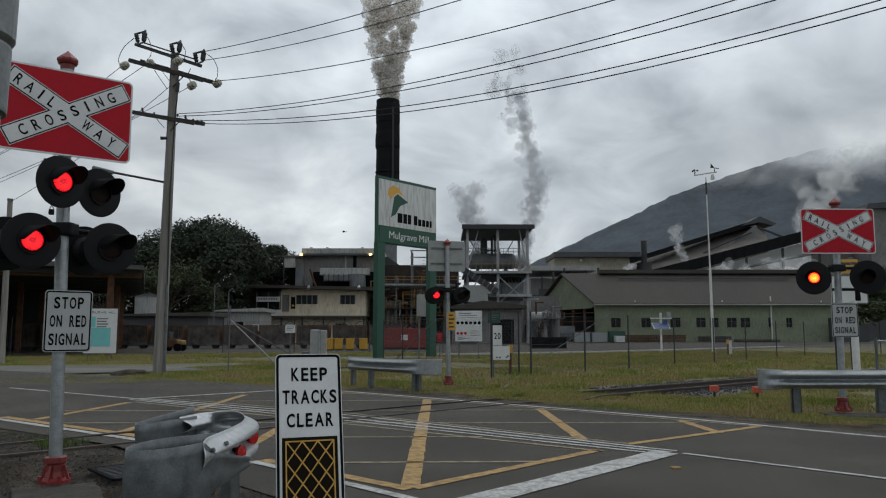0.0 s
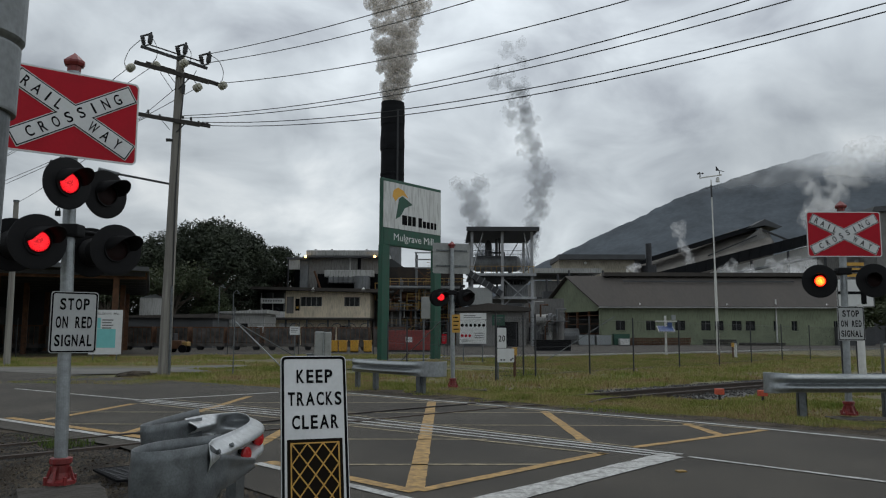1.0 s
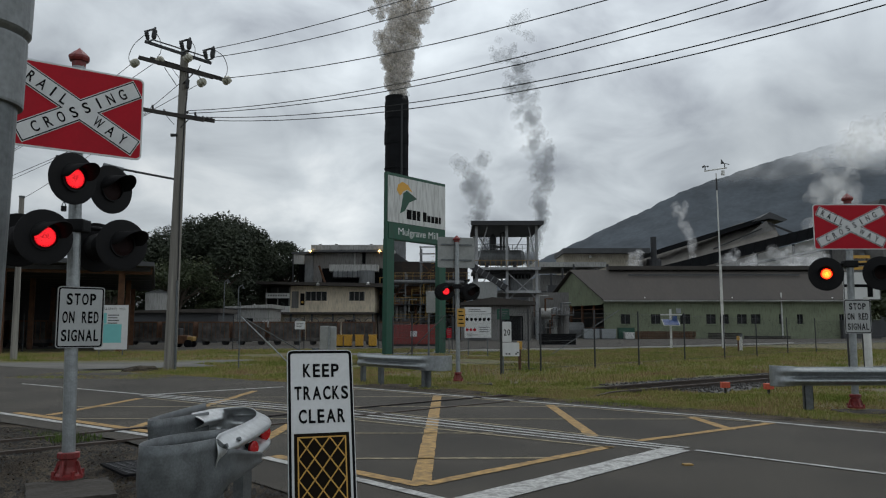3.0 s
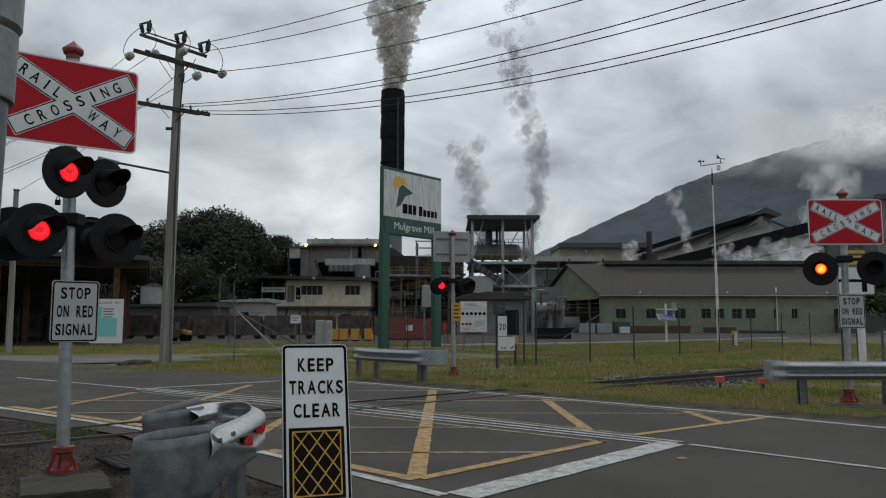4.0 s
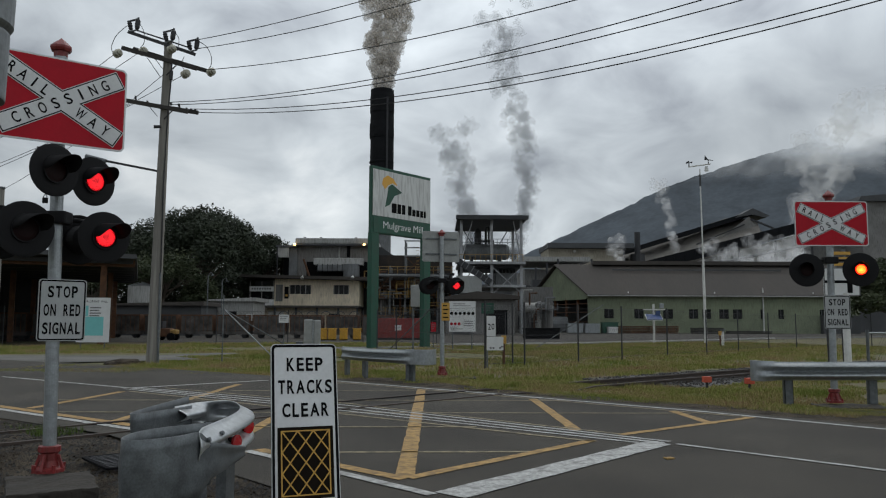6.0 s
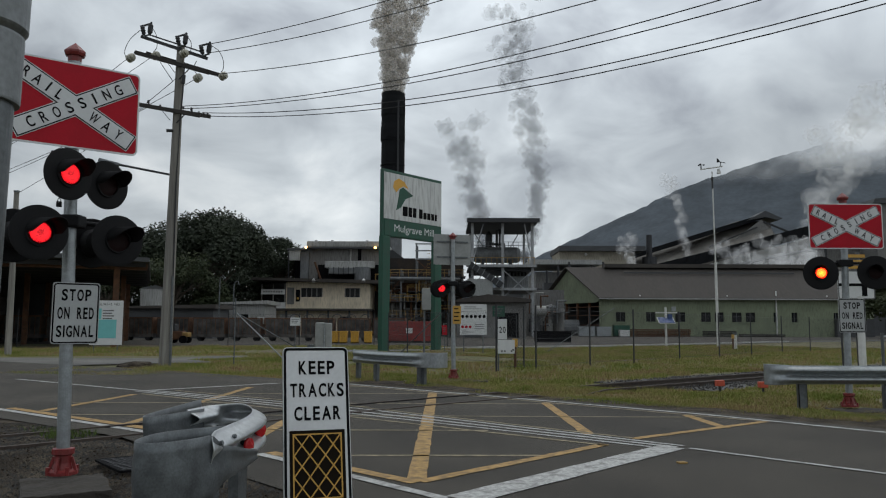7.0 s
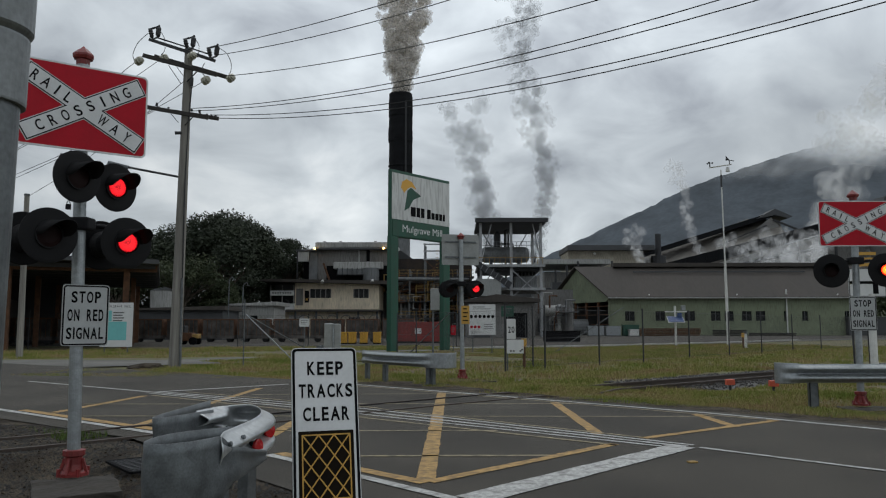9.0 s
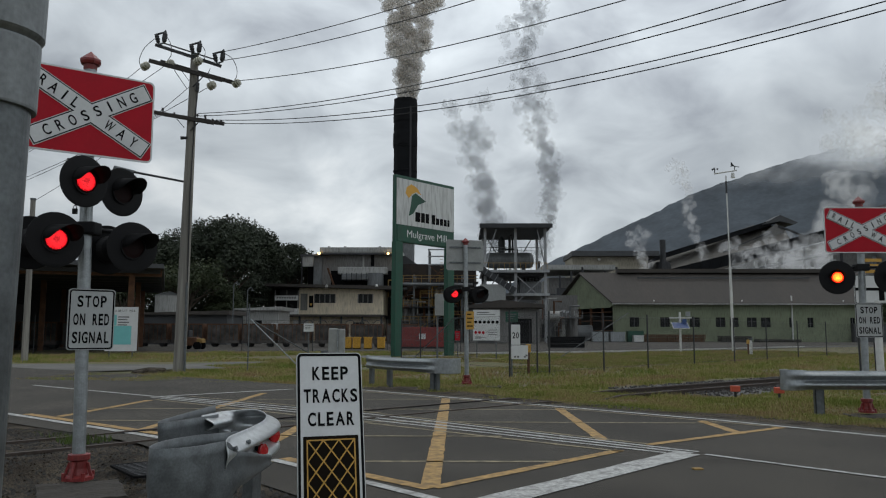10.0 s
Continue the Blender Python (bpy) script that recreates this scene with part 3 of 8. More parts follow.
def make_soil():
    bm = B()
    n = 0.14
    cols, rows = int(13 / n), int(13 / n)
    grid = {}
    for i in range(cols):
        for j in range(rows):
            x, y = -12 + i * n, 0.5 + j * n
            # the sheet ends at the road's edge
            if x + y < 6.1 and y - 0.95 * x < 17.5 and x < -0.3:
                grid[i, j] = bm.verts.new((x, y, soil_height(x, y)))
    for i, j in list(grid):
        q = [grid.get(k) for k in ((i, j), (i + 1, j), (i + 1, j + 1), (i, j + 1))]
        if all(q):
            bm.faces.new(q)
    tagged(part("bare_soil", bm, M["soil"], smooth=True), "bare gritty soil round the signal mast", "ground", kind="structure")


make_soil()


def stripe(a, b, w, material, name="road_marking", label="", z=0.004, group="", ragged=0.012):
    """A painted line with slightly uneven edges."""
    a, b = Vector((*a, 0)), Vector((*b, 0))
    d = (b - a).normalized()
    nrm = Vector((-d.y, d.x, 0))
    n = max(2, int((b - a).length / 0.12))
    bm = B()
    prev = None
    for i in range(n + 1):
        c = a.lerp(b, i / n)
        k1, k2 = noise.noise(c * 3.1) * ragged, noise.noise(c * 3.7 + Vector((9, 4, 1))) * ragged
        row = (bm.verts.new(c + nrm * (w / 2 + k1) + Vector((0, 0, z))), bm.verts.new(c - nrm * (w / 2 + k2) + Vector((0, 0, z))))
        if prev:
            bm.faces.new((prev[0], prev[1], row[1], row[0]))
        prev = row
    return tagged(part(name, bm, material), label, "road marking", group, "structure")


WHT, YEL = "worn white painted line on the asphalt", "worn yellow painted box line on the asphalt"
for a, b, w in (((0.09, 6.0), (2.44, 8.62), 0.31), ((-10.43, 18.74), (-6.12, 15.58), 0.10), ((-6.12, 15.58), (-1.62, 12.2), 0.09), ((-1.62, 12.2), (2.5, 8.62), 0.09),
                ((-6.05, 15.72), (-1.45, 12.46), 0.08), ((-1.45, 12.46), (2.60, 8.72), 0.08), ((-6.2, 15.42), (-1.75, 11.98), 0.07), ((-1.75, 11.98), (2.22, 8.64), 0.07), ((2.62, 8.55), (3.97, 7.11), 0.075), ((3.97, 7.11), (9.0, 1.6), 0.075),
                ((-6.12, 15.6), (-3.88, 17.82), 0.14), ((-2.3, 17.69), (0.83, 14.75), 0.11), ((0.83, 14.75), (3.87, 11.85), 0.11), ((3.87, 11.85), (5.54, 9.91), 0.11), ((5.54, 9.91), (8.2, 6.9), 0.09),
                ((-1.95, 8.03), (-0.04, 6.02), 0.11), ((-6.89, 12.01), (-3.52, 9.45), 0.12), ((-12, 15.9), (-6.89, 12.01), 0.12)):
    stripe(a, b, w, M["white"], "road_line", WHT, 0.008, "white road lines")
for a, b, w in (((-1.85, 8.13), (-0.28, 6.62), 0.14), ((-0.25, 6.66), (1.75, 8.80), 0.13), ((2.17, 9.25), (4.46, 11.01), 0.12), ((-6.9, 12.25), (-3.7, 9.85), 0.15),
                ((-2.3, 17.4), (0.83, 14.45), 0.08), ((0.83, 14.45), (3.80, 11.62), 0.08), ((3.8, 11.62), (4.46, 11.01), 0.08), ((-5.9, 14.92), (-1.9, 11.72), 0.08), ((-1.9, 11.72), (1.75, 8.72), 0.08), ((-1.3, 12.55), (2.2, 9.3), 0.07), ((-5.5, 15.7), (-1.3, 12.62), 0.07)):
    stripe(a, b, w, M["yellow" if w > 0.09 else "pale_yellow"], "box_line", YEL, 0.0065, "yellow box lines")
for a, b, w in (((-0.28, 6.7), (-0.31, 15.5), 0.17), ((1.68, 13.56), (1.72, 9.63), 0.15), ((3.57, 11.76), (3.64, 10.31), 0.15), ((-2.25, 8.5), (-2.28, 17.3), 0.15), ((-4.28, 10.3), (-4.24, 16.65), 0.15), ((-6.2, 11.9), (-5.97, 14.81), 0.15),
                ((-2.0, 7.93), (0.98, 8.03), 0.075), ((-3.6, 9.85), (0.5, 9.92), 0.075), ((-5.8, 11.44), (3.75, 11.5), 0.075), ((-6.6, 13.2), (2.25, 13.37), 0.075), ((-4.0, 15.1), (0.2, 15.34), 0.075), ((-3.0, 17.0), (-1.7, 17.0), 0.07)):
    stripe(a, b, w, M["yellow" if w > 0.09 else "pale_yellow"], "box_line", YEL, 0.005, "yellow box lines")


# ---------------------------------------------------------------- railway
def offset_line(pts, d):
    out = []
    for i, p in enumerate(pts):
        q = Vector(pts[min(i + 1, len(pts) - 1)]) - Vector(pts[max(i - 1, 0)])
        q.normalize()
        out.append(Vector(p) + Vector((q.y, -q.x)) * d)
    return out


def smooth_path(pts, step=0.6):
    """A gliding line through the given corners."""
    P = [Vector(p) for p in pts]
    out = []
    for i in range(len(P) - 1):
        p0, p1, p2, p3 = P[max(i - 1, 0)], P[i], P[i + 1], P[min(i + 2, len(P) - 1)]
        n = max(1, int((p2 - p1).length / step))
        for k in range(n):
            t = k / n
            out.append(0.5 * (2 * p1 + (p2 - p0) * t + (2 * p0 - 5 * p1 + 4 * p2 - p3) * t * t + (3 * p1 - p0 - 3 * p2 + p3) * t ** 3))
    out.append(P[-1])
    return out


TRACK = smooth_path([(-16, -3.0), (-8, 5.9), (-4.9, 8.85), (-3.66, 10.2), (-1.37, 12.61), (0.0, 13.96), (1.33, 15.2), (3.0, 16.75), (4.8, 18.4), (6.5, 19.85), (9.9, 22.7), (20, 30.2), (34, 39), (60, 52)])


def make_track():
    def sweep(name, line, prof, base, material, parent):
        bm = B()
        prev = None
        for i, p in enumerate(line):
            q = (line[min(i + 1, len(line) - 1)] - line[max(i - 1, 0)]).normalized()
            nrm = Vector((q.y, -q.x))
            z = base(p)
            row = [bm.verts.new((p.x + nrm.x * u, p.y + nrm.y * u, z + v)) for u, v in prof]
            if prev:
                for k in range(len(prof)):
                    j = (k + 1) % len(prof)
                    bm.faces.new((prev[k], prev[j], row[j], row[k]))
            prev = row
        bmesh.ops.recalc_face_normals(bm, faces=bm.faces)
        return part(name, bm, material, parent)
    def on_road(p):
        return 5.6 < p.x + p.y < 16.4
    def lift(p):
        # lowered out of sight beside the road to fit the camera's view
        s = p.x + p.y
        return -0.07 * min(1.0, max(0.0, (s - 16.6) / 0.5)) * min(1.0, max(0.0, (19.6 - s) / 0.6))
    track = thing("railway_track", Matrix(), "narrow-gauge cane railway track with worn steel rails crossing the road", "railway track", kind="structure")
    prof = [(-0.06, -0.15), (0.06, -0.15), (0.055, -0.138), (0.012, -0.12), (0.012, -0.04), (0.034, -0.03), (0.032, 0.0), (-0.032, 0.0), (-0.034, -0.03), (-0.012, -0.04), (-0.012, -0.12), (-0.055, -0.138)]
    for d in (-0.48, 0.48):
        sweep("rail", offset_line(TRACK, d), prof, lambda p: 0.018 + lift(p), M["rail"], track)
    # flat black strip beside each rail: the groove's shade put into colour
    for d in (-0.42, 0.42):
        sweep("flangeway", [p for p in offset_line(TRACK, d) if on_road(p)], [(-0.035, 0.0), (0.035, 0.0), (0.035, 0.004), (-0.035, 0.004)], lambda p: 0.006, M["ink"], track)
    # ballast bed off the road
    for keep in (lambda p: p.x + p.y >= 22.8,):
        line = [p for p in TRACK if keep(p)]
        sweep("ballast_bed", line, [(-2.3, -0.3), (-1.5, -0.06), (-0.52, -0.10), (0.52, -0.10), (1.5, -0.06), (2.2, -0.3)], lift, M["gravel"], track)
    bm = B()
    rnd = random.Random(5)
    for p in TRACK:
        if p.x + p.y > 22.4 and p.x < 18:
            for _ in range(190):
                q = (rnd.choice((rnd.uniform(-2.2, -0.6), rnd.uniform(0.58, 2.1), rnd.uniform(-0.4, 0.4))), rnd.uniform(-0.3, 0.3))
                z = (-0.045 if abs(q[0]) > 0.52 else -0.09) - max(0, abs(q[0]) - 1.5) * 0.26
                m = Matrix.Translation((p.x + q[0] * 0.68 + q[1] * 0.73, p.y - q[0] * 0.73 + q[1] * 0.68, z)) @ Euler((rnd.random() * 6, rnd.random() * 6, 0)).to_matrix().to_4x4() @ Matrix.Diagonal((rnd.uniform(.02, .04), rnd.uniform(.02, .035), .022, 1))
                stone(bm, m)
    ob = part("ballast_stones", bm, M["gravel"], track)
    tagged(ob, kind="stuff")
    sl = B()
    box(sl, -0.95, 0.95, -0.11, 0.11, -0.2, -0.06)
    me = mesh_of(sl, "sleeper", M["arm"])
    for p in TRACK:
        if p.x + p.y < 20.5 or p.x > 20:
            continue
        ob = new("sleeper", me)
        ob.parent = track
        ob.matrix_basis = pose(p.x, p.y, -0.045, 0, 0, -50)


def stone(bm, m):
    v = [bm.verts.new(m @ Vector(c)) for c in ((1, 0, 0), (-1, 0.2, 0), (0, 1, 0), (0.2, -1, 0), (0, 0, 1), (0, 0.1, -1))]
    for a, b, c in ((0, 2, 4), (2, 1, 4), (1, 3, 4), (3, 0, 4), (2, 0, 5), (1, 2, 5), (3, 1, 5), (0, 3, 5)):
        bm.faces.new((v[a], v[b], v[c]))


make_track()


# ---------------------------------------------------------------- level crossing signals
def board_sign(parent, w, h, z, y, scale=1.0):
    """Red board with the white crossed arms and their lettering."""
    board = part("sign_board", slab(B(), rounded(w, h, 0.05), 0, 0.012), M["alu"], parent, "bare aluminium back", m=pose(0, y, z))
    part("border", ring(B(), rounded(w, h, 0.05), rounded(w - 0.03, h - 0.03, 0.038), -0.006, -0.001), M["sheet"], board, "white border")
    part("face", slab(B(), rounded(w - 0.03, h - 0.03, 0.038), -0.005, -0.0005), M["red_sheet"], board, "deep red face")
    L, wd = math.hypot(w, h) * 0.845, h * 0.225
    ang = math.degrees(math.atan2(h * 0.80, w * 0.90)) * 0.93
    for k, a in enumerate((ang, -ang)):
        m = pose(0, 0, 0, 0, a, 0)
        arm = part("crossed_arm", slab(B(), rounded(L, wd, 0.004, n=1), -0.0102 - 0.0004 * k, -0.0052), M["sheet"], board, "white crossed arm", m=m)
        part("outline", ring(B(), rounded(L - 0.014, wd - 0.014, 0.003, n=1), rounded(L - 0.034, wd - 0.034, 0.003, n=1), -0.0122 - 0.0004 * k, -0.0104 - 0.0004 * k), M["ink"], arm, "black outline")
        part("arm_face", slab(B(), rounded(L - 0.035, wd - 0.035, 0.003, n=1), -0.0140 - 0.0004 * k, -0.0128), M["sheet"], arm)
    for word, a, s, step in (("RAIL", ang, -0.275, 0.092), ("WAY", ang, 0.27, 0.108), ("CROSSING", -ang, 0.0, 0.103)):
        u = pose(0, 0, 0, 0, a, 0) @ Vector((s * L, 0, 0))
        lettering(word, board, u.x, u.z, wd * 0.56, M["ink"], y=-0.0156, bold=0.012, turn=a, pitch=step * L)
    return board


def text_sign(parent, words, w, h, z, y, cap, gap, x=0.0, name="text_sign"):
    board = part(name, slab(B(), rounded(w, h, 0.03), 0, 0.006), M["alu"], parent, "aluminium back", m=pose(x, y, z))
    part("face", slab(B(), rounded(w - 0.004, h - 0.004, 0.029), -0.003, -0.0005), M["old_sheet"], board, "dulled white reflective face")
    part("border", ring(B(), rounded(w - 0.016, h - 0.016, 0.026), rounded(w - 0.042, h - 0.042, 0.017), -0.0045, -0.0025), M["ink"], board, "black border")
    n = len(words)
    for i, (word, wid) in enumerate(words):
        lettering(word, board, 0, (n - 1) / 2 * gap - i * gap, cap, M["ink"], y=-0.0042, width=wid, bold=0.024)
    return board


LAMPS = {"first": [], "second": []}


def flasher(parent, x, y, z, r, phase, lit, facing=0, aim=0.0):
    """One lamp: round black target, hood, housing, dark lens and the cluster of diodes."""
    m = pose(x, y, z, 0, 0, facing)
    disc = B()
    lathe(disc, [(r * 0.97, -0.006), (r, 0.0), (r, 0.006), (r * 0.9, 0.01), (r * 0.5, 0.014)], 40, pose(0, 0, 0, 90))
    target = part("target_disc", disc, M["black"], parent, "matt black round target", smooth=False, m=m)
    hs = B()
    lathe(hs, [(r * 0.55, 0), (r * 0.55, 0.07), (r * 0.46, 0.14), (r * 0.3, 0.17)], 24, pose(0, 0.0, 0, -90))
    part("housing", hs, M["black"], target, smooth=False)
    ln = B()
    lathe(ln, [(0.105, 0.0), (0.105, 0.012), (0.07, 0.02), (0.02, 0.023)], 28, pose(0, -0.008, 0, 90))
    part("lens", ln, M["lens"], target, "dark red unlit lens", smooth=False)
    rg = B()
    rimp = [(0.118 * math.cos(2 * math.pi * i / 32), 0.118 * math.sin(2 * math.pi * i / 32)) for i in range(32)]
    rinn = [(0.106 * math.cos(2 * math.pi * i / 32), 0.106 * math.sin(2 * math.pi * i / 32)) for i in range(32)]
    ring(rg, rimp, rinn, -0.035, -0.008)
    part("lens_ring", rg, M["black"], target)
    # hood: open tube, longer above than below
    hd = B()
    n = 30
    rows = []
    for k in range(n + 1):
        a = radians(-8 + 196 * k / n)
        length = 0.04 + 0.20 * max(0.0, math.sin(radians(180 * k / n))) ** 0.6
        c, s = math.cos(a), math.sin(a)
        rows.append([hd.verts.new((rr * c - aim * yy, yy, rr * s + 0.012 + (-0.012 if yy < -0.06 else 0))) for rr, yy in ((0.122, -0.008), (0.124, -0.008 - length), (0.119, -0.008 - length), (0.117, -0.008))])
    for p, q in zip(rows, rows[1:]):
        for k in range(3):
            hd.faces.new((p[k], q[k], q[k + 1], p[k + 1]))
    part("hood", hd, M["black"], target, smooth=True)
    cl = B()
    lathe(cl, [(0.09, 0.0), (0.09, 0.004), (0.055, 0.009), (0.02, 0.011)], 28, pose(0, 0, 0, 90))
    led = part("lamp_insert", cl, M[lit], target, "cluster of lit red diodes")
    led.matrix_basis = pose(0, 0.02, 0)
    LAMPS[phase].append(led)
    return target


def mast(m, height, lean, label, board, stop, pairs, group="level crossing signals", back=False, drop=0.0):
    sig = thing("crossing_signal", m, label, "railway signal", group)
    post = B()
    rod(post, (0, 0, 0.1 - drop), (lean, 0, height - 0.12), 0.057, seg=20)
    part("post", post, M["galv"], sig, "galvanised steel post", smooth=False)
    fin = B()
    lathe(fin, [(0.062, 0), (0.066, 0.05), (0.085, 0.055), (0.098, 0.08), (0.098, 0.1), (0.055, 0.14), (0.02, 0.17), (0.006, 0.185)], 8, pose(lean, 0, height - 0.19))
    part("finial", fin, M["red_paint"], sig, "red painted cap")
    base = B()
    lathe(base, [(0.135, 0.0), (0.135, 0.03), (0.088, 0.045), (0.075, 0.10), (0.075, 0.165), (0.095, 0.18), (0.095, 0.225), (0.075, 0.23)], 10)
    for i in range(4):
        a = radians(45 + 90 * i)
        rod(base, (0.125 * math.cos(a), 0.125 * math.sin(a), 0.0), (0.125 * math.cos(a), 0.125 * math.sin(a), 0.07), 0.018, seg=6)
    for i in range(4):
        a = radians(90 * i)
        beam(base, (0.125 * math.cos(a), 0.125 * math.sin(a), 0.02), (0.08 * math.cos(a), 0.08 * math.sin(a), 0.15), 0.018, 0.025)
    part("base_casting", base, M["red_paint"], sig, "red painted cast base with bolts", m=pose(0, 0, -drop))
    if board:
        w, h, z, rz = board
        bd = board_sign(sig, w, h, z, -0.075, 1.0)
        bd.matrix_basis = pose(lean * z / height, 0, z, 0, 0, rz) @ pose(0, -0.075, 0)
        br = B()
        for dz in (-h * 0.25, h * 0.25):
            box(br, -w * 0.42, w * 0.42, 0.013, 0.04, dz - 0.02, dz + 0.02)
        part("rail_bracket", br, M["galv_old"], bd)
    if stop:
        w, h, z, rz, x = stop
        st = text_sign(sig, (("STOP", w * 0.62), ("ON RED", w * 0.76), ("SIGNAL", w * 0.78)), w, h, z, -0.07, h * 0.19, h * 0.295)
        st.matrix_basis = pose(lean * z / height, 0, z, 0, 0, rz) @ pose(x, -0.07, 0)
    for z, span, rz, r, lit, front, rear, reach, aim, face in pairs:
        arm = B()
        t = pose(lean * z / height, 0, z, 0, 0, rz)
        up = 0.62 * r
        rod(arm, t @ Vector((-span / 2, 0.17 - reach, up)), t @ Vector((span / 2, 0.17 - reach, up)), 0.022, seg=8)
        rod(arm, t @ Vector((0, 0.17 - reach, up)), t @ Vector((0, 0.02, up)), 0.03, seg=8)
        c = t @ Vector((0, 0.0, 0))
        box(arm, c.x - 0.115, c.x + 0.115, c.y - 0.085, c.y + 0.085, z + up - 0.06, z + up + 0.06, 0.02)
        for sd in (-1, 1):
            rod(arm, t @ Vector((sd * span / 2, 0.17 - reach, -0.05)), t @ Vector((sd * span / 2, 0.17 - reach, up + 0.05)), 0.026, seg=8)
            rod(arm, t @ Vector((sd * span / 2, 0.17 - reach, up + 0.05)), t @ Vector((sd * span / 2, 0.17 - reach, up + 0.075)), 0.014, seg=6)
        part("lamp_arm", arm, M["black"], sig, "black lamp bracket")
        for s, ph in ((-1, "first"), (1, "second")):
            if front:
                p = t @ Vector((s * span / 2, -reach, 0))
                flasher(sig, p.x, p.y, p.z, r, ph, lit, face, aim)
            if rear:
                p = t @ Vector((s * span / 2, 0.17 - reach + 0.24, 0))
                flasher(sig, p.x, p.y, p.z, r, "second" if ph == "first" else "first", lit, face + 180)
    return sig


mast(pose(-3.48, 7.06, 0.03), 3.95, -0.09, "galvanised mast with red crossing board and two lamp pairs", (1.14, 0.81, 3.32, 37), (0.405, 0.56, 1.385, 39, 0.055),
     ((2.62, 0.55, 79, 0.235, "led", True, False, 0.175, 0.15, 60), (2.08, 0.76, 57, 0.245, "led", True, True, 0.165, 0.35, 46)), drop=0.055)
mast(pose(6.77, 13.2, 0.0), 3.66, 0.05, "galvanised mast with red crossing board behind a guard rail", (1.27, 0.78, 3.06, 0), (0.455, 0.575, 1.53, 0, 0.06),
     ((2.25, 0.85, -12, 0.285, "led_hot", True, False, 0.17, -0.22, -12),))
mast(pose(0.14, 19.93, 0.0), 3.77, -0.03, "galvanised mast seen from behind its crossing board, on the far verge", (1.0, 0.8, 3.32, 195), None,
     ((2.29, 0.68, 12, 0.22, "led", True, True, 0.17, 0.35, 12),))


# ---------------------------------------------------------------- near the camera
def concrete_pad(m, sx, sy, h, label):
    bm = box(B(), -sx / 2, sx / 2, -sy / 2, sy / 2, -0.35, h, 0.02)
    bmesh.ops.subdivide_edges(bm, edges=[e for e in bm.edges if e.calc_length() > 0.2], cuts=9, use_grid_fill=True)
    for v in bm.verts:
        v.co += noise.noise_vector(v.co * 5.0) * 0.02 + noise.noise_vector(v.co * 17.0) * 0.009
    ob = part("concrete_footing", bm, M["concrete"], m=m)
    tagged(ob, label, "footing", kind="")
    return ob


concrete_pad(pose(-3.24, 6.62, 0.0, 0, 0, 29), 0.66, 0.86, -0.028, "chipped grey concrete footing under the signal mast")


concrete_pad(pose(0.40, 19.62, -0.05, 0, 0, -10), 1.25, 0.8, 0.03, "low dirty concrete footing under the far mast")
concrete_pad(pose(6.95, 12.95, -0.05, 0, 0, 0), 1.1, 0.7, 0.02, "low dirty concrete footing behind the guard rail")


def earth_mound(x, y, w, d, h):
    bm = B()
    bmesh.ops.create_icosphere(bm, subdivisions=4, radius=1)
    for v in bm.verts:
        k = 1 + 0.25 * noise.noise(v.co * 1.7) + 0.10 * noise.noise(v.co * 5)
        v.co = Vector((v.co.x * w * k, v.co.y * d * k, v.co.z * h * k))
    tagged(part("earth_mound", bm, M["soil"], m=pose(x, y, -0.06)), "low mound of dark earth beside the power pole", "earth", kind="structure")


earth_mound(-10.15, 25.3, 0.62, 0.5, 0.2)


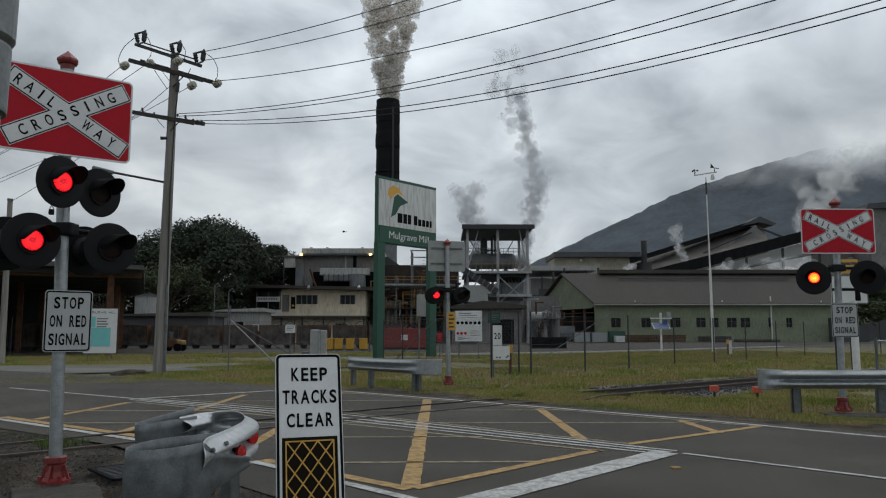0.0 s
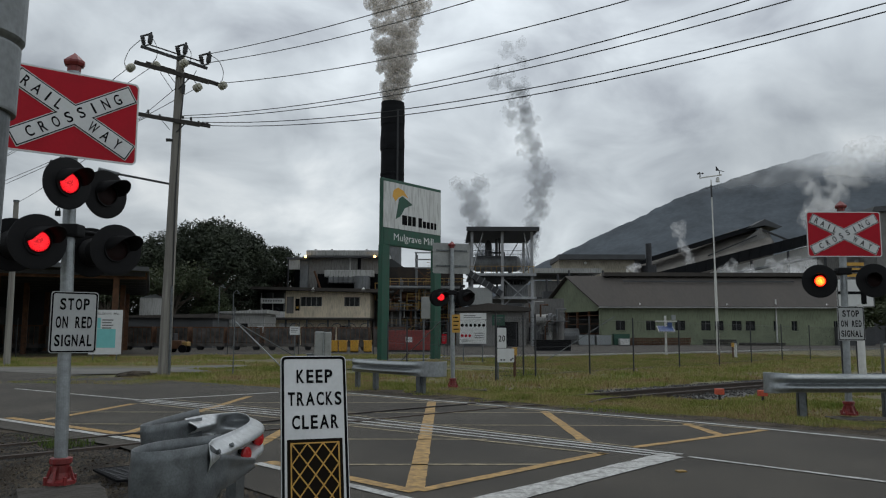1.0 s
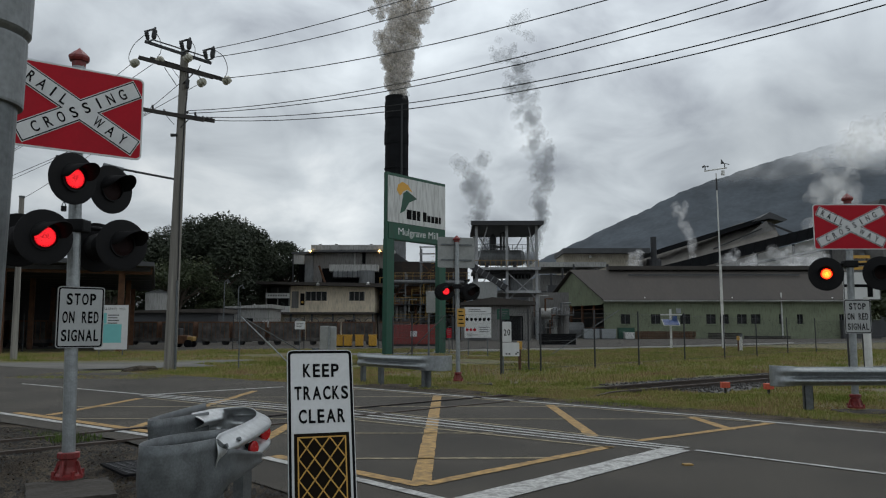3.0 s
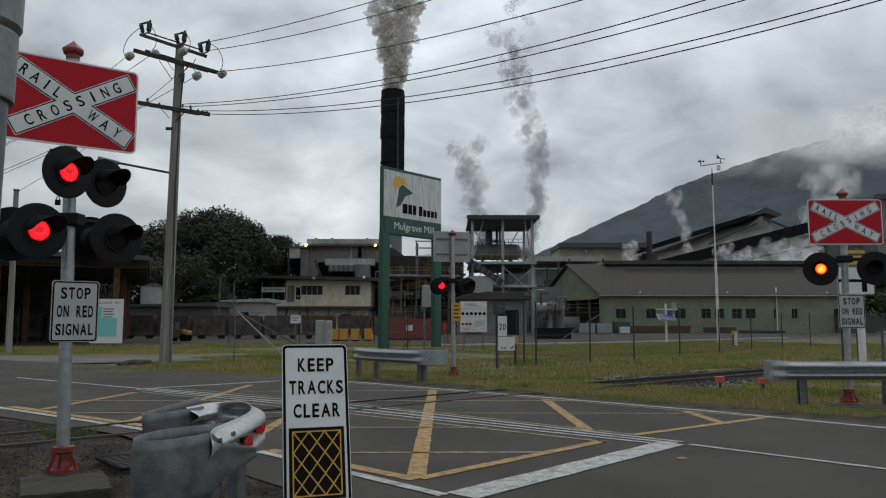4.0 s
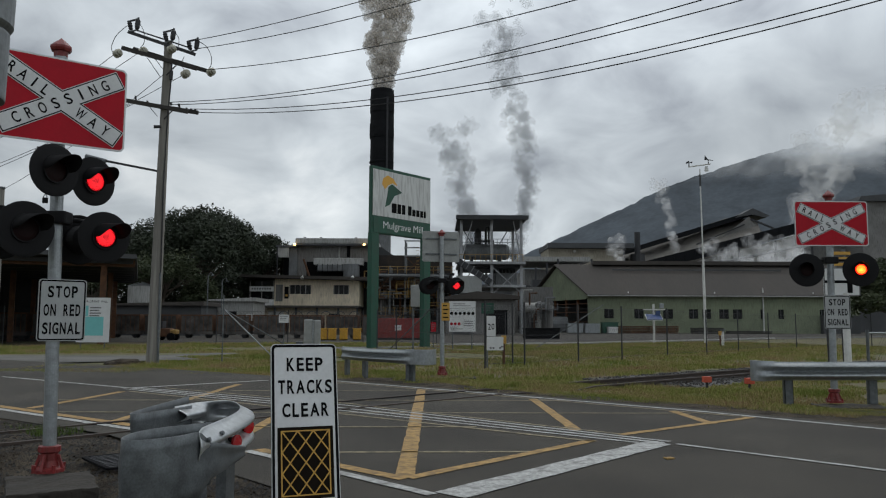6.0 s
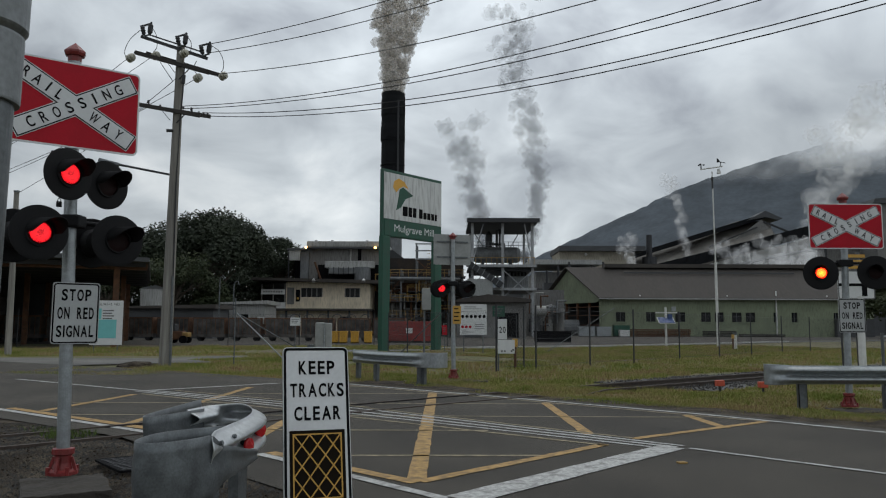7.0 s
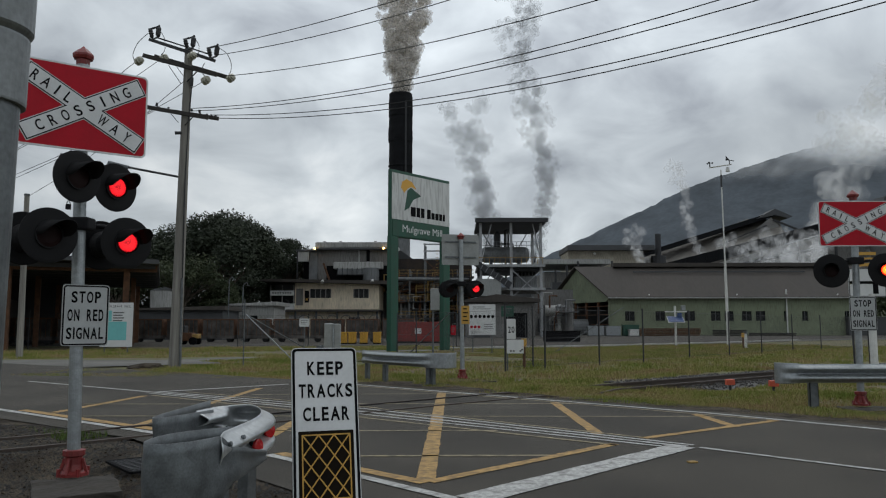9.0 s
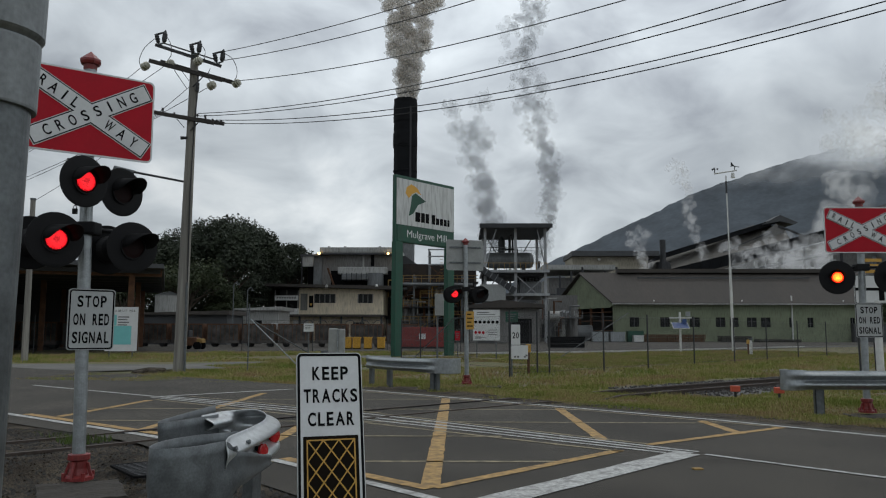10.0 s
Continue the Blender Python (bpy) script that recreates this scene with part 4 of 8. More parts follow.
def keep_clear_sign():
    s = thing("roadside_sign", pose(-0.850, 5.12, 0.125, 0, 0, 20) @ pose(0, 0, 0, -13) @ Matrix.Diagonal((0.96, 1, 0.95, 1)), "white keep-tracks-clear sign with an amber hatched panel", "sign")
    w, h = 0.47, 1.12
    part("sign_back", slab(B(), rounded(w, h, 0.035, 0, h / 2), 0, 0.008), M["alu"], s)
    part("face", slab(B(), rounded(w - 0.004, h - 0.004, 0.034, 0, h / 2), -0.004, -0.0005), M["sheet"], s, "white reflective face")
    part("border", ring(B(), rounded(w - 0.014, h - 0.014, 0.03, 0, h / 2), rounded(w - 0.05, h - 0.05, 0.018, 0, h / 2), -0.006, -0.003), M["ink"], s, "black border")
    for word, z, wid in (("KEEP", 0.97, 0.255), ("TRACKS", 0.81, 0.38), ("CLEAR", 0.647, 0.325)):
        lettering(word, s, 0.005, z, 0.096, M["ink"], y=-0.0055, width=wid, bold=0.024)
    pw, z0, z1 = 0.385, 0.045, 0.53
    part("hatch_panel", slab(B(), rounded(pw, z1 - z0, 0.004, 0, (z0 + z1) / 2, n=1), -0.006, -0.003), M["dark_panel"], s, "dark brown panel")
    part("hatch_border", ring(B(), rounded(pw - 0.045, z1 - z0 - 0.045, 0.002, 0, (z0 + z1) / 2, n=1), rounded(pw - 0.063, z1 - z0 - 0.063, 0.002, 0, (z0 + z1) / 2, n=1), -0.0085, -0.005), M["amber"], s, "amber frame")
    hw, hz0, hz1 = pw / 2 - 0.03, z0 + 0.03, z1 - 0.03
    step = hw * 2 / 3
    for sgn in (1, -1):
        for i in range(-7, 8):
            # clip the line x = sgn * 0.72 (z - c) to the panel
            c = (hz0 + hz1) / 2 + i * step / 0.76
            pts = []
            for z in (hz0, hz1):
                x = sgn * 0.76 * (z - c)
                if abs(x) <= hw:
                    pts.append((x, z))
            for x in (-hw, hw):
                z = c + sgn * x / 0.76
                if hz0 < z < hz1:
                    pts.append((x, z))
            if len(pts) >= 2:
                a, b = min(pts), max(pts)
                if math.hypot(a[0] - b[0], a[1] - b[1]) > 0.02:
                    part("hatch_line", beam(B(), (a[0], -0.0075, a[1]), (b[0], -0.0075, b[1]), 0.0018, 0.0088), M["amber"], s)
    pst = B()
    box(pst, -0.04, 0.04, 0.012, 0.05, -0.2, 0.9)
    part("post", pst, M["galv"], s)
    return s


keep_clear_sign()


def w_profile(flat):
    """Section of a guard rail: height against depth; flat: 0 waved, 1 plain."""
    out = []
    for i in range(25):
        v = i / 24
        z = -0.155 + 0.31 * v
        wave = -0.058 * math.cos(v * 4 * math.pi) if 0.06 < v < 0.94 else -0.04
        out.append((wave * (1 - flat), z))
    return out


def guard_rail(name, line, flats, z, label, posts, m=Matrix(), steel="galv"):
    """A rail swept along a plan line on posts."""
    g = thing(name, m, label, "guard rail", "guard rails")
    bm = B()
    prev = None
    n = len(line)
    for i, p in enumerate(line):
        q = (line[min(i + 1, n - 1)] - line[max(i - 1, 0)]).normalized()
        nr = Vector((q.y, -q.x))
        s = i / (n - 1) * (len(flats) - 1)
        k = min(int(s), len(flats) - 2)
        fl = flats[k] + (flats[k + 1] - flats[k]) * (s - k)
        row = [bm.verts.new((p.x + nr.x * d, p.y + nr.y * d, z + h * (1 + 0.12 * fl))) for d, h in w_profile(fl)]
        if prev:
            for a, b, c, d in zip(prev, prev[1:], row[1:], row):
                bm.faces.new((a, b, c, d))
        prev = row
    ob = part("rail", bm, M[steel], g, "galvanised waved steel rail", smooth=True)
    sol = ob.modifiers.new("sheet", "SOLIDIFY")
    sol.thickness = 0.006
    for x, y, rz in posts:
        pb = B()
        for a in ((-0.055, 0.055, -0.004, 0.004), (-0.055, -0.047, -0.004, 0.05), (0.047, 0.055, -0.004, 0.05)):
            box(pb, *a, -0.75, 0.0)
        part("post", pb, M["galv_old"], g, "galvanised channel post", m=pose(x, y, z + 0.06, 0, 0, rz) @ Matrix.Diagonal((1.3, 1.6, 1.15, 1)))
    return g


def ribbon(line, low, high, section):
    """A steel strip swept along a plan line, its foot and head given along the way."""
    bm, prev, n = B(), None, len(line)
    for i, p in enumerate(line):
        q = (line[min(i + 1, n - 1)] - line[max(i - 1, 0)]).normalized()
        nr, k = Vector((q.y, -q.x)), i / (n - 1)
        z0, z1 = low(k), high(k)
        row = [bm.verts.new((p.x + nr.x * d, p.y + nr.y * d, z0 + (z1 - z0) * v)) for d, v in section(k)]
        if prev:
            for a, b, c, d in zip(prev, prev[1:], row[1:], row):
                bm.faces.new((a, b, c, d))
        prev = row
    return bm


def thicken(ob, t=0.005):
    sol = ob.modifiers.new("sheet", "SOLIDIFY")
    sol.thickness, sol.offset = t, 0
    return ob


def near_guard_rail():
    g = thing("guard_rail", Matrix(), "galvanised guard rail end bent into a loop with red reflectors", "guard rail", "guard rails")
    def waved(k):
        # two round ridges with turned lips above and below
        # the lower ridge starts flat behind the lapped plate; the far arm's ridges are flipped to fit the camera's view
        start, top, turned = min(1.0, k * 3.2), min(1.0, 0.1 + k * 9), max(-1.0, min(1.0, 1 - (k - 0.79) * 22))
        out = []
        for i in range(29):
            v = i / 28
            low = top if v > 0.5 else start
            out.append((0.046 * turned * low * -math.cos(v * 4 * math.pi) + 0.012 * turned + (0.014 * (1 - top) if v > 0.5 else -0.035 * (1 - start)), v))
        return out
    def flat(k):
        return [(0.004 * math.sin(v * 9 + k * 7), v) for v in [i / 6 for i in range(7)]]
    nose = smooth_path([(-1.235, 3.98), (-1.225, 4.25), (-1.205, 4.58), (-1.215, 4.85), (-1.26, 5.1), (-1.345, 5.36), (-1.455, 5.55), (-1.55, 5.56), (-1.62, 5.44), (-1.66, 5.28), (-1.69, 5.1)], 0.03)
    thicken(part("rail", ribbon(nose, lambda k: 0.455 + 0.06 * min(1.0, k * 3), lambda k: 0.745 + 0.012 * min(1.0, k * 3), waved), M["galv_bright"], g, "bright waved steel rail round the nose", smooth=True))
    front = smooth_path([(-1.26, 4.36), (-1.37, 4.25), (-1.49, 4.10), (-1.54, 3.91), (-1.51, 3.73), (-1.41, 3.70), (-1.30, 3.80), (-1.225, 3.97), (-1.172, 4.15), (-1.155, 4.4), (-1.147, 4.66)], 0.03)
    # the lapped end of the plate sweeps up to the rail's foot
    foot = lambda k: 0.415 + 0.085 * min(1.0, max(0.0, (k - 0.645) / 0.06)) ** 0.6 + 0.025 * max(0.0, (k - 0.70) / 0.30)
    head = lambda k: 0.752 - 0.07 * min(1.0, max(0.0, (k - 0.63) / 0.06)) - 0.11 * max(0.0, (k - 0.70) / 0.30)
    thicken(part("end_plate", ribbon(front, foot, head, flat), M["galv_old"], g, "dull rolled end plate", smooth=True))
    rear = smooth_path([(-1.655, 5.25), (-1.715, 5.05), (-1.79, 4.85), (-1.845, 4.74), (-1.885, 4.80), (-1.90, 5.0), (-1.90, 5.32), (-1.885, 5.9)], 0.03)
    thicken(part("end_plate", ribbon(rear, lambda k: 0.44, lambda k: 0.752, flat), M["galv_old"], g, "dull rolled end plate", smooth=True))
    for x, y, rz, h in ((-1.27, 4.80, 80, 0.62), (-1.34, 4.30, 75, 0.5), (-1.60, 5.40, 120, 0.62)):
        pb = B()
        for a in ((-0.06, 0.06, -0.004, 0.004), (-0.06, -0.052, 0.004, 0.06), (0.052, 0.06, 0.004, 0.06)):
            box(pb, *a, -0.3, h)
        part("post", pb, M["galv_old"], g, "galvanised channel post", m=pose(x, y, 0, 0, 0, rz))
    for x, y, z, rz in ((-1.192, 4.60, 0.607, 72), (-1.225, 5.02, 0.642, 62)):
        rb = B()
        lathe(rb, [(0.043, 0.0), (0.045, 0.004), (0.045, 0.016), (0.040, 0.02), (0.02, 0.021)], 24, pose(0, 0, 0, 90))
        rf = part("reflector", rb, M["reflector"], g, "round red reflector", m=pose(x, y, z, 0, 0, rz))
        part("clip", box(B(), -0.03, 0.03, 0.0, 0.03, -0.03, 0.03), M["black"], rf)
    for x, y, z in ((-1.186, 4.05, 0.70), (-1.176, 4.26, 0.705)):
        part("bolt", rod(B(), (x - 0.01, y, z), (x + 0.008, y - 0.003, z + 0.006), 0.012, seg=8), M["galv_old"], g)


near_guard_rail()
guard_rail("guard_rail", smooth_path([(5.42, 13.35), (5.36, 13.2), (5.42, 13.08), (5.7, 13.03), (6.1, 13.02), (7.5, 13.1), (10, 13.3), (14, 13.8)], 0.08), (1, 1, 0.9, 0.0) + (0,) * 45, 0.535, "long galvanised guard rail in front of a mast",
           ((5.95, 13.1, 0), (7.43, 13.18, 2), (9.4, 13.32, 3), (11.4, 13.55, 4)))
guard_rail("guard_rail", smooth_path([(-2.42, 20.12), (-2.45, 20.0), (-2.38, 19.92), (-1.85, 19.02), (-1.2, 18.28), (-0.72, 17.78), (-0.32, 17.5), (-0.12, 17.62), (-0.02, 17.9)], 0.06), (1, 0.3, 0, 0, 0, 0, 0, 0.3, 1, 1, 1), 0.55, "short galvanised guard rail with flared ends on the far verge",
           ((-2.34, 20.0, -55), (-1.79, 19.05, -52), (-0.67, 17.86, -48), (-0.6, 17.83, -48)))


def island():
    bm = B()
    lathe(bm, [(0.52, -0.05), (0.52, 0.07), (0.49, 0.1), (0.3, 0.115)], 28, pose(-1.05, 5.05, 0.0) @ Matrix.Diagonal((1.0, 0.8, 1, 1)))
    tagged(part("kerb_island", bm, M["kerb"], smooth=False), "pale rounded concrete pad below the sign", "kerb")


island()


def near_pole():
    p = thing("steel_pole", pose(-1.014, 1.50, 0, 0, 1.0, 0), "tall galvanised steel pole with a sleeve joint, close by", "pole")
    bm = B()
    rod(bm, (0, 0, -0.05), (0, 0, 1.76), 0.088, 0.084, seg=40)
    part("lower_tube", bm, M["galv_old"], p, "dark weathered tube", smooth=False)
    bm = B()
    lathe(bm, [(0.086, 1.75), (0.0935, 1.75), (0.0945, 1.755), (0.0945, 1.885), (0.0935, 1.89), (0.088, 1.89)], 40)
    part("sleeve", bm, M["galv_mid"], p, "bright galvanised sleeve", smooth=False)
    bm = B()
    lathe(bm, [(0.08, 1.88), (0.097, 1.90), (0.10, 1.905), (0.10, 3.4), (0.09, 3.42)], 40)
    part("upper_tube", bm, M["galv_mid"], p, smooth=False)
    bm = B()
    beam(bm, (-0.03, -0.10, 1.93), (0.03, -0.102, 1.885), 0.012, 0.006)
    part("strap", bm, M["black"], p)


near_pole()


def pit_lid():
    t = thing("drain_grate", pose(-2.95, 7.72, -0.034, 0, 0, 40) @ Matrix.Diagonal((1.3, 1.3, 1, 1)), "dark steel drain grate in the soil", "grate")
    part("frame", ring(B(), rounded(0.62, 0.62, 0.02, n=1), rounded(0.56, 0.56, 0.02, n=1), 0, 0.02), M["ink"], t, m=pose(0, 0, 0.02, -90))
    for i in range(9):
        part("bar", box(B(), -0.28, 0.28, -0.008, 0.008, 0, 0.02), M["dark_steel"], t, m=pose(0, -0.25 + i * 0.0625, 0))
        part("bar", box(B(), -0.008, 0.008, -0.28, 0.28, 0, 0.014), M["dark_steel"], t, m=pose(-0.25 + i * 0.0625, 0, 0))


pit_lid()


# ---------------------------------------------------------------- power pole and wires
def power_pole():
    p = thing("power_pole", pose(-9.35, 25.56, -0.06), "tall weathered timber power pole with dark crossarms and insulators", "power pole")
    part("pole", rod(B(), (0, 0, 0), (0.11, 0, 10.95), 0.205, 0.13, 18), M["timber"], p, "grey timber")
    for y, a, b in ((-0.19, (-1.39, 10.66), (1.17, 9.95)), (0.19, (-1.15, 10.76), (1.40, 10.0)), (-0.2, (-1.17, 8.83), (0.92, 8.45)), (0.2, (-0.94, 8.87), (1.15, 8.53))):
        part("crossarm", beam(B(), (a[0], y, a[1]), (b[0], y, b[1]), 0.1, 0.125), M["arm"], p, "dark timber crossarm")
    part("top_arm", beam(B(), (-1.22, -0.15, 11.24), (1.09, -0.15, 10.46), 0.07, 0.10), M["dark_steel"], p, "dark steel top arm")
    part("top_rod", rod(B(), (-1.0, -0.1, 11.33), (0.85, -0.1, 10.72), 0.025, seg=6), M["dark_steel"], p)
    for a, b in (((-0.5, 10.3), (-0.06, 9.66)), ((0.48, 10.06), (0.14, 9.72)), ((-0.26, 10.3), (0.0, 9.95)), ((-0.36, 8.6), (-0.1, 8.3)), ((0.42, 8.5), (0.12, 8.2))):
        part("strut", beam(B(), (a[0], -0.2, a[1]), (b[0], -0.17, b[1]), 0.045, 0.02), M["dark_steel"], p)
    for x, z in ((-1.12, 11.27), (0.10, 10.90), (0.92, 10.58)):
        # a leaning insulator, the fuse tube beside it and the bracket over both
        f = part("fuse_cutout", beam(B(), (x - 0.12, -0.2, z + 0.30), (x + 0.24, -0.2, z + 0.40), 0.05, 0.05), M["dark_steel"], p, "dark fuse cutout")
        lean = B()
        lathe(lean, [(0.03, 0.0), (0.055, 0.03), (0.075, 0.08), (0.05, 0.11), (0.085, 0.16), (0.06, 0.20), (0.08, 0.25), (0.04, 0.32)], 10, pose(x + 0.02, -0.2, z, 0, -14, 0))
        part("insulator", lean, M["dark_steel"], f, "grey-brown ribbed insulator")
        tube_b = B()
        lathe(tube_b, [(0.03, 0.0), (0.07, 0.02), (0.085, 0.08), (0.085, 0.30), (0.05, 0.34), (0.03, 0.42)], 10, pose(x + 0.21, -0.2, z + 0.04, 0, 6, 0))
        part("fuse_tube", tube_b, M["dark_steel"], f, "dark fuse tube")
        part("foot", beam(B(), (x - 0.02, -0.18, z - 0.05), (x + 0.24, -0.18, z + 0.04), 0.05, 0.04), M["galv_old"], f)
    for x, y, z in ((-1.62, -0.19, 10.40), (-0.92, 0.19, 10.62), (0.24, -0.3, 10.52), (1.44, 0.19, 9.90), (0.70, -0.19, 9.70)):
        b = B()
        lathe(b, [(0.05, 0), (0.13, 0.03), (0.145, 0.07), (0.08, 0.11), (0.14, 0.15), (0.14, 0.19), (0.08, 0.22), (0.12, 0.26), (0.05, 0.3)], 14, pose(x, y, z) @ pose(0, 0, 0, 25, 70, 0))
        part("disc_insulator", b, M["porcelain"], p, "pale glazed insulator")
    for x, y in ((-1.0, 0.2), (-0.85, -0.2), (-0.6, 0.2), (0.35, -0.2), (0.5, 0.2), (0.62, -0.2), (0.75, 0.2), (0.9, 0.2), (1.05, 0.2)):
        b = B()
        lathe(b, [(0.025, 0), (0.045, 0.04), (0.03, 0.07), (0.04, 0.10)], 8, pose(x, y, 8.73 - 0.175 * x))
        part("pin_insulator", b, M["dark_steel"], p)
    part("service_cable", tube(B(), [Vector(q) for q in ((0.24, -0.16, 0.3), (0.19, -0.17, 6.0), (0.25, -0.19, 8.4), (0.31, -0.2, 9.3), (0.33, -0.2, 10.3))], 0.024, 6), M["wire"], p)
    part("cable_guard", rod(B(), (0.23, -0.15, 0.0), (0.2, -0.16, 3.0), 0.04, seg=8), M["galv_old"], p)
    part("cable_head", rod(B(), (0.31, -0.2, 9.56), (0.32, -0.2, 9.86), 0.065, seg=8), M["dark_steel"], p)
    part("bird_guard", rod(B(), (0.0, -0.12, 7.95), (-0.2, -0.2, 7.93), 0.05, 0.06, seg=8), M["dark_steel"], p)
    part("stay_arm", rod(B(), (0, 0, 6.44), (-1.75, -0.3, 6.74), 0.038, seg=6), M["dark_steel"], p)
    part("street_light", rod(B(), (-1.7, -0.3, 6.72), (-2.35, -0.36, 6.85), 0.07, 0.10, seg=10), M["galv_old"], p)
    for pts in (((-1.28, 11.48), (-1.62, 11.15), (-1.78, 10.75), (-1.72, 10.5), (-1.58, 10.44)), ((1.16, 10.95), (1.45, 10.75), (1.62, 10.4), (1.62, 10.1), (1.55, 10.0)), ((-0.9, 11.6), (-0.72, 11.3), (-0.68, 10.9), (-0.8, 10.7)), ((0.36, 11.25), (0.5, 11.0), (0.46, 10.6)), ((0.85, 9.8), (0.62, 10.1), (0.7, 10.4))):
        part("jumper_wire", tube(B(), smooth_curve([Vector((x, -0.1, z)) for x, z in pts]), 0.012, 5), M["wire"], p)


def smooth_curve(P):
    out = []
    for i in range(len(P) - 1):
        p0, p1, p2, p3 = P[max(i - 1, 0)], P[i], P[i + 1], P[min(i + 2, len(P) - 1)]
        for k in range(5):
            t = k / 5
            out.append(0.5 * (2 * p1 + (p2 - p0) * t + (2 * p0 - 5 * p1 + 4 * p2 - p3) * t * t + (3 * p1 - p0 - 3 * p2 + p3) * t ** 3))
    return out + [P[-1]]


power_pole()
WG = "overhead wires"
SPAN = Vector((38.5, -30.5)).normalized()


def span_wire(u0, z0, slope, curve, length=49.0):
    """A wire over the road: its height falls by slope and rises by curve along the span."""
    at = lambda u: Vector((-8.5 + SPAN.x * u, 25.5 + SPAN.y * u, z0 + slope * u + curve * u * u))
    cable("power_line", at(u0), at(length), curve * (length - u0) ** 2 / 4, 0.013, M["wire"], "dark overhead power line", "power line", WG, 40)


for u0, z0, slope, curve in ((0.3, 10.897, -0.1224, 0.0041), (0.4, 10.60, -0.1483, 0.0054), (0.8, 9.851, -0.1711, 0.0052), (-0.9, 8.786, -0.1518, 0.0052), (-0.9, 8.689, -0.1555, 0.0050), (0.3, 8.533, -0.1932, 0.0059), (0.3, 8.4285, -0.2018, 0.0062)):
    span_wire(u0, z0, slope, curve)
for a, b, sag in (((-10.9, 25.3, 10.4), (-45, 50, 8.6), 2.3), ((-10.2, 25.7, 10.62), (-46, 50, 9.0), 2.2), ((-8.6, 25.4, 9.7), (-45, 51, 8.0), 1.6), ((-9.3, 25.4, 9.7), (-20.0, 35.0, 7.35), 0.25), ((-10.2, 25.7, 8.85), (-45, 50.5, 7.4), 1.0)):
    cable("power_line", a, b, sag, 0.011, M["wire"], "thin dark overhead wire span", "power line", WG)


def small_pole():
    p = thing("power_pole", pose(-19.95, 35, -0.06), "slim grey timber pole at the yard edge", "power pole")
    part("pole", rod(B(), (0, 0, 0), (-0.05, 0, 7.5), 0.15, 0.11, 12), M["timber"], p)
    part("cap", rod(B(), (-0.05, 0, 7.48), (-0.05, 0, 7.56), 0.13, seg=12), M["galv_old"], p)


small_pole()


# ---------------------------------------------------------------- company sign
def mill_sign():
    s = thing("billboard", pose(-3.45, 41.4, -0.05, 0, 0, 50), "tall white and green mill sign on two green posts", "sign")
    W = 4.3
    for x in (0.0, W):
        part("post", box(B(), x - 0.28, x + 0.28, -0.16, 0.16, 0, 6.27, 0.02), M["green"], s, "green steel post")
    part("frame", box(B(), -0.30, W + 0.30, -0.12, 0.10, 6.25, 9.95, 0.02), M["green"], s, "green frame")
    part("white_panel", box(B(), -0.22, W + 0.24, -0.15, -0.11, 7.22, 9.78, 0.01), M["dirty_sheet"], s, "streaked white upper panel")
    part("green_panel", box(B(), -0.16, W + 0.20, -0.15, -0.11, 6.3, 7.16, 0.01), M["green"], s, "dark green lower panel")
    # bird-like emblem as plain shapes
    part("emblem", slab(B(), [(0.55, 9.35), (0.9, 9.55), (1.35, 9.42), (1.72, 9.05), (1.3, 9.16), (0.95, 9.0), (0.72, 8.75), (0.45, 9.0)], -0.16, -0.151), M["gold"], s, "gold emblem")
    part("emblem", slab(B(), [(0.98, 8.92), (1.25, 9.1), (2.1, 8.72), (1.45, 8.45), (1.1, 7.95), (0.72, 7.75), (0.85, 8.3)], -0.165, -0.155), M["green"], s, "green emblem")
    x = 1.25
    for wd, hh in ((0.40, 0.54), (0.30, 0.54), (0.28, 0.54), (0.0, 0), (0.30, 0.54), (0.27, 0.38), (0.27, 0.38), (0.25, 0.38), (0.18, 0.38)):
        if wd:
            part("name_bar", box(B(), x, x + wd, -0.158, -0.151, 7.5, 7.5 + hh), M["ink"], s, "dark lettering bar")
        x += wd + 0.07 if wd else 0.16
    tagged(mixed_lettering("lettering", "Mulgrave Mill", s, 2.25, 6.70, 0.52, M["sheet"], -0.153, 3.3), "white lettering")


mill_sign()


